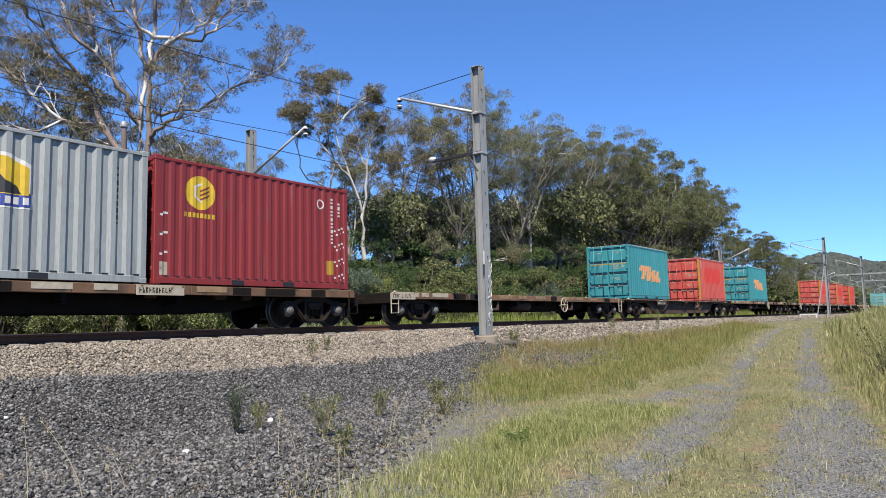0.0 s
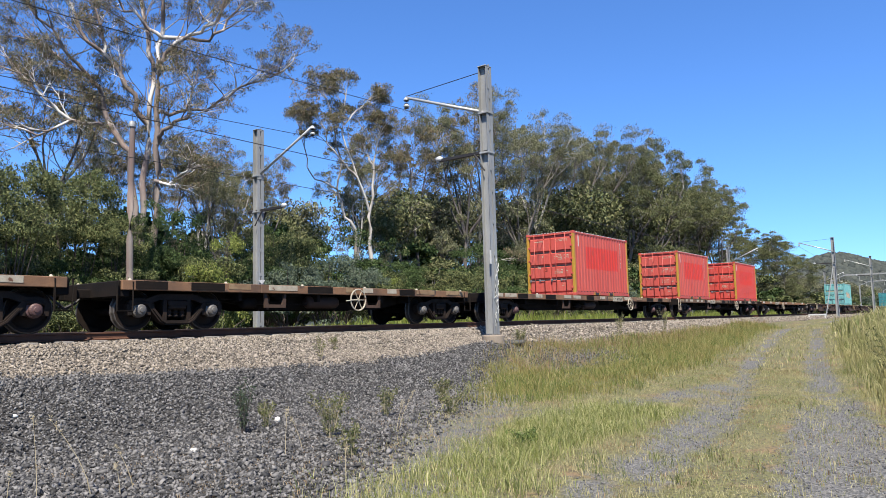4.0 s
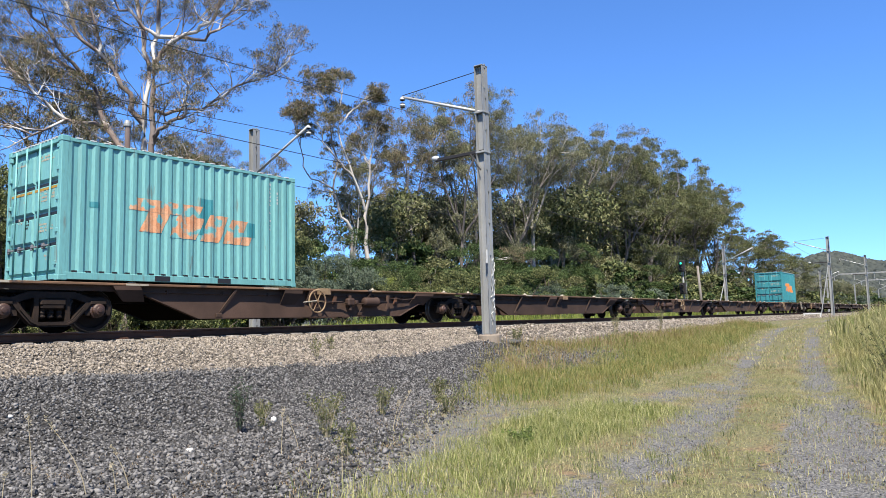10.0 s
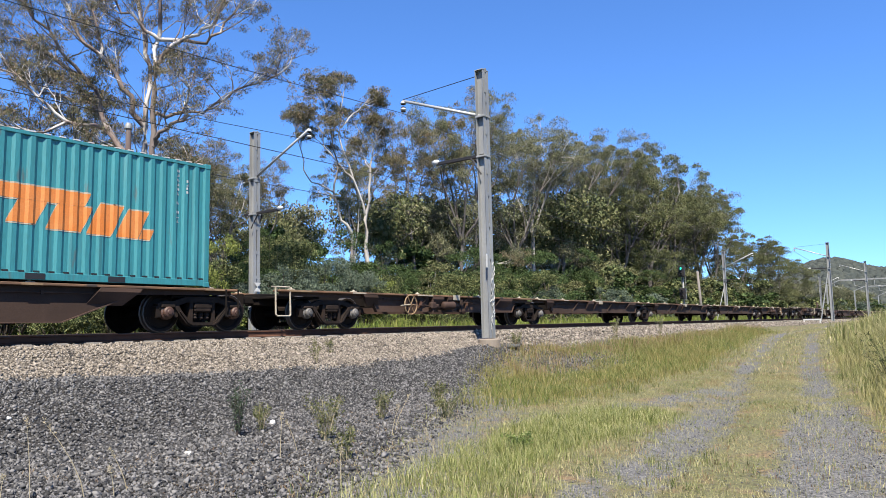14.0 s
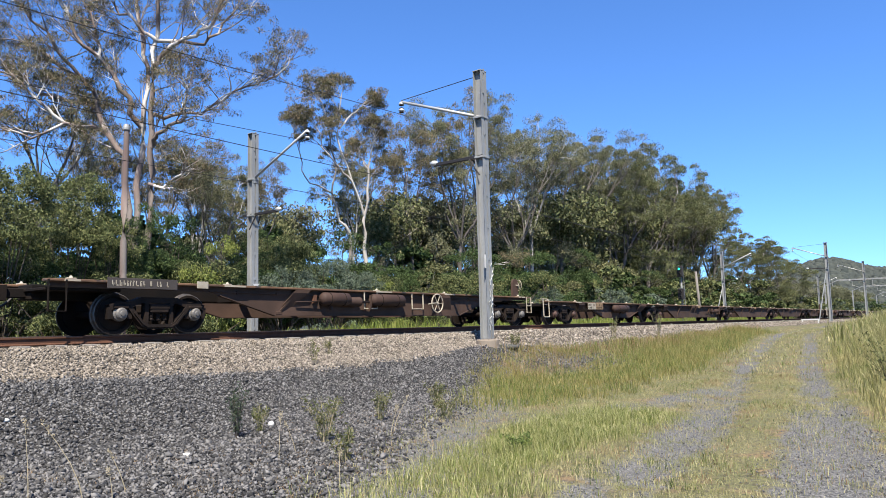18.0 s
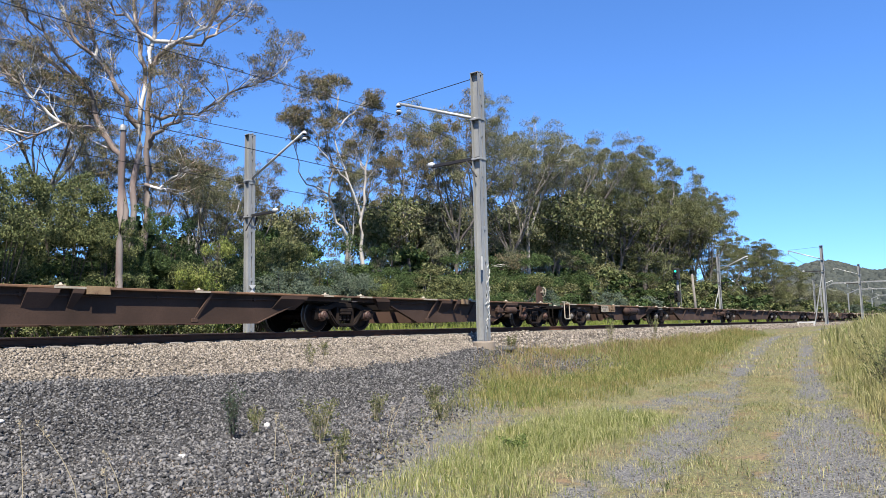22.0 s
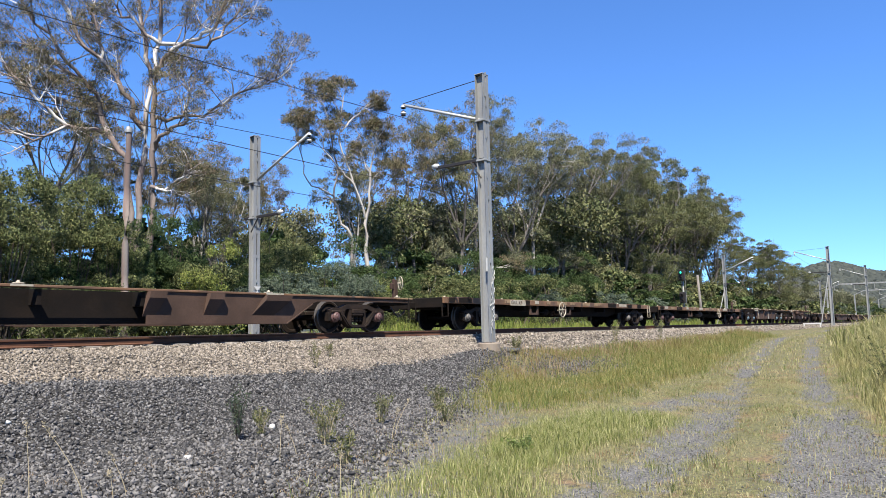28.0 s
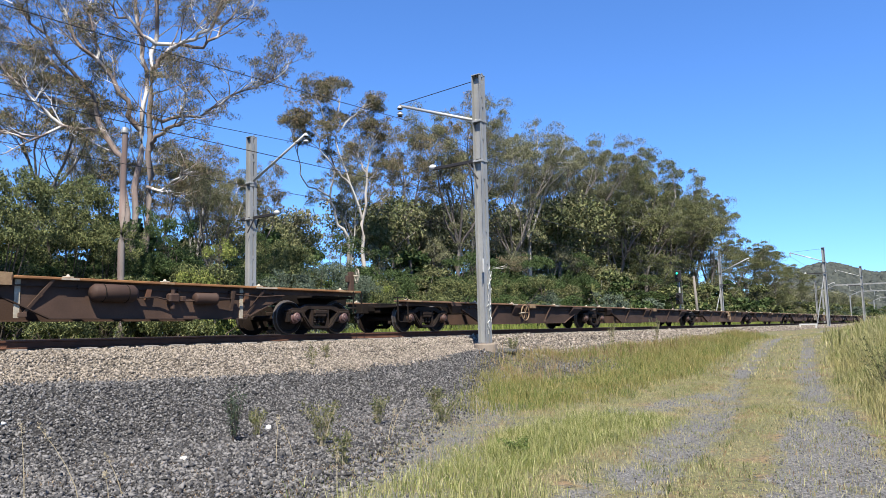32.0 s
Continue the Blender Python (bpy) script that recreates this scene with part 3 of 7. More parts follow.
def wheelset_mesh():
    sh = Shape().tube((0, -0.98, 0), (0, 0.98, 0), 0.08, 0.08, 12)
    for s in (-1, 1):
        sh.lathe([(0.09, s * 0.86), (0.15, s * 0.86), (0.17, s * 0.82), (0.34, s * 0.775), (0.375, s * 0.825), (WR - 0.02, s * 0.83), (WR, s * 0.82), (WR + 0.004, s * 0.73),
                  (WR + 0.03, s * 0.715), (WR + 0.026, s * 0.69), (0.37, s * 0.69), (0.33, s * 0.72), (0.09, s * 0.68)], "y", 18)
        for k in range(3):
            a = 2.094 * k
            sh.tube((0.24 * math.cos(a), s * 0.79, 0.24 * math.sin(a)), (0.24 * math.cos(a), s * 0.805, 0.24 * math.sin(a)), 0.03, 0.03, 8)
    me = sh.data("wheelset", M_WHEEL)
    two_tone(me, M_TREAD, lambda c: math.hypot(c.x, c.z) > 0.425 and abs(c.y) > 0.715)
    return me


def bar(sh, pts, y0, y1, wide):
    """A flat bar of even width along a line in x and z."""
    pts = [Vector((x, z)) for x, z in pts]
    n = len(pts)
    left, right = [], []
    for i, p in enumerate(pts):
        d = (pts[min(i + 1, n - 1)] - pts[max(i - 1, 0)]).normalized()
        k = Vector((-d.y, d.x)) * wide / 2
        left.append(tuple(p + k))
        right.append(tuple(p - k))
    for i in range(n - 1):
        sh.prism([left[i], left[i + 1], right[i + 1], right[i]], y0, y1)


def side_frame_mesh():
    """A cast side frame: arched top member, hanging lower member, columns and jaws over the bearings."""
    sh = Shape()
    bar(sh, [(-1.12, 0.58), (-0.95, 0.64), (-0.72, 0.63), (-0.42, 0.74), (0.42, 0.74), (0.72, 0.63), (0.95, 0.64), (1.12, 0.58)], -0.09, 0.09, 0.13)
    bar(sh, [(-0.70, 0.60), (-0.58, 0.44), (-0.40, 0.23), (-0.28, 0.17), (0.28, 0.17), (0.40, 0.23), (0.58, 0.44), (0.70, 0.60)], -0.11, 0.07, 0.10)
    bar(sh, [(-0.60, 0.47), (-0.40, 0.235), (-0.28, 0.17), (0.28, 0.17), (0.40, 0.235), (0.60, 0.47)], -0.14, -0.11, 0.035)
    for s in (-1, 1):
        bar(sh, [(s * 0.30, 0.20), (s * 0.29, 0.70)], -0.08, 0.08, 0.09)
        bar(sh, [(s * 1.13, 0.58), (s * 1.10, 0.34)], -0.08, 0.08, 0.10)
        bar(sh, [(s * 0.70, 0.60), (s * 0.68, 0.34)], -0.08, 0.08, 0.10)
        sh.box(s * 0.89 - 0.17, s * 0.89 + 0.17, -0.13, 0.08, 0.55, 0.63, 0.02)
    sh.box(-0.24, 0.24, -0.13, 0.1, 0.54, 0.66, 0.02)
    return sh.data("side_frame", M_BOGIE)


def springs_mesh():
    sh = Shape()
    for x in (-0.16, 0.0, 0.16):
        sh.lathe([(0.068 if k % 2 else 0.05, 0.29 + k * 0.034) for k in range(9)], "z", 8)
        sh.v[-72:] = [(p[0] + x, p[1], p[2]) for p in sh.v[-72:]]
    return sh.data("spring_nest", M_BOGIE)


WHEELSET, SIDE_FRAME, SPRINGS = wheelset_mesh(), side_frame_mesh(), springs_mesh()
BOLSTER = Shape().box(-0.22, 0.22, -1.12, 1.12, 0.46, 0.66, 0.03).tube((0, 0, 0.6), (0, 0, 0.8), 0.25, 0.25, 16).box(-0.7, -0.6, -0.7, 0.7, 0.42, 0.5).box(0.6, 0.7, -0.7, 0.7, 0.42, 0.5).data("bolster", M_BOGIE)
CAPS = [Shape().lathe([(0.0, -0.17), (0.05, -0.165), (0.06, -0.15), (0.10, -0.14), (0.125, -0.11), (0.13, -0.07), (0.16, -0.05), (0.165, 0.04), (0.13, 0.1)], "y", 18).data("bearing_cap", m) for m in M_CAP]
SHOE = Shape().prism([(-0.05, 0.25), (0.03, 0.22), (0.05, 0.6), (-0.02, 0.62)], -0.06, 0.06).data("brake_shoe", M_BOGIE)


def bogie(wagon, x, u, cap=0, base=1.78, drop=0.0):
    b = share("bogie", BOLSTER, wagon, pose(x, 0, -drop))
    for s in (-1, 1):
        share("side_frame", SIDE_FRAME, b, pose(0, s * 1.0, 0))
        share("spring_nest", SPRINGS, b, pose(0, s * 1.0, 0))
        for e in (-1, 1):
            share("bearing_cap", CAPS[cap], b, pose(e * base / 2, s * 1.03, WR, 0, 0, 0 if s < 0 else 180))
            share("brake_shoe", SHOE, b, pose(e * 0.42, s * 0.76, 0, 0, 0, 0 if e > 0 else 180))
    for e in (-1, 1):
        ws = share("wheelset", WHEELSET, b, pose(e * base / 2, 0, WR))
        WHEELS.append((ws, u + x, e * base / 2))
    return b


# dirty black steel, with the shade under the deck worked into its colour
M_UNDER = mat("sooty_underframe_steel_with_shade", (0.0086, 0.0072, 0.0064), 0.85, 0, (0.022, 0.015, 0.011), 1.5, 30, 0.3, 0.6, spec=0.1)
M_UNDER_BOARD = mat("dark_number_panel_paint", (0.05, 0.04, 0.035), 0.8, 0, (0.03, 0.024, 0.02), 3, 40)
M_TAN = mat("faded_tan_paint", (0.28, 0.19, 0.10), 0.8, 0, (0.16, 0.09, 0.045), 5, 45, 0.2, 0.9, wear=RUST, wear_at=0.6)
M_RIB = mat("faded_orange_primer", (0.13, 0.062, 0.038), 0.85, 0, (0.06, 0.033, 0.022), 3, 40, 0.2, 0.8, spec=0.2)
M_ORANGE = mat("bleached_orange_rust_paint", (0.27, 0.122, 0.038), 0.8, 0, (0.12, 0.05, 0.02), 2, 40, 0.3, 0.8, rand=0.2)
HANDWHEEL = Shape().ring(Matrix(), 0.30, 0.022)
for k in range(6):
    HANDWHEEL.tube((0, 0, 0), (0.3 * math.cos(k * 1.047), 0, 0.3 * math.sin(k * 1.047)), 0.014, 0.014, 6)
HANDWHEEL = HANDWHEEL.tube((0, -0.03, 0), (0, 0.3, 0), 0.04, 0.025, 10).data("handwheel", M_CREAM)
HANDWHEEL_TAN, HANDWHEEL_DARK = HANDWHEEL.copy(), HANDWHEEL.copy()
HANDWHEEL_TAN.materials[0], HANDWHEEL_DARK.materials[0] = M_TAN, M_RIB
COUPLER = Shape().box(-0.62, 0.3, -0.09, 0.09, 0.66, 0.86, 0.02).prism([(-0.85, 0.62), (-0.6, 0.60), (-0.6, 0.92), (-0.85, 0.90)], -0.16, 0.13).data("coupler", M_UNDER)
LOCK = Shape().box(-0.09, 0.09, -0.06, 0.06, 0, 0.03, 0.008).tube((0, 0, 0.03), (0, 0, 0.075), 0.045, 0.02, 8).data("twist_lock", M_CREAM)
STEP = Shape().path([(-0.17, 0, 0.98), (-0.17, -0.01, 0.36), (0.17, -0.01, 0.36), (0.17, 0, 0.98)], 0.02, 6).path([(-0.17, -0.01, 0.64), (0.17, -0.01, 0.64)], 0.016, 6).data("step_iron", M_CREAM)
STEP_DARK = Shape().path([(-0.17, 0, 0.98), (-0.17, -0.01, 0.36), (0.17, -0.01, 0.36), (0.17, 0, 0.98)], 0.022, 6).data("step_iron", M_UNDER)
HOSE = Shape().path([(0, 0.25, 0.75), (-0.18, 0.27, 0.55), (-0.36, 0.28, 0.43), (-0.5, 0.28, 0.5)], 0.028, 6).data("brake_hose", M_DARK)


def ends(w, L, rng, front=True, rear=True, step=True):
    for on, x, turn in ((front, 0.0, 0), (rear, L, 180)):
        if on:
            share("coupler", COUPLER, w, pose(x + (0.85 if turn == 0 else -0.85) * 0.9, 0, 0, 0, 0, turn))
            share("brake_hose", HOSE, w, pose(x + (0.5 if turn == 0 else -0.5), 0, 0, 0, 0, turn))
            if step:
                share("step_iron", STEP if rng.random() < 0.3 else STEP_DARK, w, pose(x + (0.62 if turn == 0 else -0.62), -1.27, 0))


def number_board(w, x, y, z, wide, tall, rng, material):
    b = part("number_board", Shape().box(-wide / 2, wide / 2, -0.012, 0, -tall / 2, tall / 2, 0.004), material, w, "faded painted number panel", m=pose(x, y, z))
    if wide < 0.65:
        return
    bars = Shape()
    for r in (0.22, -0.22) if tall > 0.25 else (0.0,):
        k, h = -wide * 0.44, tall * (0.15 if tall > 0.25 else 0.26)
        while k < wide * rng.uniform(0.25, 0.42):
            d = rng.uniform(0.03, 0.065)
            bars.box(k, k + 0.018, -0.015, -0.012, r * tall - h, r * tall + h)
            z = rng.choice((-0.8, 0.0, 0.75)) * h
            bars.box(k, k + d, -0.015, -0.012, r * tall + z - 0.012, r * tall + z + 0.012)
            if rng.random() < 0.6:
                bars.box(k + d - 0.016, k + d, -0.015, -0.012, r * tall - h, r * tall + h * rng.choice((0.1, 1.0)))
            k += d + 0.03 + (0.09 if rng.random() < 0.18 else 0)
    dark = material is not M_UNDER_BOARD
    tagged(part("lettering", bars, M_UNDER if dark else M_CREAM, b, "worn dark lettering" if dark else "worn pale lettering"), kind="stuff")


def clutter(w, L, rng, material, y):
    """Brake rigging and brackets hung along the side."""
    for _ in range(4):
        x = rng.uniform(3.4, L - 3.4)
        d, h = rng.uniform(0.1, 0.3), rng.uniform(0.1, 0.25)
        part("bracket", Shape().prism([(x - d, 0.93), (x + d, 0.93), (x + d * 0.5, 0.93 - h), (x - d * 0.5, 0.93 - h)], -y - 0.18, -y - 0.05), M_WAGON if rng.random() < 0.6 else material, w)
    x = rng.uniform(0.3, 0.45) * L
    part("brake_cylinder", Shape().lathe([(0.0, -0.25), (0.11, -0.25), (0.13, -0.2), (0.13, 0.15), (0.05, 0.2), (0.03, 0.5), (0, 0.5)], "x", 12), material, w, m=pose(x, -y + 0.05, 0.56), smooth=True)
    part("brake_lever", Shape().prism([(x + 0.5, 0.40), (x + 0.56, 0.40), (x + 0.62, 0.8), (x + 0.54, 0.8)], -y - 0.02, -y + 0.02), M_WAGON, w)
    part("train_pipe", Shape().path([(1.0, -y - 0.1, 0.83), (L * 0.3, -y - 0.12, 0.80), (L * 0.6, -y - 0.12, 0.84), (L - 1.0, -y - 0.1, 0.82)], 0.018, 5), material, w)


def flat_wagon(u0, u1, seed, wheel_at=0.62, tone=None, board=None, caps=1, stand=False, under=None, bogies=None, seen_gear=False, lift=0.0):
    """A flat-deck container wagon with a rusty edge beam and a dark fish-bellied underframe."""
    rng = random.Random(seed)
    L = u1 - u0
    w = moving(thing("flat_wagon", Matrix(), "rusty brown flat container wagon with faded white patches", "wagon", "wagons of the freight train"), u0, lift)
    a, e = 0.55, L - 0.55
    edge = tone or M_DECK
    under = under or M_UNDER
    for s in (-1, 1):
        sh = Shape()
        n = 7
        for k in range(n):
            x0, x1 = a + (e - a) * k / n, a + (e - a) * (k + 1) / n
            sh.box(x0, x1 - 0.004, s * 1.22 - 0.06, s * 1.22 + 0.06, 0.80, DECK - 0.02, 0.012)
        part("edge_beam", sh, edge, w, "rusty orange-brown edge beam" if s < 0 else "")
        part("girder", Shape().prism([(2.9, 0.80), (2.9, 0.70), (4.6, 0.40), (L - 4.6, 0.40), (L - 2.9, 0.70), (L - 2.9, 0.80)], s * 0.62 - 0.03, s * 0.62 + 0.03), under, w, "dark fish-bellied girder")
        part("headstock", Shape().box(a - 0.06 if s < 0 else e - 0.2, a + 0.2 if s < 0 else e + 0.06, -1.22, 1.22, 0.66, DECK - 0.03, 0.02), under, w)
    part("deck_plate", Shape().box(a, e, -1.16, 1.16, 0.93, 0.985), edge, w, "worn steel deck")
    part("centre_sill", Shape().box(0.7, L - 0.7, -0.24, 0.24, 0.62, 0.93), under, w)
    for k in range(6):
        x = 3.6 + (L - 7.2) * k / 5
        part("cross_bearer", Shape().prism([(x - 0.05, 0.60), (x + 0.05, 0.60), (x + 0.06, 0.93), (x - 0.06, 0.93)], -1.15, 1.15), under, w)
    x = a + 0.3
    while x < e - 0.9:
        d = rng.uniform(0.3, 1.0)
        m = rng.choice([M_CREAM, M_WHITE] if tone else [M_CREAM, M_TAN, M_TAN, M_UNDER, M_UNDER, M_UNDER, M_CREAM])
        part("paint_patch", Shape().box(x, x + d, -1.288, -1.276, 0.83 if m is M_UNDER else 0.87, DECK - 0.028), m, w, {M_CREAM: "chipped cream patch", M_TAN: "faded tan patch", M_WHITE: "white reflective strip"}.get(m, "dark stained patch"))
        if m is M_UNDER and rng.random() < 0.6:
            part("lashing_bracket", Shape().prism([(x - 0.03, 0.99), (x + d + 0.03, 0.99), (x + d - 0.05, 1.035), (x + 0.05, 1.035)], -1.26, -1.05), m, w)
        x += d + (rng.uniform(1.6, 4.0) if tone else rng.uniform(0.1, 0.8))
    for k in range(6):
        for s in (-1, 1):
            share("twist_lock", LOCK, w, pose(a + 0.25 + (e - a - 0.5) * k / 5, s * 1.12, 0.985))
    if wheel_at:
        share("handwheel", HANDWHEEL, w, pose(L * wheel_at, -1.36, 0.66))
        part("wheel_bracket", Shape().box(L * wheel_at - 0.05, L * wheel_at + 0.05, -1.2, -1.02, 0.5, 0.95, 0.01), under, w)
        part("ratchet_lever", Shape().tube((L * wheel_at - 0.5, -1.38, 0.63), (L * wheel_at - 0.05, -1.38, 0.67), 0.018, 0.018, 6), M_CREAM, w)
    clutter(w, L, rng, under, 0.9)
    for x in (L * 0.34, L * (wheel_at or 0.6) + 0.75):
        part("step_frame", Shape().prism([(x - 0.35, 0.82), (x - 0.28, 0.82), (x - 0.22, 0.52), (x + 0.22, 0.52), (x + 0.28, 0.82), (x + 0.35, 0.82), (x + 0.33, 0.44), (x - 0.33, 0.44)], -1.22, -1.16), M_WAGON, w, "bent plate step")
    part("air_tank", Shape().lathe([(0, -0.6), (0.12, -0.58), (0.17, -0.5), (0.17, 0.5), (0.12, 0.58), (0, 0.6)], "x", 14), M_TANK, w, "dull brown air reservoir", True, pose(L * 0.48, -0.85, 0.6))
    part("brake_rod", Shape().tube((3.2, -0.9, 0.66), (L * 0.45, -0.92, 0.52), 0.018, 0.018, 6), under, w)
    if board:
        number_board(w, board * L, -1.289, 0.89, 1.15, 0.22, rng, M_CREAM)
    ends(w, L, rng)
    if stand:
        brake_stand(w, L - 0.95)
    if seen_gear:
        for k in (0.62, 0.75):
            part("strut", Shape().tube((L * k, -1.2, 0.82), (L * k - 0.3, -0.66, 0.45), 0.035, 0.035, 6), M_WAGON, w)
        part("brake_rod", Shape().path([(L - 5.6, -0.95, 0.47), (L - 4.2, -1.0, 0.56), (L - 3.0, -1.0, 0.70)], 0.03, 6), M_WAGON, w)
    for x in bogies or (u0 + 1.95, u1 - 1.95):
        bogie(w, x - u0, u0, caps, drop=lift)
    return w


def brake_stand(w, x, plate=False):
    if plate:
        b = part("brake_stand", Shape().prism([(-0.25, 0), (0.22, 0), (0.24, 0.62), (0.12, 0.74), (-0.12, 0.74), (-0.22, 0.6)], -0.04, 0.04), M_WAGON, w, "upright rusty brake stand plate", m=pose(x, -0.75, 0.98))
    else:
        b = part("brake_stand", Shape().box(-0.09, 0.09, -0.06, 0.06, 0, 0.62, 0.02).box(-0.2, 0.05, -0.05, 0.05, 0.3, 0.5, 0.02), M_WAGON, w, "upright rusty brake stand", m=pose(x, -0.8, 0.98))
    share("brake_wheel", HANDWHEEL, b, pose(0.16, -0.1, 0.5, 0, 0, 60) @ Matrix.Diagonal((0.7, 0.7, 0.7, 1)))


def wedge(w, x0, x1, web, z, d=0.0, lip=0.87, material=None, name="bracket_arm"):
    """A tapered arm under the flange: its face slopes from the flange's lip back to the web."""
    vs = [(x0, -1.272, 0.944), (x1, -1.272, 0.944), (x1, -web, 0.944), (x0, -web, 0.944), (x0 + d * 0.2, -1.272, lip), (x1 + d * 0.2, -1.272, lip), (x1 + d - 0.06, -web, z), (x0 + d + 0.06, -web, z)]
    return part(name, Shape().add(vs, [(0, 1, 2, 3), (0, 4, 5, 1), (4, 7, 6, 5), (1, 5, 6, 2), (0, 3, 7, 4), (3, 2, 6, 7)]), material or M_WAGON, w, "sloping bracket arm")


def strut(w, top, foot, web, z, thick=0.035):
    """A slanting bar from the flange's lip to the foot of the web."""
    vs = []
    for x, y, zz in ((top, -1.25, 0.944), (foot, -web - 0.02, z)):
        vs += [(x - thick, y, zz), (x + thick, y, zz), (x + thick, y + 0.04, zz), (x - thick, y + 0.04, zz)]
    part("strut", Shape().add(vs, [(0, 1, 5, 4), (1, 2, 6, 5), (2, 3, 7, 6), (3, 0, 4, 7), (3, 2, 1, 0), (4, 5, 6, 7)]).box(foot - 0.08, foot + 0.08, -web - 0.06, -web - 0.016, z - 0.03, z + 0.06, 0.01), M_WAGON, w, "slanting steel strut")


def brake_gear(w, x, web):
    """A brake cylinder with levers, rods and a valve, hung on the web."""
    part("brake_cylinder", Shape().lathe([(0.0, -0.3), (0.10, -0.3), (0.13, -0.26), (0.13, 0.22), (0.14, 0.23), (0.14, 0.27), (0.05, 0.28), (0.025, 0.7), (0, 0.7)], "x", 14), M_TANK, w, "rusty brake cylinder", True, pose(x, -web - 0.16, 0.66))
    part("slack_lever", Shape().prism([(x + 0.66, 0.44), (x + 0.73, 0.44), (x + 0.80, 0.86), (x + 0.72, 0.86)], -web - 0.2, -web - 0.14), M_WAGON, w)
    part("brake_valve", Shape().box(x - 0.95, x - 0.68, -web - 0.2, -web - 0.02, 0.54, 0.76, 0.04).tube((x - 0.82, -web - 0.12, 0.42), (x - 0.82, -web - 0.12, 0.84), 0.05, 0.05, 10).box(x - 0.62, x - 0.5, -web - 0.16, -web - 0.02, 0.6, 0.7, 0.02), M_TANK, w)
    part("brake_rod", Shape().path([(x - 2.1, -web - 0.09, 0.62), (x - 1.2, -web - 0.12, 0.66), (x - 0.9, -web - 0.14, 0.60), (x - 0.3, -web - 0.14, 0.60)], 0.018, 6).path([(x + 0.75, -web - 0.17, 0.78), (x + 1.6, -web - 0.12, 0.74), (x + 2.4, -web - 0.1, 0.80)], 0.018, 6), M_WAGON, w)
    for k in (-1.4, 1.2):
        part("hanger", Shape().prism([(x + k - 0.05, 0.60), (x + k + 0.05, 0.60), (x + k + 0.09, 0.84), (x + k - 0.03, 0.84)], -web - 0.09, -web - 0.016), M_RIB, w)


BIG_STEP = Shape().path([(-0.24, 0.02, 1.05), (-0.24, 0, 0.36), (-0.2, -0.02, 0.32), (0.2, -0.02, 0.32), (0.24, 0, 0.36), (0.24, 0.02, 1.05)], 0.024, 6).path([(-0.3, 0.1, 1.07), (0.3, 0.1, 1.07)], 0.02, 6).data("step_iron", M_CREAM)
BIG_STEP_DARK = BIG_STEP.copy()
BIG_STEP_DARK.materials[0] = M_UNDER


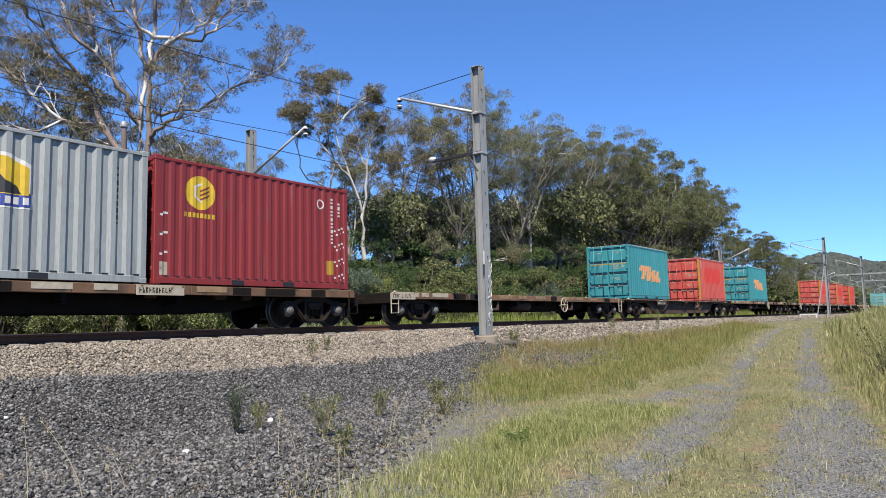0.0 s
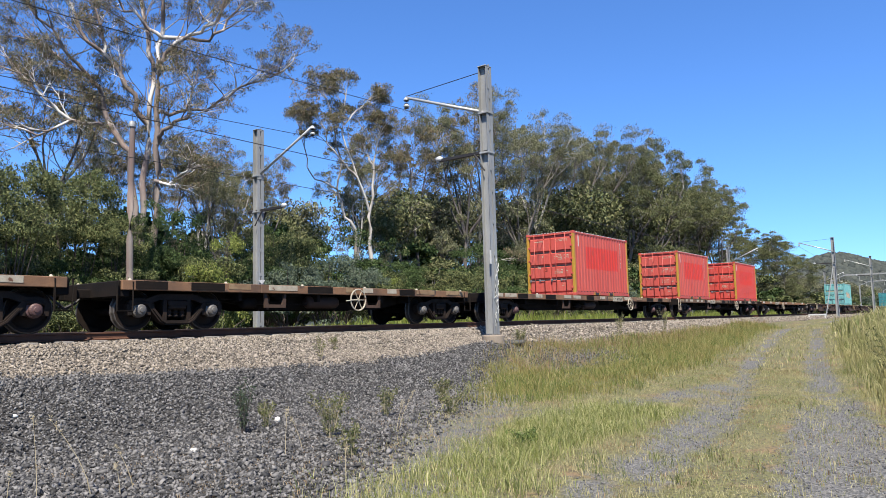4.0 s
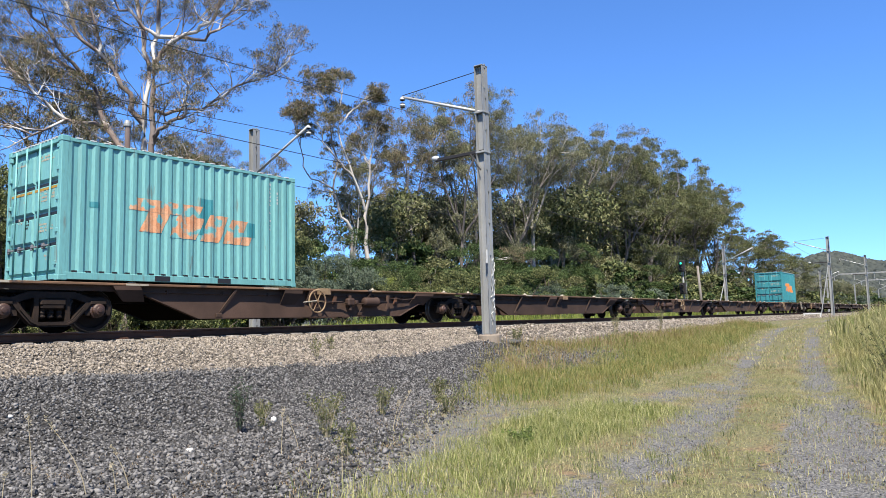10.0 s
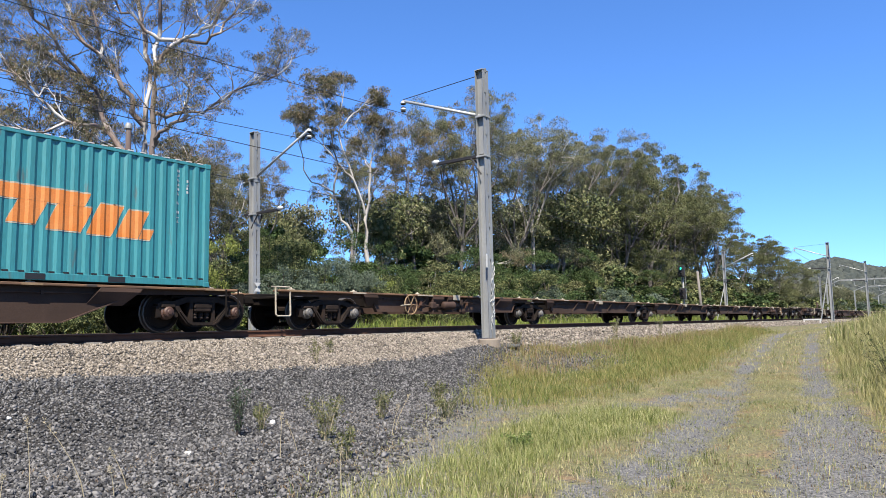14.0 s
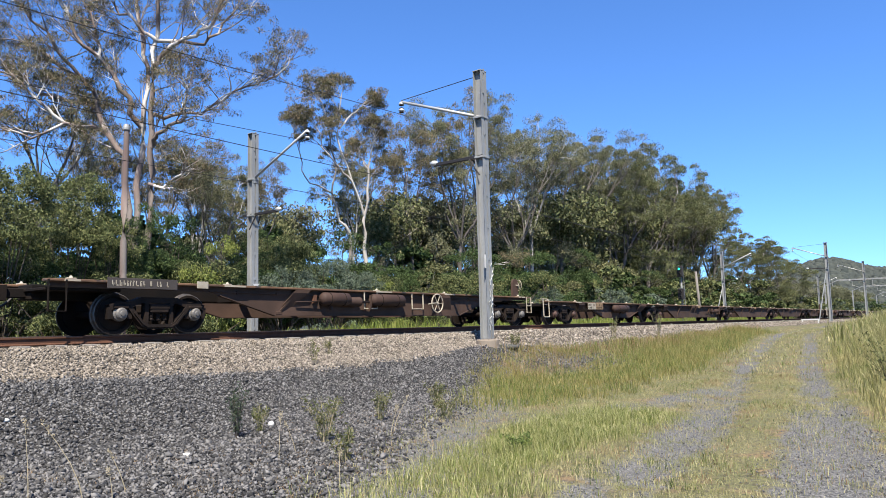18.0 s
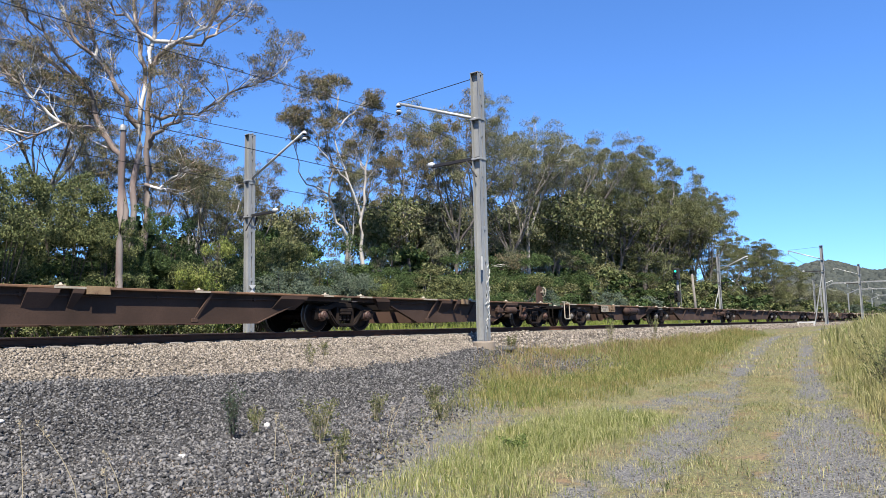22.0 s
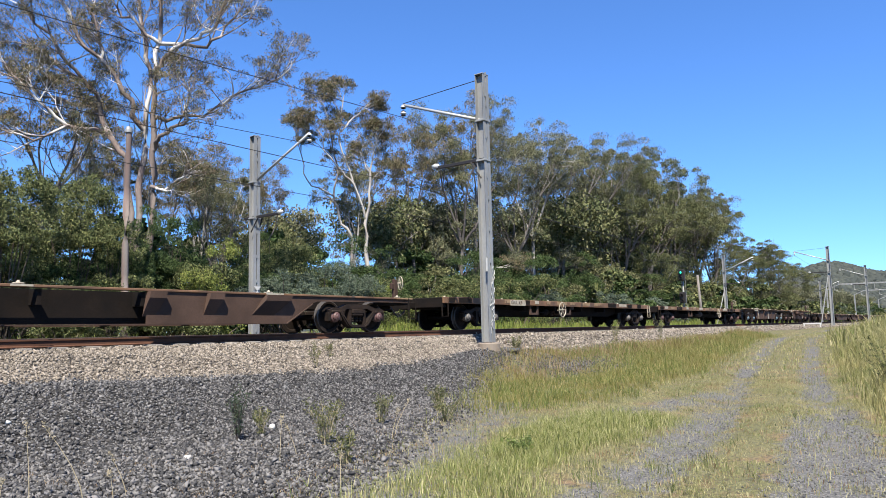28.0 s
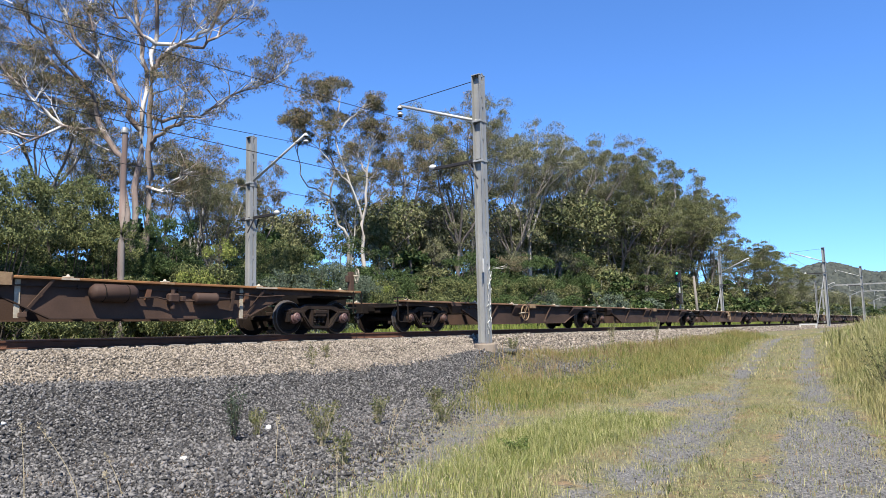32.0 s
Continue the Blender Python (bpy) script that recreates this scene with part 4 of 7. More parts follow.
def skeletal(u0, u1, seed, bogies, span, deep=0.36, web=1.15, taper=1.3, caps=3, struts=(), arms=(), boards=(), tanks=(), wheel_at=None, gear=(), posts=(), pipe=True, front=True, rear=True, stand=None, big_step=False, edge=None,
             frames=(), strips=5, lip=1.265, gap=None, lift=0.0):
    """A skeletal container wagon; all places are metres along the train. Its top flange overhangs a fish-bellied web that carries struts, arms and brake gear."""
    rng = random.Random(seed)
    L = u1 - u0
    w = moving(thing("skeletal_wagon", Matrix(), "grimy dark brown skeletal container wagon with slanting struts", "wagon", "wagons of the freight train"), u0, lift)
    a, e = (0.45 if front else 0.12), (L - 0.45 if rear else L - 0.12)
    fa, fe = span[0] - u0, span[1] - u0
    edge = edge or M_DECK
    for s in (-1, 1):
        part("flange", Shape().box(a, e, min(s * 0.98, s * lip), max(s * 0.98, s * lip), 0.946, 1.0, 0.01), edge, w, "thin rusty top flange")
        start, stop = [(a + 0.1, 0.945), (a + 0.1, 0.86), (fa - 0.2, 0.82), (fa, 0.76), (fa + taper, deep)], [(fe - taper, deep), (fe, 0.76), (fe + 0.2, 0.82), (e - 0.1, 0.86), (e - 0.1, 0.945)]
        for outline in ([start + stop] if gap is None else [start + [(gap[0] - u0, deep), (gap[0] - u0 + 0.3, 0.945)], [(gap[1] - u0, 0.945), (gap[1] - u0, deep)] + stop]):
            part("web", Shape().prism(outline, s * web - 0.015, s * web + 0.015), M_WAGON, w, "flat web plate stained with brake dust")
        lower = Shape()
        for (xa, za), (xb, zb) in zip([(fa, 0.76), (fa + taper, deep), (fe - taper, deep)], [(fa + taper, deep), (fe - taper, deep), (fe, 0.76)]):
            vs = [(x, s * web + k, z + d) for x, z in ((xa, za), (xb, zb)) for k, d in ((-0.06, -0.024), (0.06, -0.024), (0.06, 0.0), (-0.06, 0.0))]
            lower.add(vs, [(0, 1, 5, 4), (1, 2, 6, 5), (2, 3, 7, 6), (3, 0, 4, 7), (3, 2, 1, 0), (4, 5, 6, 7)])
        part("lower_flange", lower, M_WAGON, w)
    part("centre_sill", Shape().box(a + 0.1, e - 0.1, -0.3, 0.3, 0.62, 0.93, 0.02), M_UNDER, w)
    # black plate added behind the opening; it blocks the view and reads as shade
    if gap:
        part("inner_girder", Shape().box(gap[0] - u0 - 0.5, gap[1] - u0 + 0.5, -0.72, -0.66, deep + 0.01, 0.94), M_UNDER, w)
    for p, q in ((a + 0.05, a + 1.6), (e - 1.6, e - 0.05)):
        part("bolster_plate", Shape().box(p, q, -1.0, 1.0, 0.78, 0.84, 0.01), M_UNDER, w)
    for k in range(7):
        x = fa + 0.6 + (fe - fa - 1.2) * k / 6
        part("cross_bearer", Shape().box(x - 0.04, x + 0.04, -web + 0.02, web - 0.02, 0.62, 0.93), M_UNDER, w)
    for top, foot in struts:
        strut(w, top - u0, foot - u0, web, deep + 0.04)
    for x0, x1, z, d in arms:
        wedge(w, x0 - u0, x1 - u0, web, z, d, 0.86 if lip > 1.2 else 0.80)
    if pipe:
        sh = Shape().path([(fa - 0.3, -web - 0.06, 0.83), (L * 0.35, -web - 0.06, 0.815), (L * 0.65, -web - 0.06, 0.82), (fe + 0.3, -web - 0.06, 0.83)], 0.014, 5)
        x = fa + 0.5
        while x < fe - 0.3:
            sh.box(x - 0.025, x + 0.025, -web - 0.08, -web - 0.016, 0.79, 0.86)
            x += rng.uniform(1.0, 1.5)
        part("train_pipe", sh, M_WAGON, w)
    for k in range(strips):
        x = a + 0.3 + (e - a - 1.2) * (k + rng.uniform(-0.2, 0.2) * (0 < k < strips - 1)) / max(1, strips - 1)
        part("paint_patch", Shape().box(x, x + rng.uniform(0.3, 0.8), -1.274, -1.262, 0.952, 0.992), rng.choice([M_CREAM, M_TAN, M_CREAM]), w, "faded cream strip")
        for s in (-1, 1):
            share("twist_lock", LOCK, w, pose(x + 0.2, s * 1.1, 1.0))
    for x, h in tanks:
        t = part("air_tank", Shape().lathe([(0, -h), (0.12, 0.02 - h), (0.18, 0.1 - h), (0.18, h - 0.1), (0.12, h - 0.02), (0, h)], "x", 16), M_TANK, w, "rusty brown air reservoir", True, pose(x - u0, -web - 0.16, 0.72))
        for k in (-0.5 * h, 0.5 * h):
            part("tank_strap", Shape().ring(pose(k, 0, 0, 0, 0, 90), 0.182, 0.012, 14, 4), M_UNDER, t)
    for x in gear:
        brake_gear(w, x - u0, web)
    for x, m in posts:
        part("stiffener", Shape().box(x - u0 - 0.05, x - u0 + 0.05, -web - 0.03, -web - 0.015, deep, 0.94), m, w, "pale scuffed stiffener")
    for x in frames:
        part("step_frame", Shape().path([(x - u0 - 0.28, -1.24, 0.95), (x - u0 - 0.28, -1.25, 0.47), (x - u0 + 0.28, -1.25, 0.47), (x - u0 + 0.28, -1.24, 0.95)], 0.022, 6), M_CREAM, w, "pale tube step")
    if wheel_at:
        x = wheel_at - u0
        share("handwheel", HANDWHEEL_DARK if seed == 3 else HANDWHEEL if front and rear else HANDWHEEL_TAN, w, pose(x, -1.36, 0.66))
        part("wheel_bracket", Shape().box(x - 0.05, x + 0.05, -1.2, -web - 0.0, 0.5, 0.9, 0.01), M_WAGON, w)
        part("ratchet_lever", Shape().tube((x - 0.5, -1.38, 0.63), (x - 0.05, -1.38, 0.67), 0.018, 0.018, 6), M_CREAM, w)
    for x, wide, tall, z, m in boards:
        number_board(w, x - u0, -1.276, z, wide, tall, rng, m)
    ends(w, L, rng, front, rear, not big_step)
    if big_step and front:
        share("step_iron", BIG_STEP if caps != 3 or tanks else BIG_STEP_DARK, w, pose(0.55, -1.27, 0))
    if stand:
        brake_stand(w, stand - u0, seed % 2 == 0)
    for x in bogies:
        bogie(w, x - u0, u0, caps, drop=lift)
    return w


def pack(joints, ends_at, seed, caps, wheels, tank_at=None, board=None, mid=M_TAN, mid_wide=0.5, deep=0.26, stand=None, gears=(), lift=0.0):
    """An articulated set: neighbouring platforms share a bogie. joints: the bogies' places; wheels: handwheels' places."""
    n = len(joints) - 1
    for i, (p, q) in enumerate(zip(joints[:-1], joints[1:])):
        u0, u1 = (ends_at[0] if i == 0 else p), (ends_at[1] if i == n - 1 else q)
        c = (p + q) / 2
        first = i == 0 and tank_at
        straight = deep > 0.45
        arms = [(p + 1.1, p + 1.7, 0.62, 0.25), (q - 2.5, q - 1.6, 0.58, -0.3)]
        if not first:
            arms += [(c - 1.1, c - 0.5, 0.54, -0.12), (c - 0.25, c - 0.02, 0.54, -0.12)]
        struts = [(q - 4.6, q - 5.0)] + ([] if first else [(p + 4.2, p + 3.75)])
        boards = [(c + mid_wide / 2, mid_wide, 0.17, 0.93, mid)] if not first else []
        if first and board:
            boards += [(p + 2.45, 0.85, 0.3, 0.81, M_CREAM if board is M_TAN else board), (p + 3.3, 0.8, 0.3, 0.81, board)]
        skeletal(u0, u1, seed + i, ([p] if i == 0 else []) + [q], (p + (2.3 if first else 1.6 if straight else 1.9), q - (1.3 if straight else 1.9)), deep + (0.03 if first else 0), 1.08 if first else 1.11, 0.2 if straight else 1.8 if first else 1.3, caps,
                 struts, arms, boards, ((tank_at + p, 0.9),) if first else (), wheels.get(i), gears.get(i, ()) if gears else (), (), True, i == 0, i == n - 1, stand if i == n - 1 else None, i == 0, frames=(), lift=lift)


flat_wagon(-4.4, 15.4, 1, 0.3, board=0.664, caps=1)
flat_wagon(16.0, 34.8, 2, 0.63, board=0.055, caps=1, bogies=(18.0, 32.9))
skeletal(34.8, 54.7, 3, (36.8, 52.8), (38.6, 51.0), 0.24, 1.02, caps=1, struts=((41.6, 41.2), (48.6, 48.2)), arms=((44.5, 45.1, 0.62, 0.1),), wheel_at=46.9, boards=((40.3, 1.5, 0.24, 0.82, M_UNDER_BOARD),))
flat_wagon(54.7, 74.6, 4, 0.62, caps=0, lift=0.08)
flat_wagon(74.6, 88.2, 5, 0.55, caps=1, lift=0.06)
flat_wagon(88.2, 108.6, 6, 0.67, caps=0, board=0.6, bogies=(90.2, 106.55), lift=0.06)
flat_wagon(108.9, 128.6, 7, 0.65, caps=0, board=0.36, bogies=(110.9, 126.4), lift=0.06)
flat_wagon(129.2, 148.2, 8, 0.42, M_ORANGE, board=0.30, caps=1, bogies=(131.6, 146.2), seen_gear=True, lift=0.09)
skeletal(149.4, 173.6, 9, (152.9, 170.1), (155.2, 168.4), 0.24, 1.12, 0.9, 0, lift=0.06, struts=((157.0, 156.75), (159.0, 158.75), (162.3, 162.0), (165.5, 165.25)), arms=((155.0, 155.5, 0.5, -0.2), (160.2, 160.7, 0.6, 0.1), (166.9, 167.4, 0.42, -0.5)),
         tanks=((162.5, 0.65),), gear=(160.3,), frames=(154.6, 161.55), strips=7)
pack([176.1, 189.65, 204.7, 219.65, 234.4, 248.2], (173.9, 249.5), 20, 3, {0: 182.8, 2: 212.8, 4: 241.7}, gears={0: (185.0,), 2: (210.5,), 4: (239.8,)})
pack([252.35, 263.4, 275.9, 288.4, 300.9, 311.4], (249.9, 313.1), 30, 1, {0: 255.5, 4: 309.0}, board=None, mid=M_CREAM, mid_wide=0.4, deep=0.46, lift=0.04, gears={0: (257.6,), 4: (306.4,)})
skeletal(313.5, 333.0, 40, (316.4, 331.2), (317.9, 329.4), 0.28, 1.12, 1.7, 1, lift=0.13, struts=((320.3, 319.7),), arms=((320.2, 320.7, 0.45, -0.5), (326.4, 327.0, 0.42, 0.35)), tanks=((321.6, 0.55), (323.8, 0.75)), gear=(322.3,), wheel_at=326.2, frames=(323.1, 325.3), stand=332.2,
         boards=((315.9, 1.6, 0.22, 0.95, M_UNDER_BOARD), (317.35, 0.3, 0.16, 0.97, M_CREAM)))
pack([335.8, 346.85, 361.8, 376.95, 392.1, 403.2], (333.3, 404.9), 50, 3, {}, 5.9, M_TAN, stand=404.3, gears={1: (358.4,), 4: (401.0,)})
pack([407.45, 418.4, 433.6, 448.7, 463.6, 475.7], (405.3, 477.4), 60, 1, {}, 5.9, M_TAN, M_CREAM, gears={1: (430.6,)})
skeletal(477.9, 500.9, 71, (480.9, 498.0), (482.2, 496.2), 0.24, 1.10, 0.9, 0, lift=0.04, lip=1.15, gap=(487.6, 491.4), struts=(), arms=((482.6, 483.3, 0.42, -0.25), (483.9, 484.4, 0.40, 0.0), (491.4, 491.8, 0.40, -0.15), (492.9, 493.3, 0.40, -0.15), (494.6, 495.4, 0.40, -0.5)),
         wheel_at=488.0, boards=((485.5, 0.6, 0.26, 0.87, M_ORANGE), (486.5, 1.1, 0.26, 0.87, M_TAN)), stand=500.0, frames=(487.3,), gear=(), pipe=False)
flat_wagon(501.4, 521.3, 72, 0.45, None, board=0.27, caps=1, bogies=(504.5, 519.1), lift=0.11)
flat_wagon(521.7, 540.3, 73, 0.65, None, caps=0, stand=True, bogies=(524.1, 538.7), lift=0.09)
skeletal(540.7, 556.6, 74, (543.6, 553.8), (544.9, 552.3), 0.21, 1.11, 0.3, 2, lift=0.19, struts=((545.8, 545.4), (548.0, 547.6), (550.85, 550.3)), posts=((546.15, M_CREAM), (549.6, M_CREAM)), arms=((547.9, 548.4, 0.5, -0.1),), boards=((544.8, 1.15, 0.24, 0.93, M_CREAM), (548.5, 0.8, 0.17, 0.93, M_DECK)), strips=7)
skeletal(556.9, 569.6, 75, (557.9, 567.7), (559.3, 566.3), 0.21, 1.12, 1.2, 0, lift=0.21, struts=((560.5, 560.0), (565.65, 565.15)), tanks=((561.7, 0.5),), gear=(563.9,), boards=((558.8, 0.6, 0.24, 0.93, M_CREAM), (559.5, 0.5, 0.24, 0.93, M_TAN)), edge=M_ORANGE, stand=569.2, posts=((559.9, M_CREAM), (565.0, M_CREAM)))
pack([572.5, 585.5, 600.5, 615.5, 630.5, 643.6], (570.5, 645.5), 80, 3, {0: 578.5, 3: 608.5})
pack([647.5, 658.2, 670.7, 683.2, 695.7, 706.5], (645.7, 708.2), 90, 1, {0: 651.5})
flat_wagon(708.4, 728.4, 97, 0.6, caps=1)


# ---- shipping containers
def paint(name, base, fade):
    """Faded container paint: blotches, and rusty or chalky streaks that run down."""
    m = mat(name, base, 0.55, 0, fade, 0.9, 22, 0.1, 0.7, stretch=(1.6, 1, 0.3), wear=tuple(0.45 * c + 0.55 * r for c, r in zip(base, RUST)), wear_at=0.66, wear_scale=3.0)
    t = m.node_tree
    b = t.nodes["Principled BSDF"]
    link = b.inputs["Base Color"].links[0]
    col = link.from_socket
    for scale, lo, hi, tone, most in (((7.0, 7.0, 0.35), 0.56, 0.74, tuple(c * 0.45 + 0.01 for c in base), 0.75), ((9.0, 9.0, 0.5), 0.60, 0.75, tuple(c * 0.85 + 0.05 for c in base), 0.5)):
        mp = t.nodes.new("ShaderNodeMapping")
        mp.inputs["Scale"].default_value, mp.inputs["Location"].default_value = scale, (lo * 9, 3.1, 0)
        t.links.new(t.nodes.new("ShaderNodeTexCoord").outputs["Object"], mp.inputs["Vector"])
        n = t.nodes.new("ShaderNodeTexNoise")
        n.inputs["Scale"].default_value, n.inputs["Detail"].default_value = 1.0, 5.0
        t.links.new(mp.outputs[0], n.inputs["Vector"])
        k = t.nodes.new("ShaderNodeMapRange")
        k.inputs["From Min"].default_value, k.inputs["From Max"].default_value, k.inputs["To Max"].default_value = lo, hi, most
        t.links.new(n.outputs["Fac"], k.inputs["Value"])
        x = t.nodes.new("ShaderNodeMix")
        x.data_type = "RGBA"
        t.links.new(k.outputs[0], x.inputs[0])
        t.links.new(col, x.inputs[6])
        x.inputs[7].default_value = (*dulled(tone)[0], 1)
        col = x.outputs[2]
    t.links.new(col, b.inputs["Base Color"])
    return m


P_RED = paint("sun_bleached_red_paint", (0.42, 0.056, 0.040), (0.45, 0.088, 0.062))
P_RED2 = paint("fresh_red_paint", (0.50, 0.030, 0.016), (0.43, 0.028, 0.015))
P_RED3 = paint("bright_red_paint", (0.45, 0.042, 0.027), (0.43, 0.056, 0.037))
P_MAROON = paint("maroon_paint", (0.215, 0.017, 0.0155), (0.16, 0.014, 0.013))
P_TEAL = paint("teal_paint", (0.032, 0.216, 0.238), (0.022, 0.173, 0.194))
P_TEAL2 = paint("bleached_teal_paint", (0.15, 0.37, 0.355), (0.105, 0.30, 0.30))
P_GREY = paint("light_grey_paint", (0.265, 0.285, 0.28), (0.215, 0.232, 0.232))
P_ORANGE2 = mat("bright_orange_paint", (0.612, 0.173, 0.022), 0.6, 0, (0.576, 0.238, 0.072), 3, 30, 0.1, 0.5)
P_FLAKED = mat("peeling_orange_mark_paint", (0.52, 0.22, 0.075), 0.6, 0, (0.47, 0.28, 0.15), 3, 30, 0.1, 0.7, wear=(0.06, 0.22, 0.235), wear_at=0.66, wear_scale=5)
P_FLAKED2 = mat("flaking_orange_mark_paint", (0.50, 0.21, 0.09), 0.6, 0, (0.50, 0.33, 0.20), 4, 30, 0.1, 0.8, wear=(0.11, 0.32, 0.32), wear_at=0.52, wear_scale=3.5)
P_YELLOW = mat("yellow_paint", (0.54, 0.36, 0.014), 0.55)
P_OCHRE = mat("ochre_yellow_post_paint", (0.36, 0.202, 0.014), 0.6, 0, (0.302, 0.158, 0.022), 3, 30)
P_BLUE = mat("blue_paint", (0.022, 0.043, 0.23), 0.5)
P_BLACK = mat("black_paint", (0.011, 0.011, 0.013), 0.6)
P_BARE = mat("dull_galvanised_bar", (0.252, 0.238, 0.23), 0.5, 0.5)
CL, CW, CH = 6.058, 2.438, 2.896


def side_sheet(pitch, depth, side, paints):
    """A corrugated side; paints: (material, test on x and z) for what is painted on it."""
    x0, x1, z0, z1 = 0.13, CL - 0.13, 0.16, CH - 0.10
    n = int(round((x1 - x0) / pitch))
    p = (x1 - x0) / n
    cols = []
    for k in range(n):
        a = x0 + k * p
        cols += [(a, 0.0), (a + 0.30 * p, 0.0), (a + 0.50 * p, depth), (a + 0.80 * p, depth)]
    cols.append((x1, 0.0))
    rows = 54 if paints else 1
    v, f = [], []
    for x, dep in cols:
        for r in range(rows + 1):
            v.append((x, side * (CW / 2 - 0.012 - dep), z0 + (z1 - z0) * r / rows))
    for i in range(len(cols) - 1):
        for r in range(rows):
            a = i * (rows + 1) + r
            f.append((a, a + rows + 1, a + rows + 2, a + 1))
    o = len(v)
    v += [(x0, side * (CW / 2 - 0.08), z0), (x1, side * (CW / 2 - 0.08), z0), (x1, side * (CW / 2 - 0.08), z1), (x0, side * (CW / 2 - 0.08), z1)]
    f.append((o, o + 3, o + 2, o + 1))
    sh = Shape()
    sh.v, sh.f = v, f
    return sh


def decal(outlines, pitch, depth, proud, grow=0.0):
    """Paint that follows the corrugation: outlines in x and z, cut into narrow upright strips."""
    x0, x1 = 0.13, CL - 0.13
    n = int(round((x1 - x0) / pitch))
    p = (x1 - x0) / n

    def face(x):
        k = ((x - x0) / p) % 1.0
        return -(CW / 2 - 0.012 - float(np.interp(k, [0, 0.30, 0.50, 0.80, 1.0], [0, 0, depth, depth, 0]))) - proud

    breaks = sorted({x0 + p * (a + b) for a in range(n) for b in (0, 0.30, 0.50, 0.80)})

    def cuts(points, x):
        zs = []
        for (xa, za), (xb, zb) in zip(points, points[1:] + points[:1]):
            if (xa <= x) != (xb <= x):
                zs.append(za + (zb - za) * (x - xa) / (xb - xa))
        return sorted(zs)

    sh = Shape()
    for points in outlines:
        lo, hi = min(q[0] for q in points), max(q[0] for q in points)
        xs = sorted(set(np.arange(lo, hi, 0.03)) | {b for b in breaks if lo < b < hi} | {hi})
        for a, b in zip(xs[:-1], xs[1:]):
            if b - a < 1e-4:
                continue
            za, zb, zm = cuts(points, a + 1e-5), cuts(points, b - 1e-5), cuts(points, (a + b) / 2)
            if not (len(za) == len(zb) == len(zm)):
                za = zb = zm
            for k in range(0, len(zm) - 1, 2):
                o = len(sh.v)
                sh.v += [(a, face(a), za[k] - grow), (b, face(b), zb[k] - grow), (b, face(b), zb[k + 1] + grow), (a, face(a), za[k + 1] + grow)]
                sh.f.append((o, o + 1, o + 2, o + 3))
    return sh


def leaning(u0, u1, w0, w1, lean=0.10):
    """A block that leans to the right, in the company mark's own measure."""
    place = lambda u, w: (1.27 + 3.45 * (u + lean * (w - 0.5)), 1.03 + 0.80 * (w - 0.06 * u))
    return [place(u0, w0), place(u1, w0), place(u1, w1), place(u0, w1)]


MARK = [leaning(0.03, 0.52, 0.66, 1.0), leaning(0.16, 0.31, 0.10, 0.655), leaning(0.37, 0.57, 0.02, 0.655), leaning(0.60, 0.75, 0.0, 0.80), leaning(0.78, 0.92, 0.0, 0.74), leaning(0.925, 1.0, 0.0, 0.26)]


def disc_outline(x, z, r, n=36):
    return [(x + r * math.cos(2 * math.pi * k / n), z + r * math.sin(2 * math.pi * k / n)) for k in range(n)]


def box_outline(xa, xb, za, zb, lean=0.0):
    return [(xa, za), (xb, za + lean), (xb, zb + lean), (xa, zb)]


def specks(x, z, rng_k, thin):
    return math.sin(x * 91.7 + z * 57.1 + rng_k) * math.sin(z * 143.3 + x * 17.7) > thin


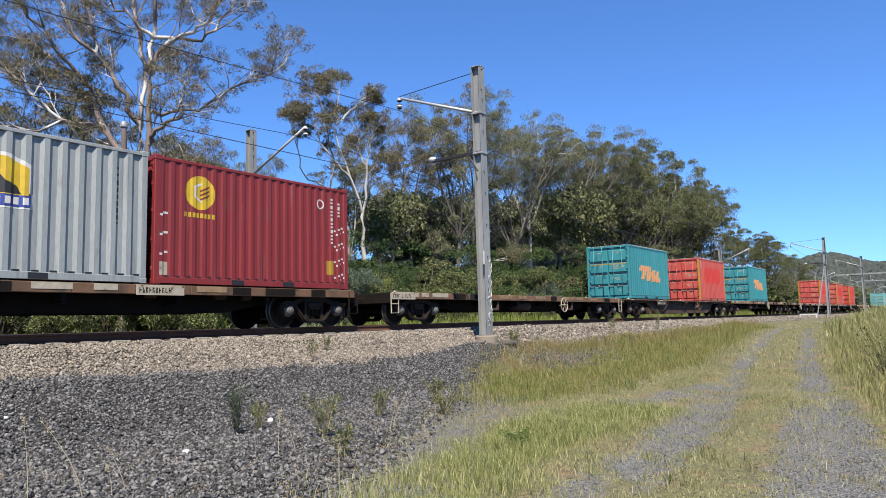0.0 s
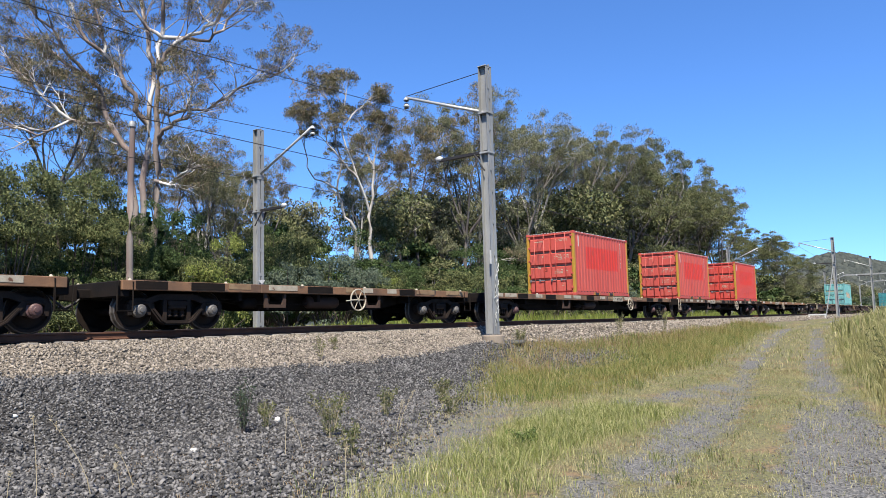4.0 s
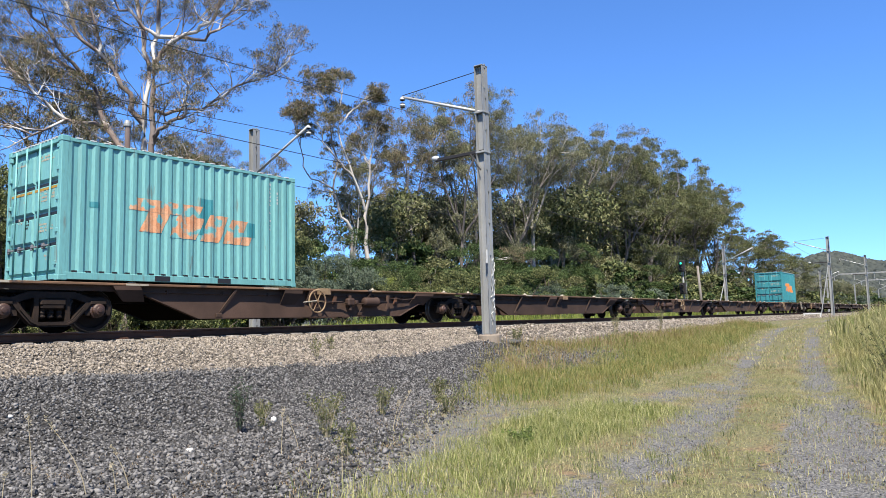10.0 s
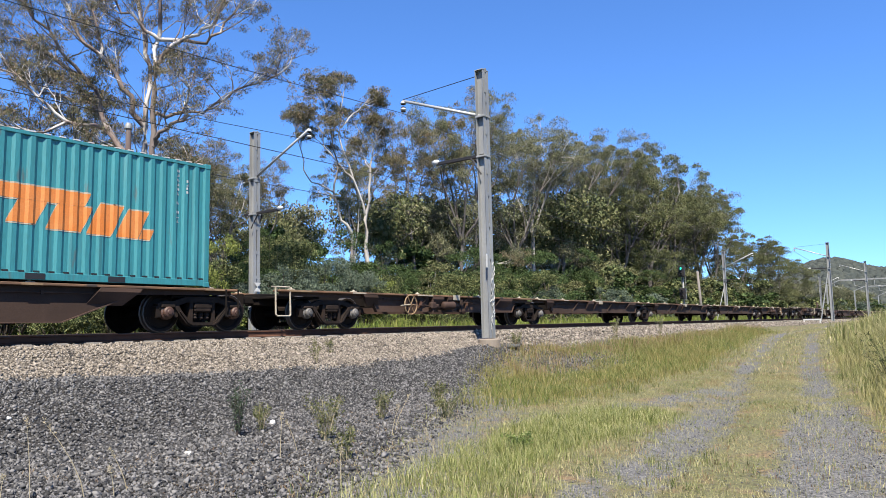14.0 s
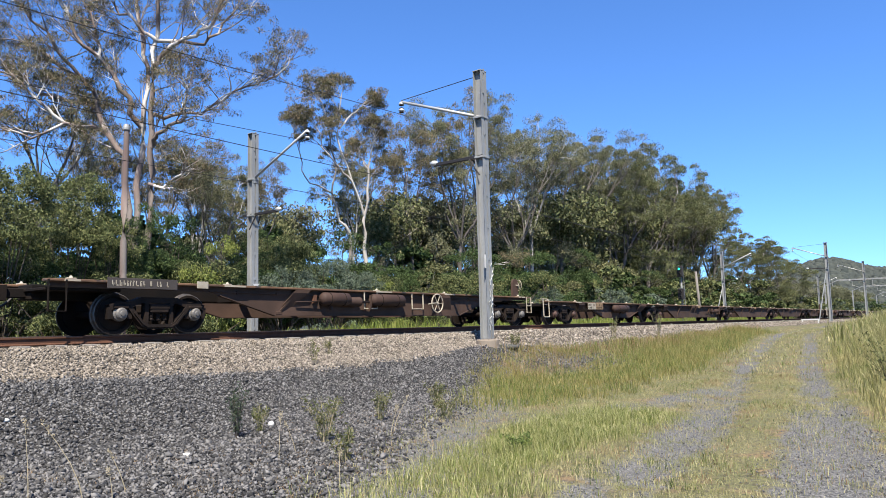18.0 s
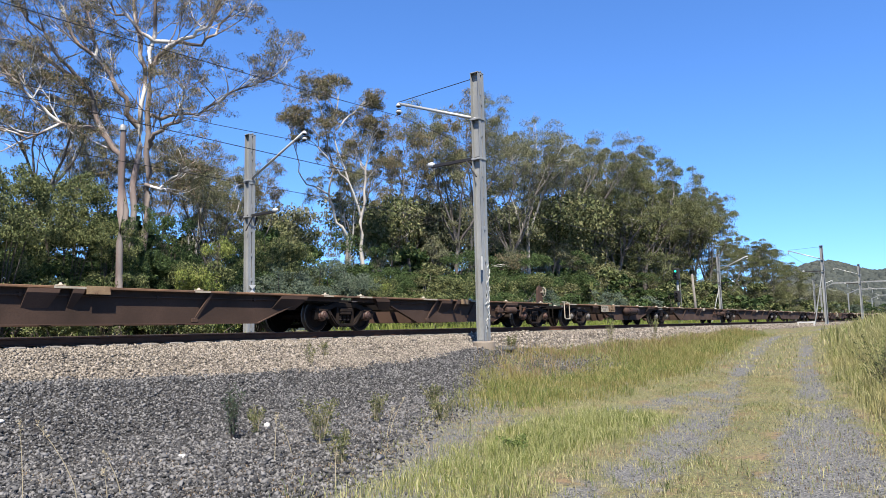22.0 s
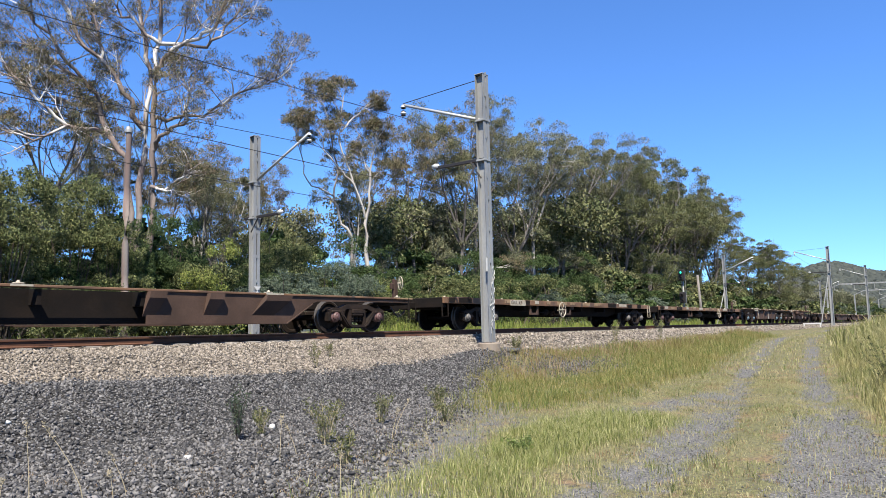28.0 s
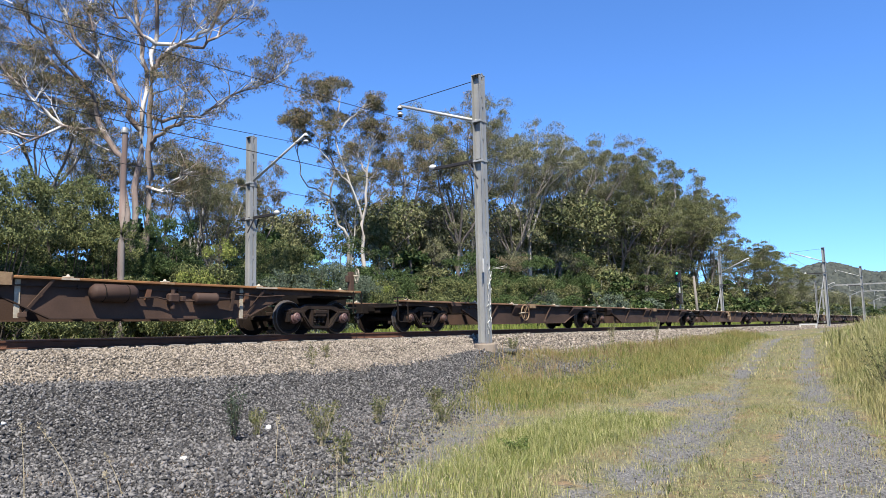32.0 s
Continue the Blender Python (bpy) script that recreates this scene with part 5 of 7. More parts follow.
def container(u, body, door=None, pitch=0.275, depth=0.034, paints=(), stripe=None, posts=None, label="", roof_white=False, door_marks=True, marks=(), lift=0.0):
    marks_rng = random.Random(int(u * 10))
    c = moving(thing("shipping_container", Matrix(), label, "container", "containers on the train"), u, DECK + lift)
    h = CW / 2
    side = side_sheet(pitch, depth, -1, paints)
    sp = part("side_panel", side, body, c)
    sp.data.validate()
    for m, test in paints:
        two_tone(sp.data, m, lambda q, t=test: q.y < -h + 0.07 and t(q.x, q.z))
    part("side_panel", side_sheet(pitch, depth, 1, ()), body, c)
    for k, (m, outlines, what, grow) in enumerate(marks):
        part("painted_mark", decal(outlines, pitch, depth, 0.003 + 0.002 * k, grow), m, sp, what)
    drains = Shape()
    n = int(round((CL - 0.26) / pitch))
    for k in range(n):
        a = 0.13 + (CL - 0.26) / n * (k + 0.52)
        drains.box(a, a + 0.36 * (CL - 0.26) / n, -h + 0.006, -h + 0.05, 0.163, 0.20)
    tagged(part("drain_notch", drains, P_BLACK, sp, "dark drain notches along the sill"), kind="stuff")
    part("end_panel", Shape().box(CL - 0.06, CL - 0.02, -h + 0.1, h - 0.1, 0.15, CH - 0.1), body, c)
    part("roof", Shape().box(0.08, CL - 0.08, -h + 0.05, h - 0.05, CH - 0.07, CH - 0.025), body, c)
    part("floor", Shape().box(0.08, CL - 0.08, -h + 0.05, h - 0.05, 0.05, 0.15), P_BLACK, c)
    if roof_white:
        for k in range(20):
            if k < 14:
                y = -h + 0.2 + k * 0.15
                part("roof_rib_end", Shape().box(-0.004, 0.05, y, y + 0.07, CH - 0.032, CH - 0.006), M_WHITE, c)
            part("roof_rib_end", Shape().box(0.3 + k * 0.285, 0.42 + k * 0.285, -h + 0.0, -h + 0.05, CH - 0.032, CH - 0.008), M_WHITE, c)
    for s in (-1, 1):
        y0, y1 = (-h, -h + 0.06) if s < 0 else (h - 0.06, h)
        part("top_rail", Shape().box(0.1, CL - 0.1, y0 + 0.006, y1 - 0.006, CH - 0.105, CH - 0.03, 0.008), body, c)
        rail = part("bottom_rail", Shape().box(0.1, CL - 0.1, y0 + 0.004, y1 - 0.004, 0.02, 0.165, 0.008), body, c)
        if s < 0:
            for x in (2.05, 3.65):
                part("fork_pocket", Shape().box(x, x + 0.36, -h - 0.004, -h + 0.02, 0.035, 0.15), P_BLACK, rail, "dark forklift pocket")
                for k in ((x - 0.13, x + 0.37) if posts else ()):
                    part("pocket_mark", Shape().box(k, k + 0.12, -h - 0.003, -h + 0.01, 0.03, 0.155), P_OCHRE, rail, "ochre paint beside the pocket")
        for x in (0.0, CL - 0.16):
            m = posts or body
            part("corner_post", Shape().box(x + 0.008, x + 0.152, min(s * h - s * 0.008, s * h - s * 0.13), max(s * h - s * 0.008, s * h - s * 0.13), 0.11, CH - 0.11, 0.012), m, c, "ochre yellow corner post" if posts else "")
            for z in (0.0, CH - 0.118):
                part("corner_casting", Shape().box(x, x + 0.178 if x < 1 else x + 0.16, min(s * h, s * h - s * 0.162), max(s * h, s * h - s * 0.162), z, z + 0.118, 0.012), body, c)
    # header, sill and the two doors at the leading end
    part("header", Shape().box(0.01, 0.12, -h + 0.14, h - 0.14, CH - 0.13, CH - 0.03, 0.01), body, c)
    part("sill", Shape().box(0.01, 0.12, -h + 0.14, h - 0.14, 0.02, 0.13, 0.01), body, c)
    dm = door or body
    for s in (-1, 1):
        y0, y1 = (-h + 0.14, -0.012) if s < 0 else (0.012, h - 0.14)
        sh = Shape().box(0.075, 0.11, y0, y1, 0.14, CH - 0.14)
        zs = [0.17, 0.80, 1.42, 2.04, CH - 0.17]
        d = part("door", sh, dm, c, "ribbed steel cargo door")
        for za, zb in zip(zs[:-1], zs[1:]):
            sh = Shape().add([(0.075, y0 + 0.02, za), (0.075, y1 - 0.02, za), (0.075, y1 - 0.02, zb - 0.09), (0.075, y0 + 0.02, zb - 0.09),
                    (0.03, y0 + 0.05, za + 0.05), (0.03, y1 - 0.05, za + 0.05), (0.03, y1 - 0.05, zb - 0.12), (0.03, y0 + 0.05, zb - 0.12)],
                   [(4, 5, 6, 7), (0, 1, 5, 4), (1, 2, 6, 5), (2, 3, 7, 6), (3, 0, 4, 7)])
            part("door_panel", sh, dm, d)
        # black strips paint in the shadow between the door's ribs
        for za in zs[1:4]:
            part("rib_groove", Shape().box(0.066, 0.0765, y0 + 0.05, y1 - 0.05, za - 0.085, za - 0.03), P_BLACK, d)
        for q in (0.28, 0.74):
            y = y0 + (y1 - y0) * q
            part("locking_bar", Shape().tube((0.005, y, 0.05), (0.005, y, CH - 0.05), 0.018, 0.018, 8), dm, d, "painted locking bar", True)
            part("bar_handle", Shape().box(-0.02, 0.01, y - 0.02, y + 0.26, 0.70, 0.735, 0.008).box(-0.01, 0.03, y + 0.2, y + 0.28, 0.66, 0.78, 0.008), P_BARE, d)
        for z in (0.3, 0.95, 1.6, 2.2, 2.65):
            ye = y0 if s < 0 else y1
            part("hinge", Shape().box(0.0, 0.05, ye - 0.06, ye + 0.06, z, z + 0.09, 0.01), dm, d)
        if stripe:
            part("stripe", Shape().box(0.024, 0.0295, y0 + 0.05, y1 - 0.05, 1.86, 1.91), P_OCHRE, d, "worn yellow stripe")
        if door_marks:
            for (ya, za, wa, ha) in (((0.22, 2.46, 0.55, 0.12), (0.16, 1.66, 0.24, 0.2), (0.48, 1.62, 0.40, 0.24), (0.2, 1.02, 0.12, 0.15), (0.46, 1.0, 0.42, 0.2), (0.42, 0.42, 0.1, 0.16)) if s < 0 else ((0.5, 1.25, 0.14, 0.14), (0.3, 1.68, 0.13, 0.18), (0.16, 1.12, 0.16, 0.22), (0.3, 2.48, 0.5, 0.06))):
                # rows of bars stand for writing too small to read
                sh, row = Shape(), za + 0.012
                while row < za + ha - 0.02:
                    y, tall = y0 + ya, 0.05
                    while y < y0 + ya + wa:
                        d1 = marks_rng.uniform(0.02, 0.06)
                        if marks_rng.random() < 0.8:
                            sh.box(0.025, 0.0295, y, min(y + d1, y0 + ya + wa), row, row + tall * marks_rng.uniform(0.5, 1.0))
                        y += d1 + 0.018
                    row += 0.068
                part("marking", sh, M_CREAM if s < 0 or ya > 0.2 else M_BOGIE, d, "small pale lettering")
    return c


def rect(x0, x1, z0, z1):
    return lambda x, z: x0 < x < x1 and z0 < z < z1


def dashes(x0, x1, z0, z1, k):
    """A column of small upright characters, too small to read."""
    return lambda x, z: x0 < x < x1 and z0 < z < z1 and math.sin(z * k) > -0.3


def characters(seed, x, z0, z1, wide=0.075, step=0.105):
    """A column of small characters painted down the side, as bars."""
    g = random.Random(seed)
    out = []
    z = z1
    while z > z0:
        if g.random() < 0.88:
            out += [box_outline(x, x + wide, z - 0.07, z - 0.05), box_outline(x + wide * g.choice((0.0, 0.4, 0.72)), x + wide * g.choice((0.75, 1.0)), z - 0.05, z - 0.012)]
        z -= step
    return out


columns = [(M_WHITE, characters(1, 5.18, 1.45, 2.66) + characters(2, 5.42, 2.15, 2.62, 0.06, 0.085), "columns of small white characters", 0)]
tags = [(P_OCHRE, [box_outline(5.40, 5.50, 1.86, 1.98), box_outline(5.40, 5.50, 1.50, 1.70)], "small orange tags", 0)]
chips = lambda x, z: ((x > 5.55 or x < 0.36) and specks(x, z, 1.0, 0.72) and z < 1.75) or (4.4 < x < 5.3 and 1.0 < z < 1.6 and specks(x, z, 4.0, 0.985))
shield = [(2.35, 1.6)] + [(2.35 + 1.27 * k / 16, 2.0 + 0.34 * math.sin(math.pi * (0.12 + 0.76 * k / 16))) for k in range(17)] + [(3.62, 1.6)]
container(2.40, P_GREY, pitch=0.335, depth=0.05, label="light grey corrugated steel shipping container with a yellow shield", paints=[(P_BLACK, dashes(5.32, 5.40, 1.25, 2.5, 42))],
          marks=[(M_WHITE, [box_outline(2.26, 3.72, 1.34, 1.64), [(a + (0.06 if a > 3 else -0.06), b + (0.06 if b > 1.7 else -0.02)) for a, b in shield]], "white border", 0), (P_YELLOW, [shield], "yellow arched shield", 0),
                 (P_BLACK, [[(2.72, 1.62), (3.5, 1.62), (3.42, 1.78), (3.2, 1.86), (3.02, 2.12), (2.8, 2.22), (2.66, 2.18), (2.82, 2.02), (2.78, 1.8)]], "black slanting shape", 0), (P_BLUE, [box_outline(2.32, 3.66, 1.38, 1.6)], "blue band", 0),
                 (M_WHITE, [box_outline(2.4 + 0.16 * k, 2.5 + 0.16 * k, 1.42, 1.56) for k in range(8)], "white bars", 0)])
container(8.61, P_MAROON, pitch=0.27, depth=0.022, label="maroon shipping container with a yellow disc emblem",
          paints=[(M_WHITE, chips), (M_CREAM, rect(0.16, 0.34, 0.2, 0.5)), (P_OCHRE, rect(5.18, 5.52, 0.38, 0.8)), (M_WHITE, dashes(5.40, 5.47, 1.3, 2.55, 55)), (M_WHITE, dashes(5.68, 5.73, 2.0, 2.5, 55))],
          marks=[(P_YELLOW, [disc_outline(1.17, 2.16, 0.40)] + [box_outline(0.75 + 0.105 * k, 0.825 + 0.105 * k, 1.57, 1.68) for k in range(8)], "yellow disc over a row of bars", 0),
                 (M_WHITE, [[(1.0, 2.32), (1.2, 2.40), (1.2, 2.34), (1.06, 2.28), (1.06, 2.08), (1.2, 1.98), (1.2, 1.92), (1.0, 2.04)]], "pale bracket shape", 0),
                 (P_MAROON, [box_outline(1.16, 1.42, 1.98 + 0.1 * k, 2.02 + 0.1 * k, 0.13) for k in range(3)], "slanting dark bars", 0),
                 (M_WHITE, [disc_outline(4.98, 2.35, 0.14, 20)], "small white ring", 0), (P_MAROON, [disc_outline(4.98, 2.35, 0.10, 20)], "", 0)])
teal_label = "teal shipping container with a peeling orange company mark"
container(35.84, P_TEAL, marks=columns + tags + [(M_CREAM, MARK, "cream outline", 0.022), (P_FLAKED, MARK, "peeling orange company mark", 0)], stripe=True, label=teal_label, roof_white=True)
red_label = "faded red shipping container with ochre corner posts"
red_paints = [(P_RED2, rect(1.26, 4.78, 1.24, 2.25)), (M_WHITE, rect(0.45, 0.60, 2.2, 2.72))]
container(48.02, P_RED, paints=red_paints, marks=columns, posts=P_OCHRE, label=red_label, roof_white=True, pitch=0.30)
container(61.55, P_TEAL, lift=0.08, marks=columns + tags + [(M_CREAM, MARK, "cream outline", 0.022), (P_FLAKED, MARK, "peeling orange company mark", 0)], stripe=True, label=teal_label, roof_white=True)
for u in (96.06, 109.77, 122.38):
    container(u, P_RED if u < 115 else P_RED3, lift=0.06, paints=red_paints, marks=columns, posts=P_OCHRE, label=red_label, roof_white=True, pitch=0.30)
container(176.12, P_TEAL2, stripe=True, label="sun-bleached pale teal shipping container with a flaking orange mark", roof_white=True,
          marks=columns + [(P_TEAL, [box_outline(3.15, 3.5, 1.15, 2.0), box_outline(4.5, 4.75, 1.2, 1.55), box_outline(0.6, 0.8, 1.5, 1.62)], "darker teal patch", 0), (P_FLAKED2, MARK, "flaking orange mark", 0)])
container(242.22, P_TEAL, marks=columns + [(M_CREAM, MARK, "cream outline", 0.03), (P_ORANGE2, MARK, "bright orange company mark", 0)], label="teal shipping container with a bright orange company mark", roof_white=True)

# ---- trees and bushes
M_BARK = mat("smooth_grey_gum_bark", (0.155, 0.138, 0.127), 0.85, 0, (0.055, 0.042, 0.036), 1.1, 18, 0.3, 1.0, stretch=(1, 1, 0.35), wear=(0.46, 0.43, 0.40), wear_at=0.56, wear_scale=0.7)
M_BARK_BIG = mat("peeling_reddish_gum_bark", (0.21, 0.178, 0.16), 0.85, 0, (0.13, 0.066, 0.05), 0.8, 18, 0.3, 1.0, stretch=(1, 1, 0.3), wear=(0.52, 0.49, 0.46), wear_at=0.52, wear_scale=0.8)
M_BARK_PALE = mat("pale_gum_bark", (0.47, 0.445, 0.405), 0.85, 0, (0.15, 0.118, 0.098), 0.9, 16, 0.3, 0.9, stretch=(1, 1, 0.3))
M_BARK_DARK = mat("dark_rough_bark", (0.086, 0.068, 0.054), 0.95, 0, (0.043, 0.032, 0.025), 2, 14, 0.5, 0.7)
L_GUM = island_mat("grey_green_gum_leaves", (0.035, 0.043, 0.021), (0.130, 0.139, 0.072), (0.251, 0.232, 0.150), 0.7, 0.05, 0.15)
L_GUM_RUST = island_mat("olive_gum_leaves_with_red_tips", (0.035, 0.040, 0.019), (0.130, 0.127, 0.068), (0.264, 0.185, 0.125), 0.7, 0.05, 0.15)
L_GREEN = island_mat("deep_green_gum_leaves", (0.027, 0.037, 0.014), (0.105, 0.121, 0.049), (0.214, 0.205, 0.102), 0.7, 0.05, 0.15)
L_BUSH = island_mat("glossy_green_shrub_leaves", (0.017, 0.026, 0.009), (0.086, 0.106, 0.038), (0.220, 0.227, 0.095), 0.7, 0.05, 0.15)
L_OLIVE = island_mat("olive_wattle_leaves", (0.026, 0.032, 0.013), (0.111, 0.120, 0.052), (0.239, 0.227, 0.114), 0.7, 0.05, 0.15)
L_BUSH_DARK = island_mat("dark_shrub_leaves", (0.012, 0.024, 0.007), (0.048, 0.081, 0.024), (0.092, 0.123, 0.046), 0.7, 0.05, 0.15)
L_BUSH_LIME = island_mat("yellow_green_shrub_leaves", (0.043, 0.061, 0.013), (0.160, 0.197, 0.044), (0.298, 0.305, 0.095), 0.7, 0.05, 0.15)
L_GREY = island_mat("grey_wattle_leaves", (0.043, 0.062, 0.043), (0.105, 0.138, 0.095), (0.125, 0.147, 0.101), 0.7, 0.05, 0.15)
RIGHT = Vector((0.593, -0.805, 0))      # across the view, to spread the big gum's limbs


class Wood:
    """Grows limbs and notes where the leaf clumps go."""

    def __init__(self, seed):
        self.r = random.Random(seed)
        self.sh, self.tips = Shape(), []

    def limb(self, pts, r0, r1, sides=6):
        """A bent tapering limb: rings joined along a line."""
        n = len(pts)
        o = len(self.sh.v)
        for i, p in enumerate(pts):
            d = (pts[min(i + 1, n - 1)] - pts[max(i - 1, 0)]).normalized()
            q = d.to_track_quat("Z", "Y")
            rad = r0 + (r1 - r0) * (i / (n - 1)) ** 0.8
            for k in range(sides):
                a = 2 * math.pi * k / sides
                self.sh.v.append(tuple(p + q @ Vector((rad * math.cos(a), rad * math.sin(a), 0))))
        for i in range(n - 1):
            for k in range(sides):
                a, b = o + i * sides + k, o + i * sides + (k + 1) % sides
                self.sh.f.append((a, b, b + sides, a + sides))

    def wander(self, p, d, length, n, bend, rise=0.0):
        pts = [p.copy()]
        for _ in range(n):
            d = (d + Vector((self.r.gauss(0, bend), self.r.gauss(0, bend), self.r.gauss(0, bend) + rise))).normalized()
            pts.append(pts[-1] + d * (length / n))
        return pts

    def twigs(self, p, d, length, rad, depth, spread=0.55, rise=0.05, kids=3):
        pts = self.wander(p, d, length, 4, 0.13, rise)
        self.limb(pts, rad, max(rad * 0.5, 0.006), 6 if rad > 0.06 else 4 if rad > 0.02 else 3)
        end = (pts[-1] - pts[-2]).normalized()
        if depth == 0:
            self.tips += [pts[-1], pts[-2].lerp(pts[-1], 0.3)]
            return
        for k in range(kids + (self.r.random() < 0.4)):
            at = pts[-1] if k < 2 else pts[self.r.choice((2, 3))]
            v = Vector((self.r.gauss(0, 1), self.r.gauss(0, 1), self.r.gauss(0, 0.6))).normalized()
            self.twigs(at, (end + v * spread * self.r.uniform(0.7, 1.5)).normalized(), length * self.r.uniform(0.55, 0.8), rad * 0.52, depth - 1, spread, rise, kids)


def leaf_arrays(tips, per, radius, size, seed, droop=0.6, flat=0.7, dome=False):
    """Narrow pointed leaves round the tips; dome gathers them into umbrella-shaped clumps."""
    g = np.random.default_rng(seed)
    t = np.array([tuple(p) for p in tips])
    c = np.repeat(t, per, 0)
    n = len(c)
    off = g.normal(size=(n, 3))
    off *= (radius * 1.05 * g.uniform(0.15, 1, n) ** 0.4 / np.linalg.norm(off, axis=1))[:, None]
    if dome:
        off *= np.repeat(g.uniform(0.5, 1.4, len(t)), per)[:, None]
        off[:, 2] = np.where(g.uniform(0, 1, n) < 0.72, np.abs(off[:, 2]), off[:, 2] * 1.3) - 0.2 * radius
        off *= np.where(g.uniform(0, 1, n) < 0.1, 1.35, 1.0)[:, None]
    off[:, 2] *= flat
    c = c + off
    d = g.normal(size=(n, 3))
    d[:, 2] -= droop * 2
    d /= np.linalg.norm(d, axis=1)[:, None]
    w = np.cross(d, g.normal(size=(n, 3)))
    w /= np.linalg.norm(w, axis=1)[:, None] + 1e-9
    ln = size[0] * g.uniform(0.6, 1.4, n)[:, None]
    wd = size[1] * g.uniform(0.6, 1.4, n)[:, None]
    v = np.stack([c - d * ln / 2 + w * wd / 2, c - d * ln / 2 - w * wd / 2, c + d * ln / 2], 1).reshape(-1, 3)
    return v, np.arange(n * 3).reshape(-1, 3)


def make_tree(name, m, wood, bark, leaf, per, radius, size, seed, label, category="tree", group="", droop=0.6, tuft=1, dome=False):
    t = thing(name, m, label, category, group)
    part("trunk", wood.sh, bark, t, smooth=True)
    v, f = leaf_arrays(wood.tips[::tuft], per * tuft, radius, size, seed, droop, 0.7, dome)
    ob = new("crown", arrays("crown", v, f, leaf))
    ob.parent = t
    return t


def gum_wood(seed, H, trunk_r=0.28, fork=0.42, limbs=4, lean=0.06, depth=3, spread=0.5, low=2):
    """A gum: clear stem, a fork, rising limbs and a broken crown; a few low side limbs."""
    w = Wood(seed)
    r = w.r
    d = Vector((r.gauss(0, lean), r.gauss(0, lean), 1)).normalized()
    stem = w.wander(Vector((0, 0, -0.3)), d, H * fork + 0.3, 6, 0.04, 0.02)
    w.limb(stem, trunk_r, trunk_r * 0.72, 9)
    for k in range(limbs):
        a = 2 * math.pi * k / limbs + r.uniform(-0.5, 0.5)
        v = Vector((math.cos(a) * 0.42, math.sin(a) * 0.42, 1)).normalized()
        pts = w.wander(stem[-1], v, H * (1 - fork) * r.uniform(0.42, 0.6), 5, 0.12, 0.06)
        w.limb(pts, trunk_r * 0.55, trunk_r * 0.28, 7)
        for j in range(3):
            at = pts[-1] if j < 2 else pts[r.choice((2, 3))]
            q = ((pts[-1] - pts[-2]).normalized() + Vector((r.gauss(0, 0.45), r.gauss(0, 0.45), r.gauss(0, 0.25)))).normalized()
            w.twigs(at, q, H * (1 - fork) * r.uniform(0.2, 0.32), trunk_r * 0.26, depth - 1, spread)
    for _ in range(low):
        a = r.uniform(0, 6.28)
        w.twigs(stem[r.choice((3, 4, 5))], Vector((math.cos(a), math.sin(a), 0.5)).normalized(), H * 0.16, trunk_r * 0.25, depth - 1, spread)
    return w


def across(x, z, y=0.0):
    """A point of a tree: x metres across the view, z up, y away."""
    return RIGHT * x + Vector((0.805, 0.593, 0)) * y + Vector((0, 0, z))


def limbs_along(w, runs, twig_from, twig, count, depth):
    """Bent limbs along rough lines, with twigs on their outer parts."""
    r = w.r
    for pts, a, b in runs:
        fine = []
        for p, q in zip(pts[:-1], pts[1:]):
            n = 3
            for k in range(n):
                fine.append(p.lerp(q, k / n) + (Vector((r.gauss(0, 0.09), r.gauss(0, 0.09), r.gauss(0, 0.07))) if k else Vector()))
        fine.append(pts[-1])
        w.limb(fine, a, b, 9)
        for i in range(int(len(fine) * twig_from), len(fine)):
            for _ in range(count if i < len(fine) - 1 else count + 2):
                d = (fine[i] - fine[i - 1]).normalized() + Vector((r.gauss(0, 0.7), r.gauss(0, 0.7), r.gauss(0.2, 0.4)))
                w.twigs(fine[i], d.normalized(), r.uniform(0.7, 1.3) * twig, 0.04, depth, 0.6, 0.03)


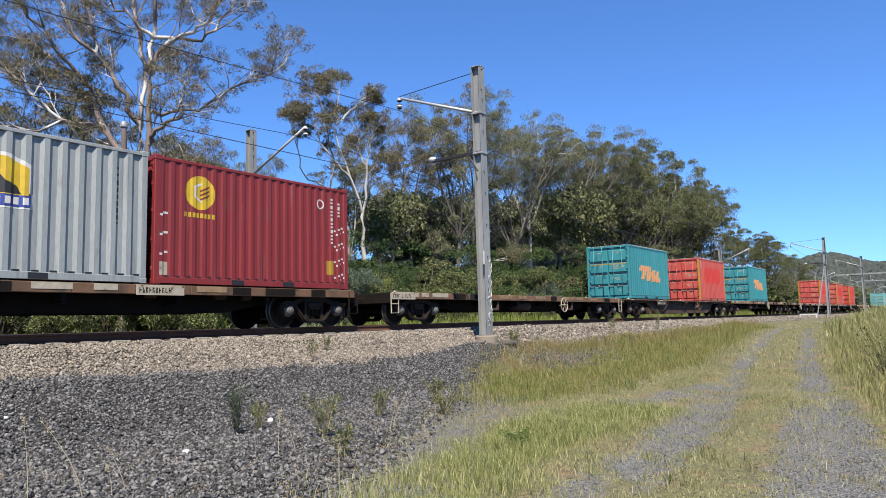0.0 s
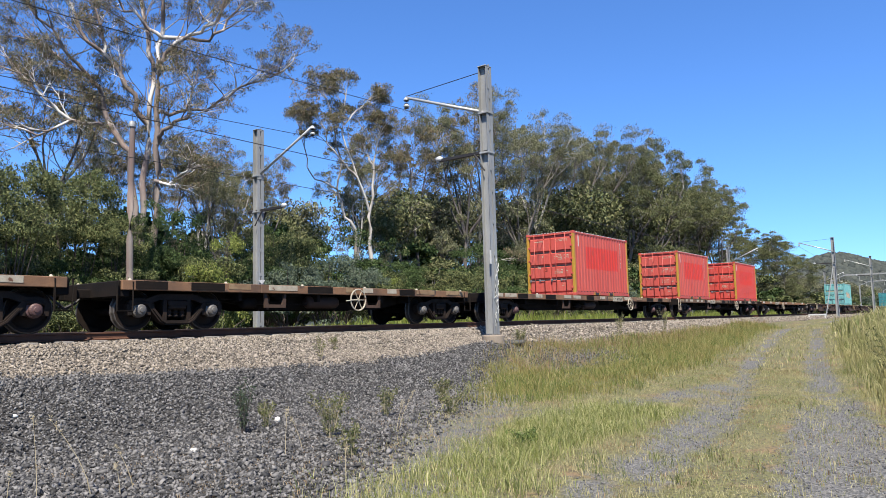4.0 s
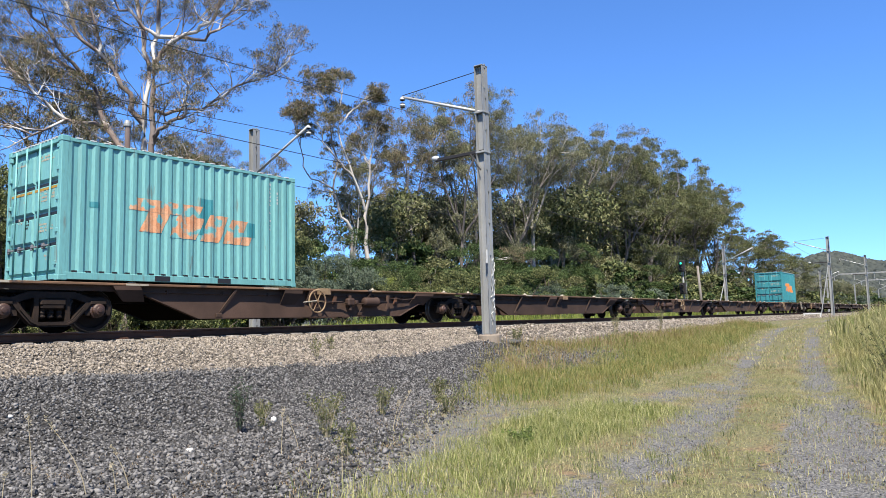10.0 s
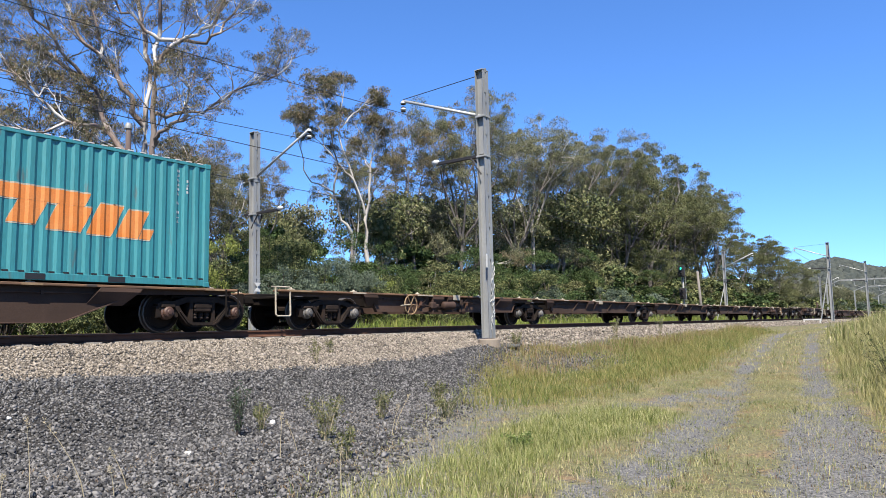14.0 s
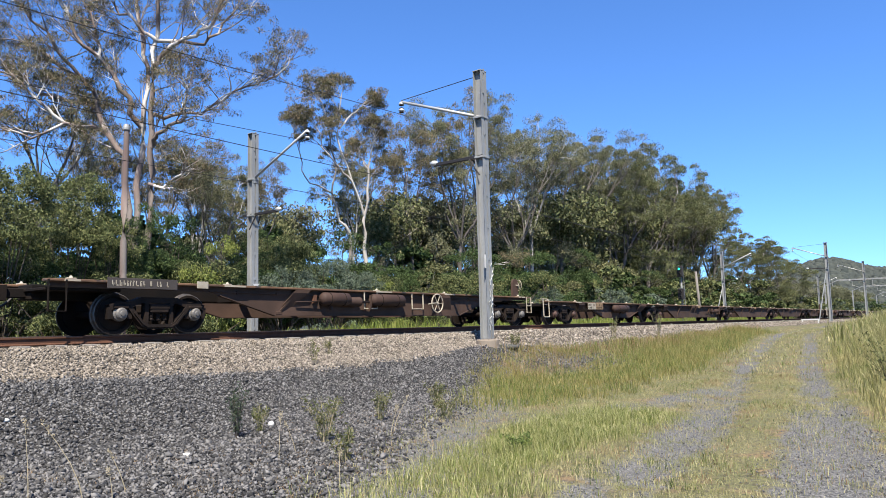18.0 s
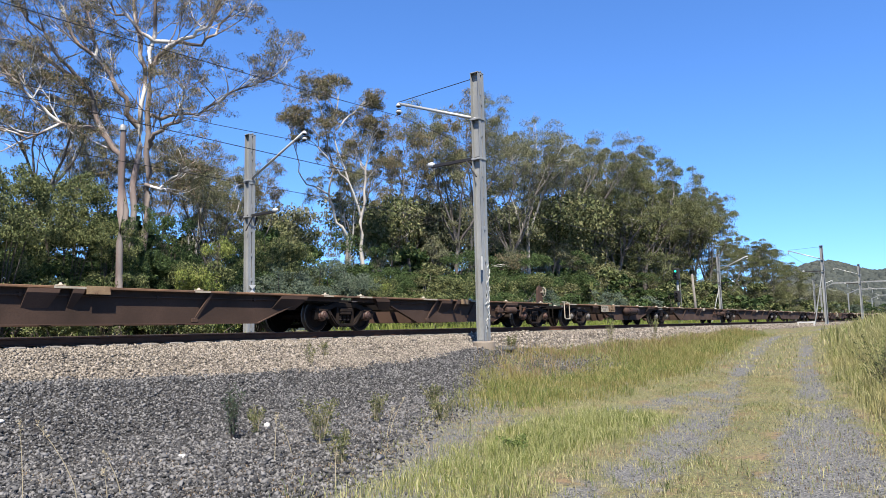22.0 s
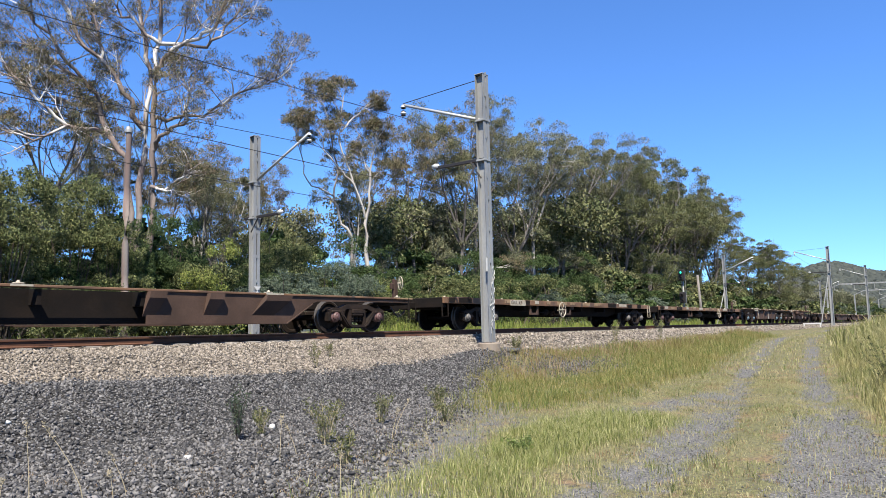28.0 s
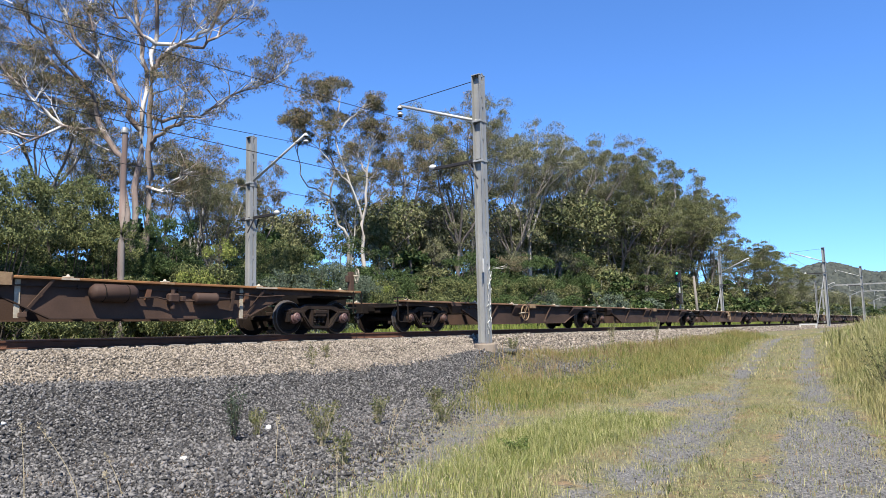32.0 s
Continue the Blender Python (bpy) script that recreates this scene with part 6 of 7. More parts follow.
def big_gum():
    """The many-stemmed gum behind the line; limbs spread across the view."""
    w = Wood(5)
    P = across
    limbs_along(w, [([P(0.1, -0.4), P(-0.05, 5), P(-0.3, 9.1), P(-1.1, 10.1), P(-2.1, 12.4, 0.5), P(-3.95, 13.8, 0.8), P(-5.8, 15.1, 1)], 0.20, 0.08),
                    ([P(0.3, -0.4), P(0.3, 4), P(0.26, 7.7), P(0.41, 10.4, 0.3), P(0.5, 13.5, 0.5), P(-0.15, 15.7, 1), P(-0.6, 18, 1)], 0.185, 0.08),
                    ([P(0.6, -0.4), P(0.9, 3.5), P(1.06, 7.1, -0.3), P(1.12, 10, -0.4), P(1.2, 12.9, -0.6), P(1.35, 15.7, -0.5), P(1.6, 18.5, -0.6)], 0.20, 0.08),
                    ([P(-2.5, 12.8, 0.6), P(-3.0, 13.5, 0.2), P(-3.7, 14.6, -0.3), P(-4.9, 16.2, -0.8)], 0.11, 0.05),
                    ([P(0.35, 10.5, 0.3), P(0.05, 11.4, -0.2), P(-0.5, 12.5, -0.6), P(-1.1, 13.4, -0.8), P(-1.95, 14.1, -1), P(-2.7, 15.9, -1.2)], 0.15, 0.07),
                    ([P(-1.1, 13.4, -0.8), P(-1.5, 14.3, -0.4), P(-2.0, 16.0, -0.2)], 0.08, 0.05),
                    ([P(1.3, 12.7, -0.6), P(1.6, 13.2, -0.9), P(2.2, 13.8, -1.2), P(3.5, 14.2, -1.4), P(4.3, 14.7, -1.6), P(4.9, 16.0, -1.8)], 0.14, 0.05),
                    ([P(1.3, 14.4, -0.5), P(0.6, 15.0, -0.9), P(-0.4, 15.9, -1.2)], 0.10, 0.05), ([P(1.35, 14.4, -0.5), P(2.8, 14.5, 0.2), P(3.9, 15.1, 0.5), P(4.6, 16.4, 0.8)], 0.10, 0.05),
                    ([P(1.1, 9.3, -0.4), P(1.5, 9.7, -0.8), P(2.2, 10.1, -1.2), P(3.06, 10.4, -1.4), P(3.2, 11.6, -1.6)], 0.12, 0.05),
                    ([P(1.15, 10.8, -0.4), P(1.8, 11.0, 0.2), P(3.06, 11.15, 0.6), P(4.4, 12.2, 0.8), P(5.6, 12.7, 1.0), P(6.4, 13.0, 1.0)], 0.10, 0.03),
                    ([P(-1.2, 10.2), P(-1.6, 10.35, -0.5), P(-2.65, 10.4, -1), P(-3.7, 11.4, -1.5), P(-4.6, 12.4, -1.8)], 0.11, 0.05), ([P(-2.6, 10.4, -1), P(-3.9, 9.6, -1.4), P(-5.4, 10.2, -1.8)], 0.07, 0.03),
                    ([P(1.0, 7.6, -0.3), P(1.9, 7.3, -0.9), P(2.9, 7.8, -1.3)], 0.09, 0.04), ([P(-1.8, 11.8, 0.4), P(-3.4, 12.0, 1.0), P(-5.2, 12.6, 1.4), P(-6.6, 13.8, 1.8)], 0.11, 0.05)], 0.42, 1.25, 1, 2)
    return w


def pale_gum():
    """Two white-barked stems with angular forks and umbrella-like clumps at the top."""
    w = Wood(19)
    P = across
    limbs_along(w, [([P(0.85, -0.4), P(0.85, 5.3), P(0.72, 8.2), P(1.05, 9.7), P(1.1, 12.2, 0.3), P(1.5, 14.2, 0.6)], 0.19, 0.05),
                    ([P(0.75, 8.6), P(0.0, 11.0, -0.5), P(-0.7, 11.8, -0.8), P(-2.05, 13.4, -1), P(-2.3, 14.6, -1.2)], 0.09, 0.04),
                    ([P(-0.5, -0.4, 1.5), P(-0.5, 5.3, 1.5), P(-0.4, 7.4, 1.4), P(-1.3, 8.9, 1.0), P(-1.65, 10.5, 0.8), P(-1.3, 12.2, 0.6), P(-1.65, 14.3, 0.3), P(-2.2, 17.0)], 0.15, 0.04),
                    ([P(-1.65, 10.4, 0.8), P(-3.2, 11.1, 0.4), P(-3.7, 12.6, 0.2), P(-4.1, 14.2)], 0.07, 0.03), ([P(0.0, 11.0, -0.5), P(-1.1, 14.4, -0.3), P(-0.8, 17.2, 0.0)], 0.075, 0.035), ([P(-0.95, 14.9, -0.3), P(0.0, 16.2, 0.3), P(0.6, 16.7, 0.5)], 0.07, 0.04),
                    ([P(1.1, 12.0, 0.3), P(0.4, 13.0, 0.8), P(0.5, 14.6, 1.0)], 0.07, 0.04)], 0.72, 1.0, 1, 2)
    return w


def base_at(x, y):
    return float(ground_z(x, y)) - 0.05


make_tree("gum_tree", pose(17.5, 31, base_at(17.5, 31)), big_gum(), M_BARK_BIG, L_GUM_RUST, 26, 0.25, (0.12, 0.029), 3, "tall spreading gum tree with forked reddish-grey trunks and thin foliage", "tree", "gum trees behind the railway")

GROUP = "gum trees behind the railway"
make_tree("gum_tree", pose(36.6, 35, base_at(36.6, 35)), pale_gum(), M_BARK_PALE, L_GUM_RUST, 40, 0.40, (0.17, 0.045), 7, "tall pale-barked gum tree with angular forks and tufted crown", "tree", GROUP, 0.4, 2, True)
LABELS = {"pale": "slender pale-trunked gum tree with wispy olive crown", "grey": "tall grey-green gum tree with an open crown", "dense": "broad dark green gum tree with a dense crown"}
kinds = [make_tree("gum_tree", pose(0, 0, -60), gum_wood(11, 10, 0.16, 0.45, 4, 0.05, 3, 0.55), M_BARK_PALE, L_GUM, 58, 0.34, (0.10, 0.028), 11, LABELS["pale"], "tree", GROUP, 0.5, 2, True),
         make_tree("gum_tree", pose(0, 0, -60), gum_wood(12, 10, 0.15, 0.38, 5, 0.08, 3, 0.6, 3), M_BARK, L_GUM, 110, 0.44, (0.095, 0.030), 12, LABELS["grey"], "tree", GROUP, 0.4, 3, True),
         make_tree("gum_tree", pose(0, 0, -60), gum_wood(13, 10, 0.16, 0.30, 6, 0.05, 3, 0.62, 4), M_BARK, L_GREEN, 115, 0.46, (0.10, 0.034), 13, LABELS["dense"], "tree", GROUP, 0.4, 3, True),
         make_tree("gum_tree", pose(0, 0, -60), gum_wood(14, 10, 0.13, 0.50, 4, 0.12, 3, 0.5, 2), M_BARK, L_GUM_RUST, 62, 0.34, (0.10, 0.028), 14, LABELS["grey"], "tree", GROUP, 0.5, 2, True),
         make_tree("gum_tree", pose(0, 0, -60), gum_wood(15, 10, 0.15, 0.26, 6, 0.10, 3, 0.65, 5), M_BARK_PALE, L_GREEN, 115, 0.46, (0.10, 0.034), 15, LABELS["dense"], "tree", GROUP, 0.4, 3, True)]


# the same kinds with fewer, larger leaves for the rows behind and far along the line
thin = [make_tree("gum_tree", pose(0, 0, -60), gum_wood(21, 10, 0.15, 0.35, 5, 0.08, 2, 0.6, 3), M_BARK, L_GUM, 50, 0.75, (0.24, 0.10), 21, "tall grey-green gum tree in the back row", "tree", GROUP),
        make_tree("gum_tree", pose(0, 0, -60), gum_wood(22, 10, 0.15, 0.24, 6, 0.10, 2, 0.65, 5), M_BARK_PALE, L_GREEN, 54, 0.8, (0.24, 0.11), 22, "broad dark green gum tree in the back row", "tree", GROUP)]


def plant(kind, x, y, H, wide=1.0, turn=0.0, far=False):
    k = H / 10.0
    return copy_thing((thin if far else kinds)[kind], pose(x, y, base_at(x, y), 0, 0, turn) @ Matrix.Diagonal((k * wide, k * wide, k, 1)))


# kind, x, y, height, breadth
FRONT = [(3, 15.2, 37, 14.5, 0.9), (3, 22.6, 35, 11.5, 0.7), (1, 25.5, 36, 11.0, 0.8), (0, 40.4, 38.5, 14.0, 0.6), (3, 47.5, 38, 18.5, 0.75), (1, 52.0, 37, 20.5, 0.75), (3, 57.5, 39, 22.0, 0.7),
         (1, 62.5, 37, 20.0, 0.85), (0, 67.5, 38, 22.5, 0.75), (1, 73.5, 37, 22.5, 0.85)]
RIGHT_ROW = [(1, 83, 38, 23.5, 0.85), (2, 90, 37, 22.5, 0.9), (2, 97, 36, 24.0, 0.95), (2, 106, 36, 24.0, 0.95), (1, 115, 35, 21.5, 0.9), (2, 119.5, 33.5, 21.5, 0.75), (2, 127, 32, 13.5, 0.9), (2, 135, 31, 15.0, 1.3), (2, 141, 30, 14.0, 1.3), (2, 150, 29, 11.5, 1.3)]
rng = random.Random(77)
for k, x, y, H, b in FRONT + RIGHT_ROW:
    plant(k, x, y, H, b, rng.uniform(0, 360))
for i, (k, x, y, H, b) in enumerate([(0, 10.5, 40, 12.0, 0.6), (3, 13.4, 42, 13.0, 0.7), (0, 19.4, 40, 14.0, 0.6), (3, 21.5, 42, 12.5, 0.8), (3, 25, 43, 12.5, 0.8), (0, 29, 42, 13.0, 0.65), (3, 33, 44, 13.0, 0.8), (0, 27, 40, 11.0, 0.7), (3, 30.5, 39, 11.5, 0.8), (3, 43, 42, 17, 0.8)]):
    plant(k, x, y, H, b, 77 * i)
# a second and third row close the gaps between the stems
for x in range(6, 150, 9):
    plant(rng.choice((0, 1)), x + rng.uniform(-3, 3), rng.uniform(44, 50), (9 + x * 0.085) * rng.uniform(0.75, 0.95), 1.2, rng.uniform(0, 360), True)
for x in range(45, 124, 5):
    plant(rng.choice((0, 1, 1)), x + rng.uniform(-2, 2), rng.uniform(40.5, 43.5), (9.5 + x * 0.11) * rng.uniform(0.8, 1.0), 1.15, rng.uniform(0, 360), True)
for x in range(160, 330, 17):
    plant(rng.choice((0, 1)), x + rng.uniform(-4, 4), rng.uniform(27, 33), rng.uniform(7.5, 10), 1.5, rng.uniform(0, 360), True)
for o in kinds + thin:
    for p in (*o.children_recursive, o):
        bpy.data.objects.remove(p)


def bush_wood(seed, H, R, clumps):
    """A shrub: stems from the ground and clumps filling an uneven dome."""
    w = Wood(seed)
    r = w.r
    lobes = max(7, clumps // 15)
    for _ in range(lobes):
        a, e = r.uniform(0, 6.283), math.asin(r.uniform(0.0, 1.0))
        k = r.uniform(0.5, 0.98)
        c = Vector((math.cos(a) * math.cos(e) * R * k, math.sin(a) * math.cos(e) * R * k, 0.1 * H + math.sin(e) * H * 0.85 * k))
        w.limb([Vector((r.gauss(0, 0.15), r.gauss(0, 0.15), -0.1)), c * 0.5 + Vector((0, 0, 0.2)), c], 0.05, 0.014, 4)
        size = r.uniform(0.30, 0.56) * (R + H * 0.2) * 0.62
        for _ in range(round(clumps * 0.85 / lobes)):
            v = Vector((r.gauss(0, 1), r.gauss(0, 1), abs(r.gauss(0.3, 0.8)))).normalized() * size * r.uniform(0.82, 1.0)
            w.tips.append(c + Vector((v.x, v.y, v.z * 0.75)))
    for _ in range(clumps // 11):
        a, e = r.uniform(0, 6.283), math.asin(r.uniform(0.0, 1.0))
        k = r.uniform(0.55, 1.0) * (0.82 + 0.25 * math.sin(a * 3 + seed) * math.cos(e * 4 + seed))
        p = Vector((math.cos(a) * math.cos(e) * R * k, math.sin(a) * math.cos(e) * R * k, 0.12 * H + math.sin(e) * H * 0.88 * k))
        w.tips.append(p)
        if r.random() < 0.35:
            w.limb([Vector((r.gauss(0, 0.15), r.gauss(0, 0.15), -0.1)), p * 0.5 + Vector((0, 0, 0.2)), p], 0.05, 0.012, 4)
    return w


def bush_kind(seed, leaf, label, clumps=140, per=130, size=(0.088, 0.044)):
    return make_tree("bush", pose(0, 0, -60), bush_wood(seed, 4.0, 2.1, clumps), M_BARK_DARK, leaf, per, 0.30, size, seed, label, "bush", "bushes beside the railway", 0.2)


bushes = [bush_kind(31, L_BUSH, "leafy green shrub beside the tracks"), bush_kind(32, L_BUSH_DARK, "dense dark green shrub behind the tracks"), bush_kind(33, L_BUSH_LIME, "bright yellow-green shrub behind the tracks", 110),
          bush_kind(34, L_GREY, "dusty grey-green wattle shrub"), bush_kind(35, L_BUSH, "tall leafy green shrub beside the tracks", 150)]


far_bushes = [bush_kind(41, L_BUSH, "leafy green shrub farther along the line", 90, 32, (0.26, 0.14)), bush_kind(42, L_BUSH_DARK, "dense dark green shrub in the back row", 90, 32, (0.26, 0.14)),
              bush_kind(43, L_GREY, "dusty grey-green shrub farther along the line", 80, 32, (0.26, 0.13))]


tall_bushes = [make_tree("tall_bush", pose(0, 0, -60), bush_wood(51 + k, 8.0, 2.7, 300), M_BARK_DARK, leaf, 130, 0.34, (0.10, 0.050), 51 + k, "tall dense green shrub behind the tracks", "bush", "bushes beside the railway", 0.2) for k, leaf in enumerate((L_BUSH, L_BUSH_DARK, L_BUSH))]
olive = make_tree("tall_bush", pose(0, 0, -60), bush_wood(61, 8.0, 2.9, 170), M_BARK_PALE, L_OLIVE, 72, 0.42, (0.16, 0.07), 61, "tall olive-green wattle in front of the gum trees", "bush", "bushes beside the railway", 0.3)
tall_bushes.append(olive)


def tall(kind, x, y, H, wide=1.0):
    k = H / 8.0
    copy_thing(tall_bushes[kind], pose(x, y, base_at(x, y), 0, 0, rng.uniform(0, 360)) @ Matrix.Diagonal((wide, wide, k, 1)))


def shrub(kind, x, y, H, wide=1.0, far=False):
    k = H / 4.0
    copy_thing((far_bushes if far else bushes)[kind], pose(x, y, base_at(x, y), 0, 0, rng.uniform(0, 360)) @ Matrix.Diagonal((k ** 0.6 * wide, k ** 0.6 * wide, k, 1)))


NEAR = [(0, 12.2, 26.2, 3.6, 0.9), (0, 16.8, 27.4, 5.4, 0.8), (2, 19.3, 26.8, 4.8, 0.7), (0, 18.0, 28, 5.4, 0.9), (1, 18.9, 29.5, 6.2, 0.8),
        (4, 27.8, 32, 7.2, 0.8), (3, 24.0, 28, 4.2, 1.0), (3, 27.0, 28.5, 4.6, 1.0), (3, 29.8, 30, 5.4, 1.0), (0, 31.8, 29.6, 4.6, 0.9)]
ROW = [(0, 35.5, 31, 5.6, 1.0), (2, 33.0, 29, 3.4, 1.0), (0, 37.5, 28.5, 3.8, 1.1), (4, 42, 30, 5.2, 1.1), (1, 47, 31, 6.5, 1.2), (0, 50.5, 30, 6.8, 1.0), (3, 54, 28, 3.9, 1.2), (1, 58, 31, 7.0, 1.2), (3, 63, 28, 4.2, 1.2), (0, 69, 30, 6.0, 1.2),
       (1, 76, 29.5, 6.2, 1.3), (2, 81, 28.5, 4.2, 1.2), (0, 87, 28.5, 5.2, 1.3), (1, 95, 30, 6.5, 1.4), (0, 104, 29, 6.0, 1.4), (1, 113, 28.5, 7.5, 1.4), (0, 122, 28, 6.5, 1.4)]
for k, x, y, H, b in [(0, 8.3, 28.5, 8.4, 1.0), (2, 10.6, 27.2, 7.8, 0.85), (1, 11.8, 30.5, 8.0, 1.0), (2, 13.6, 28.6, 8.2, 0.8), (1, 15.8, 29.2, 6.6, 0.9), (0, 14.6, 27.6, 5.8, 0.7), (1, 16.5, 28.7, 7.2, 0.6), (1, 18.2, 29.4, 6.6, 0.55), (1, 25.6, 31.5, 6.4, 0.8), (1, 27.6, 33.5, 7.6, 0.75), (3, 22.0, 37, 7.0, 0.7), (3, 28.5, 38, 9.0, 0.9), (3, 31.5, 37, 8.0, 0.9), (1, 34.3, 34, 8.1, 1.2), (2, 29.0, 36.5, 7.4, 0.9), (1, 41.5, 36, 8.2, 1.0), (1, 53, 36, 9.0, 1.2)]:
    tall(k, x, y, H, b)
for x, y, H, b in ((46, 36, 9.5, 1.2), (54.5, 34.5, 8.5, 1.2), (50, 35.5, 11, 1.1), (57.5, 36.5, 12, 1.2), (61, 35, 13, 1.3), (66, 33.5, 9, 1.2), (71.5, 35, 14.5, 1.3), (78, 34.5, 14, 1.3), (84, 34.5, 13.5, 1.4), (91, 33.5, 12, 1.4), (99, 33, 13, 1.5), (108, 33, 13, 1.5), (117, 32, 12.5, 1.5), (125, 31.5, 12, 1.4), (134, 30, 9.5, 1.6), (143, 29, 9, 1.6), (152, 28.5, 7.5, 1.6)):
    tall(1 if 46 < x < 126 and x % 3 else 3, x, y, H * (0.68 if x < 126 else 1), b)
for k, x, y, H, b in NEAR + ROW[:9]:
    shrub(k, x, y, H, b)
for k, x, y, H, b in ROW[9:]:
    shrub(min(k, 2) if k != 4 else 0, x, y, H, b, True)
for x in range(6, 160, 4):
    shrub(rng.choice((0, 1, 1)), x + rng.uniform(-2, 2), rng.uniform(38, 42), rng.uniform(5.0, 7.5) + x * 0.02, 1.5, True)
for x in range(130, 330, 10):
    shrub(rng.choice((0, 1, 2)), x + rng.uniform(-3, 3), rng.uniform(24.5, 29), rng.uniform(4.0, 6.5), 1.7, True)
for o in bushes + far_bushes + tall_bushes:
    for p in (*o.children_recursive, o):
        bpy.data.objects.remove(p)


def hills():
    """Wooded hills at the end of the view, their canopy in clumps."""
    g = np.random.default_rng(9)
    xs, ys = np.linspace(560, 1700, 46), np.linspace(-700, 900, 65)
    X, Y = np.meshgrid(xs, ys, indexing="ij")

    def height(x, y):
        k = np.clip((x - 560) / 300, 0, 1)
        ridge = 44 + 13 * np.exp(-((y - 108) / 38) ** 2) + 6 * np.exp(-((y - 20) / 30) ** 2) - 22 * np.clip((y - 135) / 110, 0, 1) + 4 * np.sin(y * 0.06)
        return -8 + k * k * (3 - 2 * k) * (ridge + 6)
    v = np.stack([X, Y, height(X, Y)], -1).reshape(-1, 3)
    n = len(ys)
    i, j = np.meshgrid(np.arange(len(xs) - 1), np.arange(n - 1), indexing="ij")
    a = (i * n + j).ravel()
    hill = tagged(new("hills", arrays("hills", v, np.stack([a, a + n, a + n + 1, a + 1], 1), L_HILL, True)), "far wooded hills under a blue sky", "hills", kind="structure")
    m = 14000
    x, y = g.uniform(600, 1000, m), g.uniform(-150, 330, m)
    r = g.uniform(1.6, 4.2, m)
    k = np.arange(6) * math.pi / 3
    a = k[None] + g.uniform(0, 6.283, m)[:, None]
    rad = r[:, None] * g.uniform(0.75, 1.2, (m, 6))
    z = height(x, y)
    rim = np.stack([x[:, None] + np.cos(a) * rad, y[:, None] + np.sin(a) * rad, np.repeat(z[:, None] - 0.8, 6, 1)], -1)
    mid = np.stack([x[:, None] + np.cos(a) * rad * 0.7, y[:, None] + np.sin(a) * rad * 0.7, np.repeat((z + r * 0.55)[:, None], 6, 1)], -1)
    top = np.stack([x, y, z + r * g.uniform(0.7, 0.95, m)], -1)[:, None]
    v = np.concatenate([rim, mid, top], 1).reshape(-1, 3)
    tri = [(i, (i + 1) % 6, 6 + (i + 1) % 6) for i in range(6)] + [(i, 6 + (i + 1) % 6, 6 + i) for i in range(6)] + [(6 + i, 6 + (i + 1) % 6, 12) for i in range(6)]
    f = (np.arange(m)[:, None, None] * 13 + np.array(tri)[None]).reshape(-1, 3)
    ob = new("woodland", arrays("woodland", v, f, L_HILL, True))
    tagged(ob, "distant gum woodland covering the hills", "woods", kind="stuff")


# grey-green canopy; the haze of distance is mixed into its base colours
L_HILL = island_mat("haze_tinted_distant_canopy", (0.040, 0.047, 0.044), (0.052, 0.059, 0.054), (0.066, 0.073, 0.063), 0.95, 0.0, 0.05)
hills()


M_POLE = mat("weathered_pole_timber", (0.175, 0.152, 0.138), 0.95, 0, (0.11, 0.055, 0.045), 1.2, 30, 0.4, 0.9, stretch=(3, 3, 0.25))
# a bare wooden pole behind the line
pole = thing("wooden_pole", pose(14.45, 26, base_at(14.45, 26)), "weathered grey wooden pole with peeling reddish streaks", "pole")
w = Wood(8)
w.limb([Vector((0.02 * math.sin(k), 0, k * 1.14 - 0.3)) for k in range(9)], 0.15, 0.105, 12)
part("shaft", w.sh, M_POLE, pole, smooth=True)
part("cap", Shape().lathe([(0.0, 8.95), (0.09, 8.93), (0.13, 8.8), (0.135, 8.7)], "z", 12), M_MAST, pole, "metal pole cap")

# ---- ballast stones, grass and weeds
def stones(name, label, n, box, test, size, material, seed, sink=0.25):
    """Angular three-sided chips strewn over an area, partly sunk in it."""
    g = np.random.default_rng(seed)
    x, y = g.uniform(box[0], box[1], n), g.uniform(box[2], box[3], n)
    keep = g.uniform(0, 1, n) < test(x, y)
    x, y = x[keep], y[keep]
    n = len(x)
    s = size * g.lognormal(0, 0.3, n) * 0.5
    a = g.uniform(0, 6.283, n)[:, None] + np.array([0, 2.1, 4.2])[None] + g.normal(0, 0.3, (n, 3))
    r = g.uniform(0.75, 1.25, (n, 3))
    v = np.zeros((n, 5, 3))
    v[:, :3, 0], v[:, :3, 1], v[:, :3, 2] = np.cos(a) * r, np.sin(a) * r, g.normal(0, 0.2, (n, 3))
    v[:, 3, 2], v[:, 4, 2] = g.uniform(0.4, 0.85, n), -g.uniform(0.4, 0.85, n)
    v[:, 3:, :2] = g.normal(0, 0.3, (n, 2, 2))
    v *= s[:, None, None]
    for i, j, spread in ((0, 2, 1.0), (1, 2, 1.0), (0, 1, 3.1)):
        t = g.uniform(-spread, spread, n)
        c, d = np.cos(t)[:, None], np.sin(t)[:, None]
        vi, vj = v[:, :, i] * c - v[:, :, j] * d, v[:, :, i] * d + v[:, :, j] * c
        v[:, :, i], v[:, :, j] = vi, vj
    z = ground_z(x, y) + s * g.uniform(-sink, 0.6, n)
    v += np.stack([x, y, z], 1)[:, None, :]
    q = np.array([(0, 1, 3), (1, 2, 3), (2, 0, 3), (1, 0, 4), (2, 1, 4), (0, 2, 4)])
    f = (np.arange(n)[:, None, None] * 5 + q[None]).reshape(-1, 3)
    return tagged(new(name, arrays(name, v.reshape(-1, 3), f, material)), label, "ballast", kind="stuff")


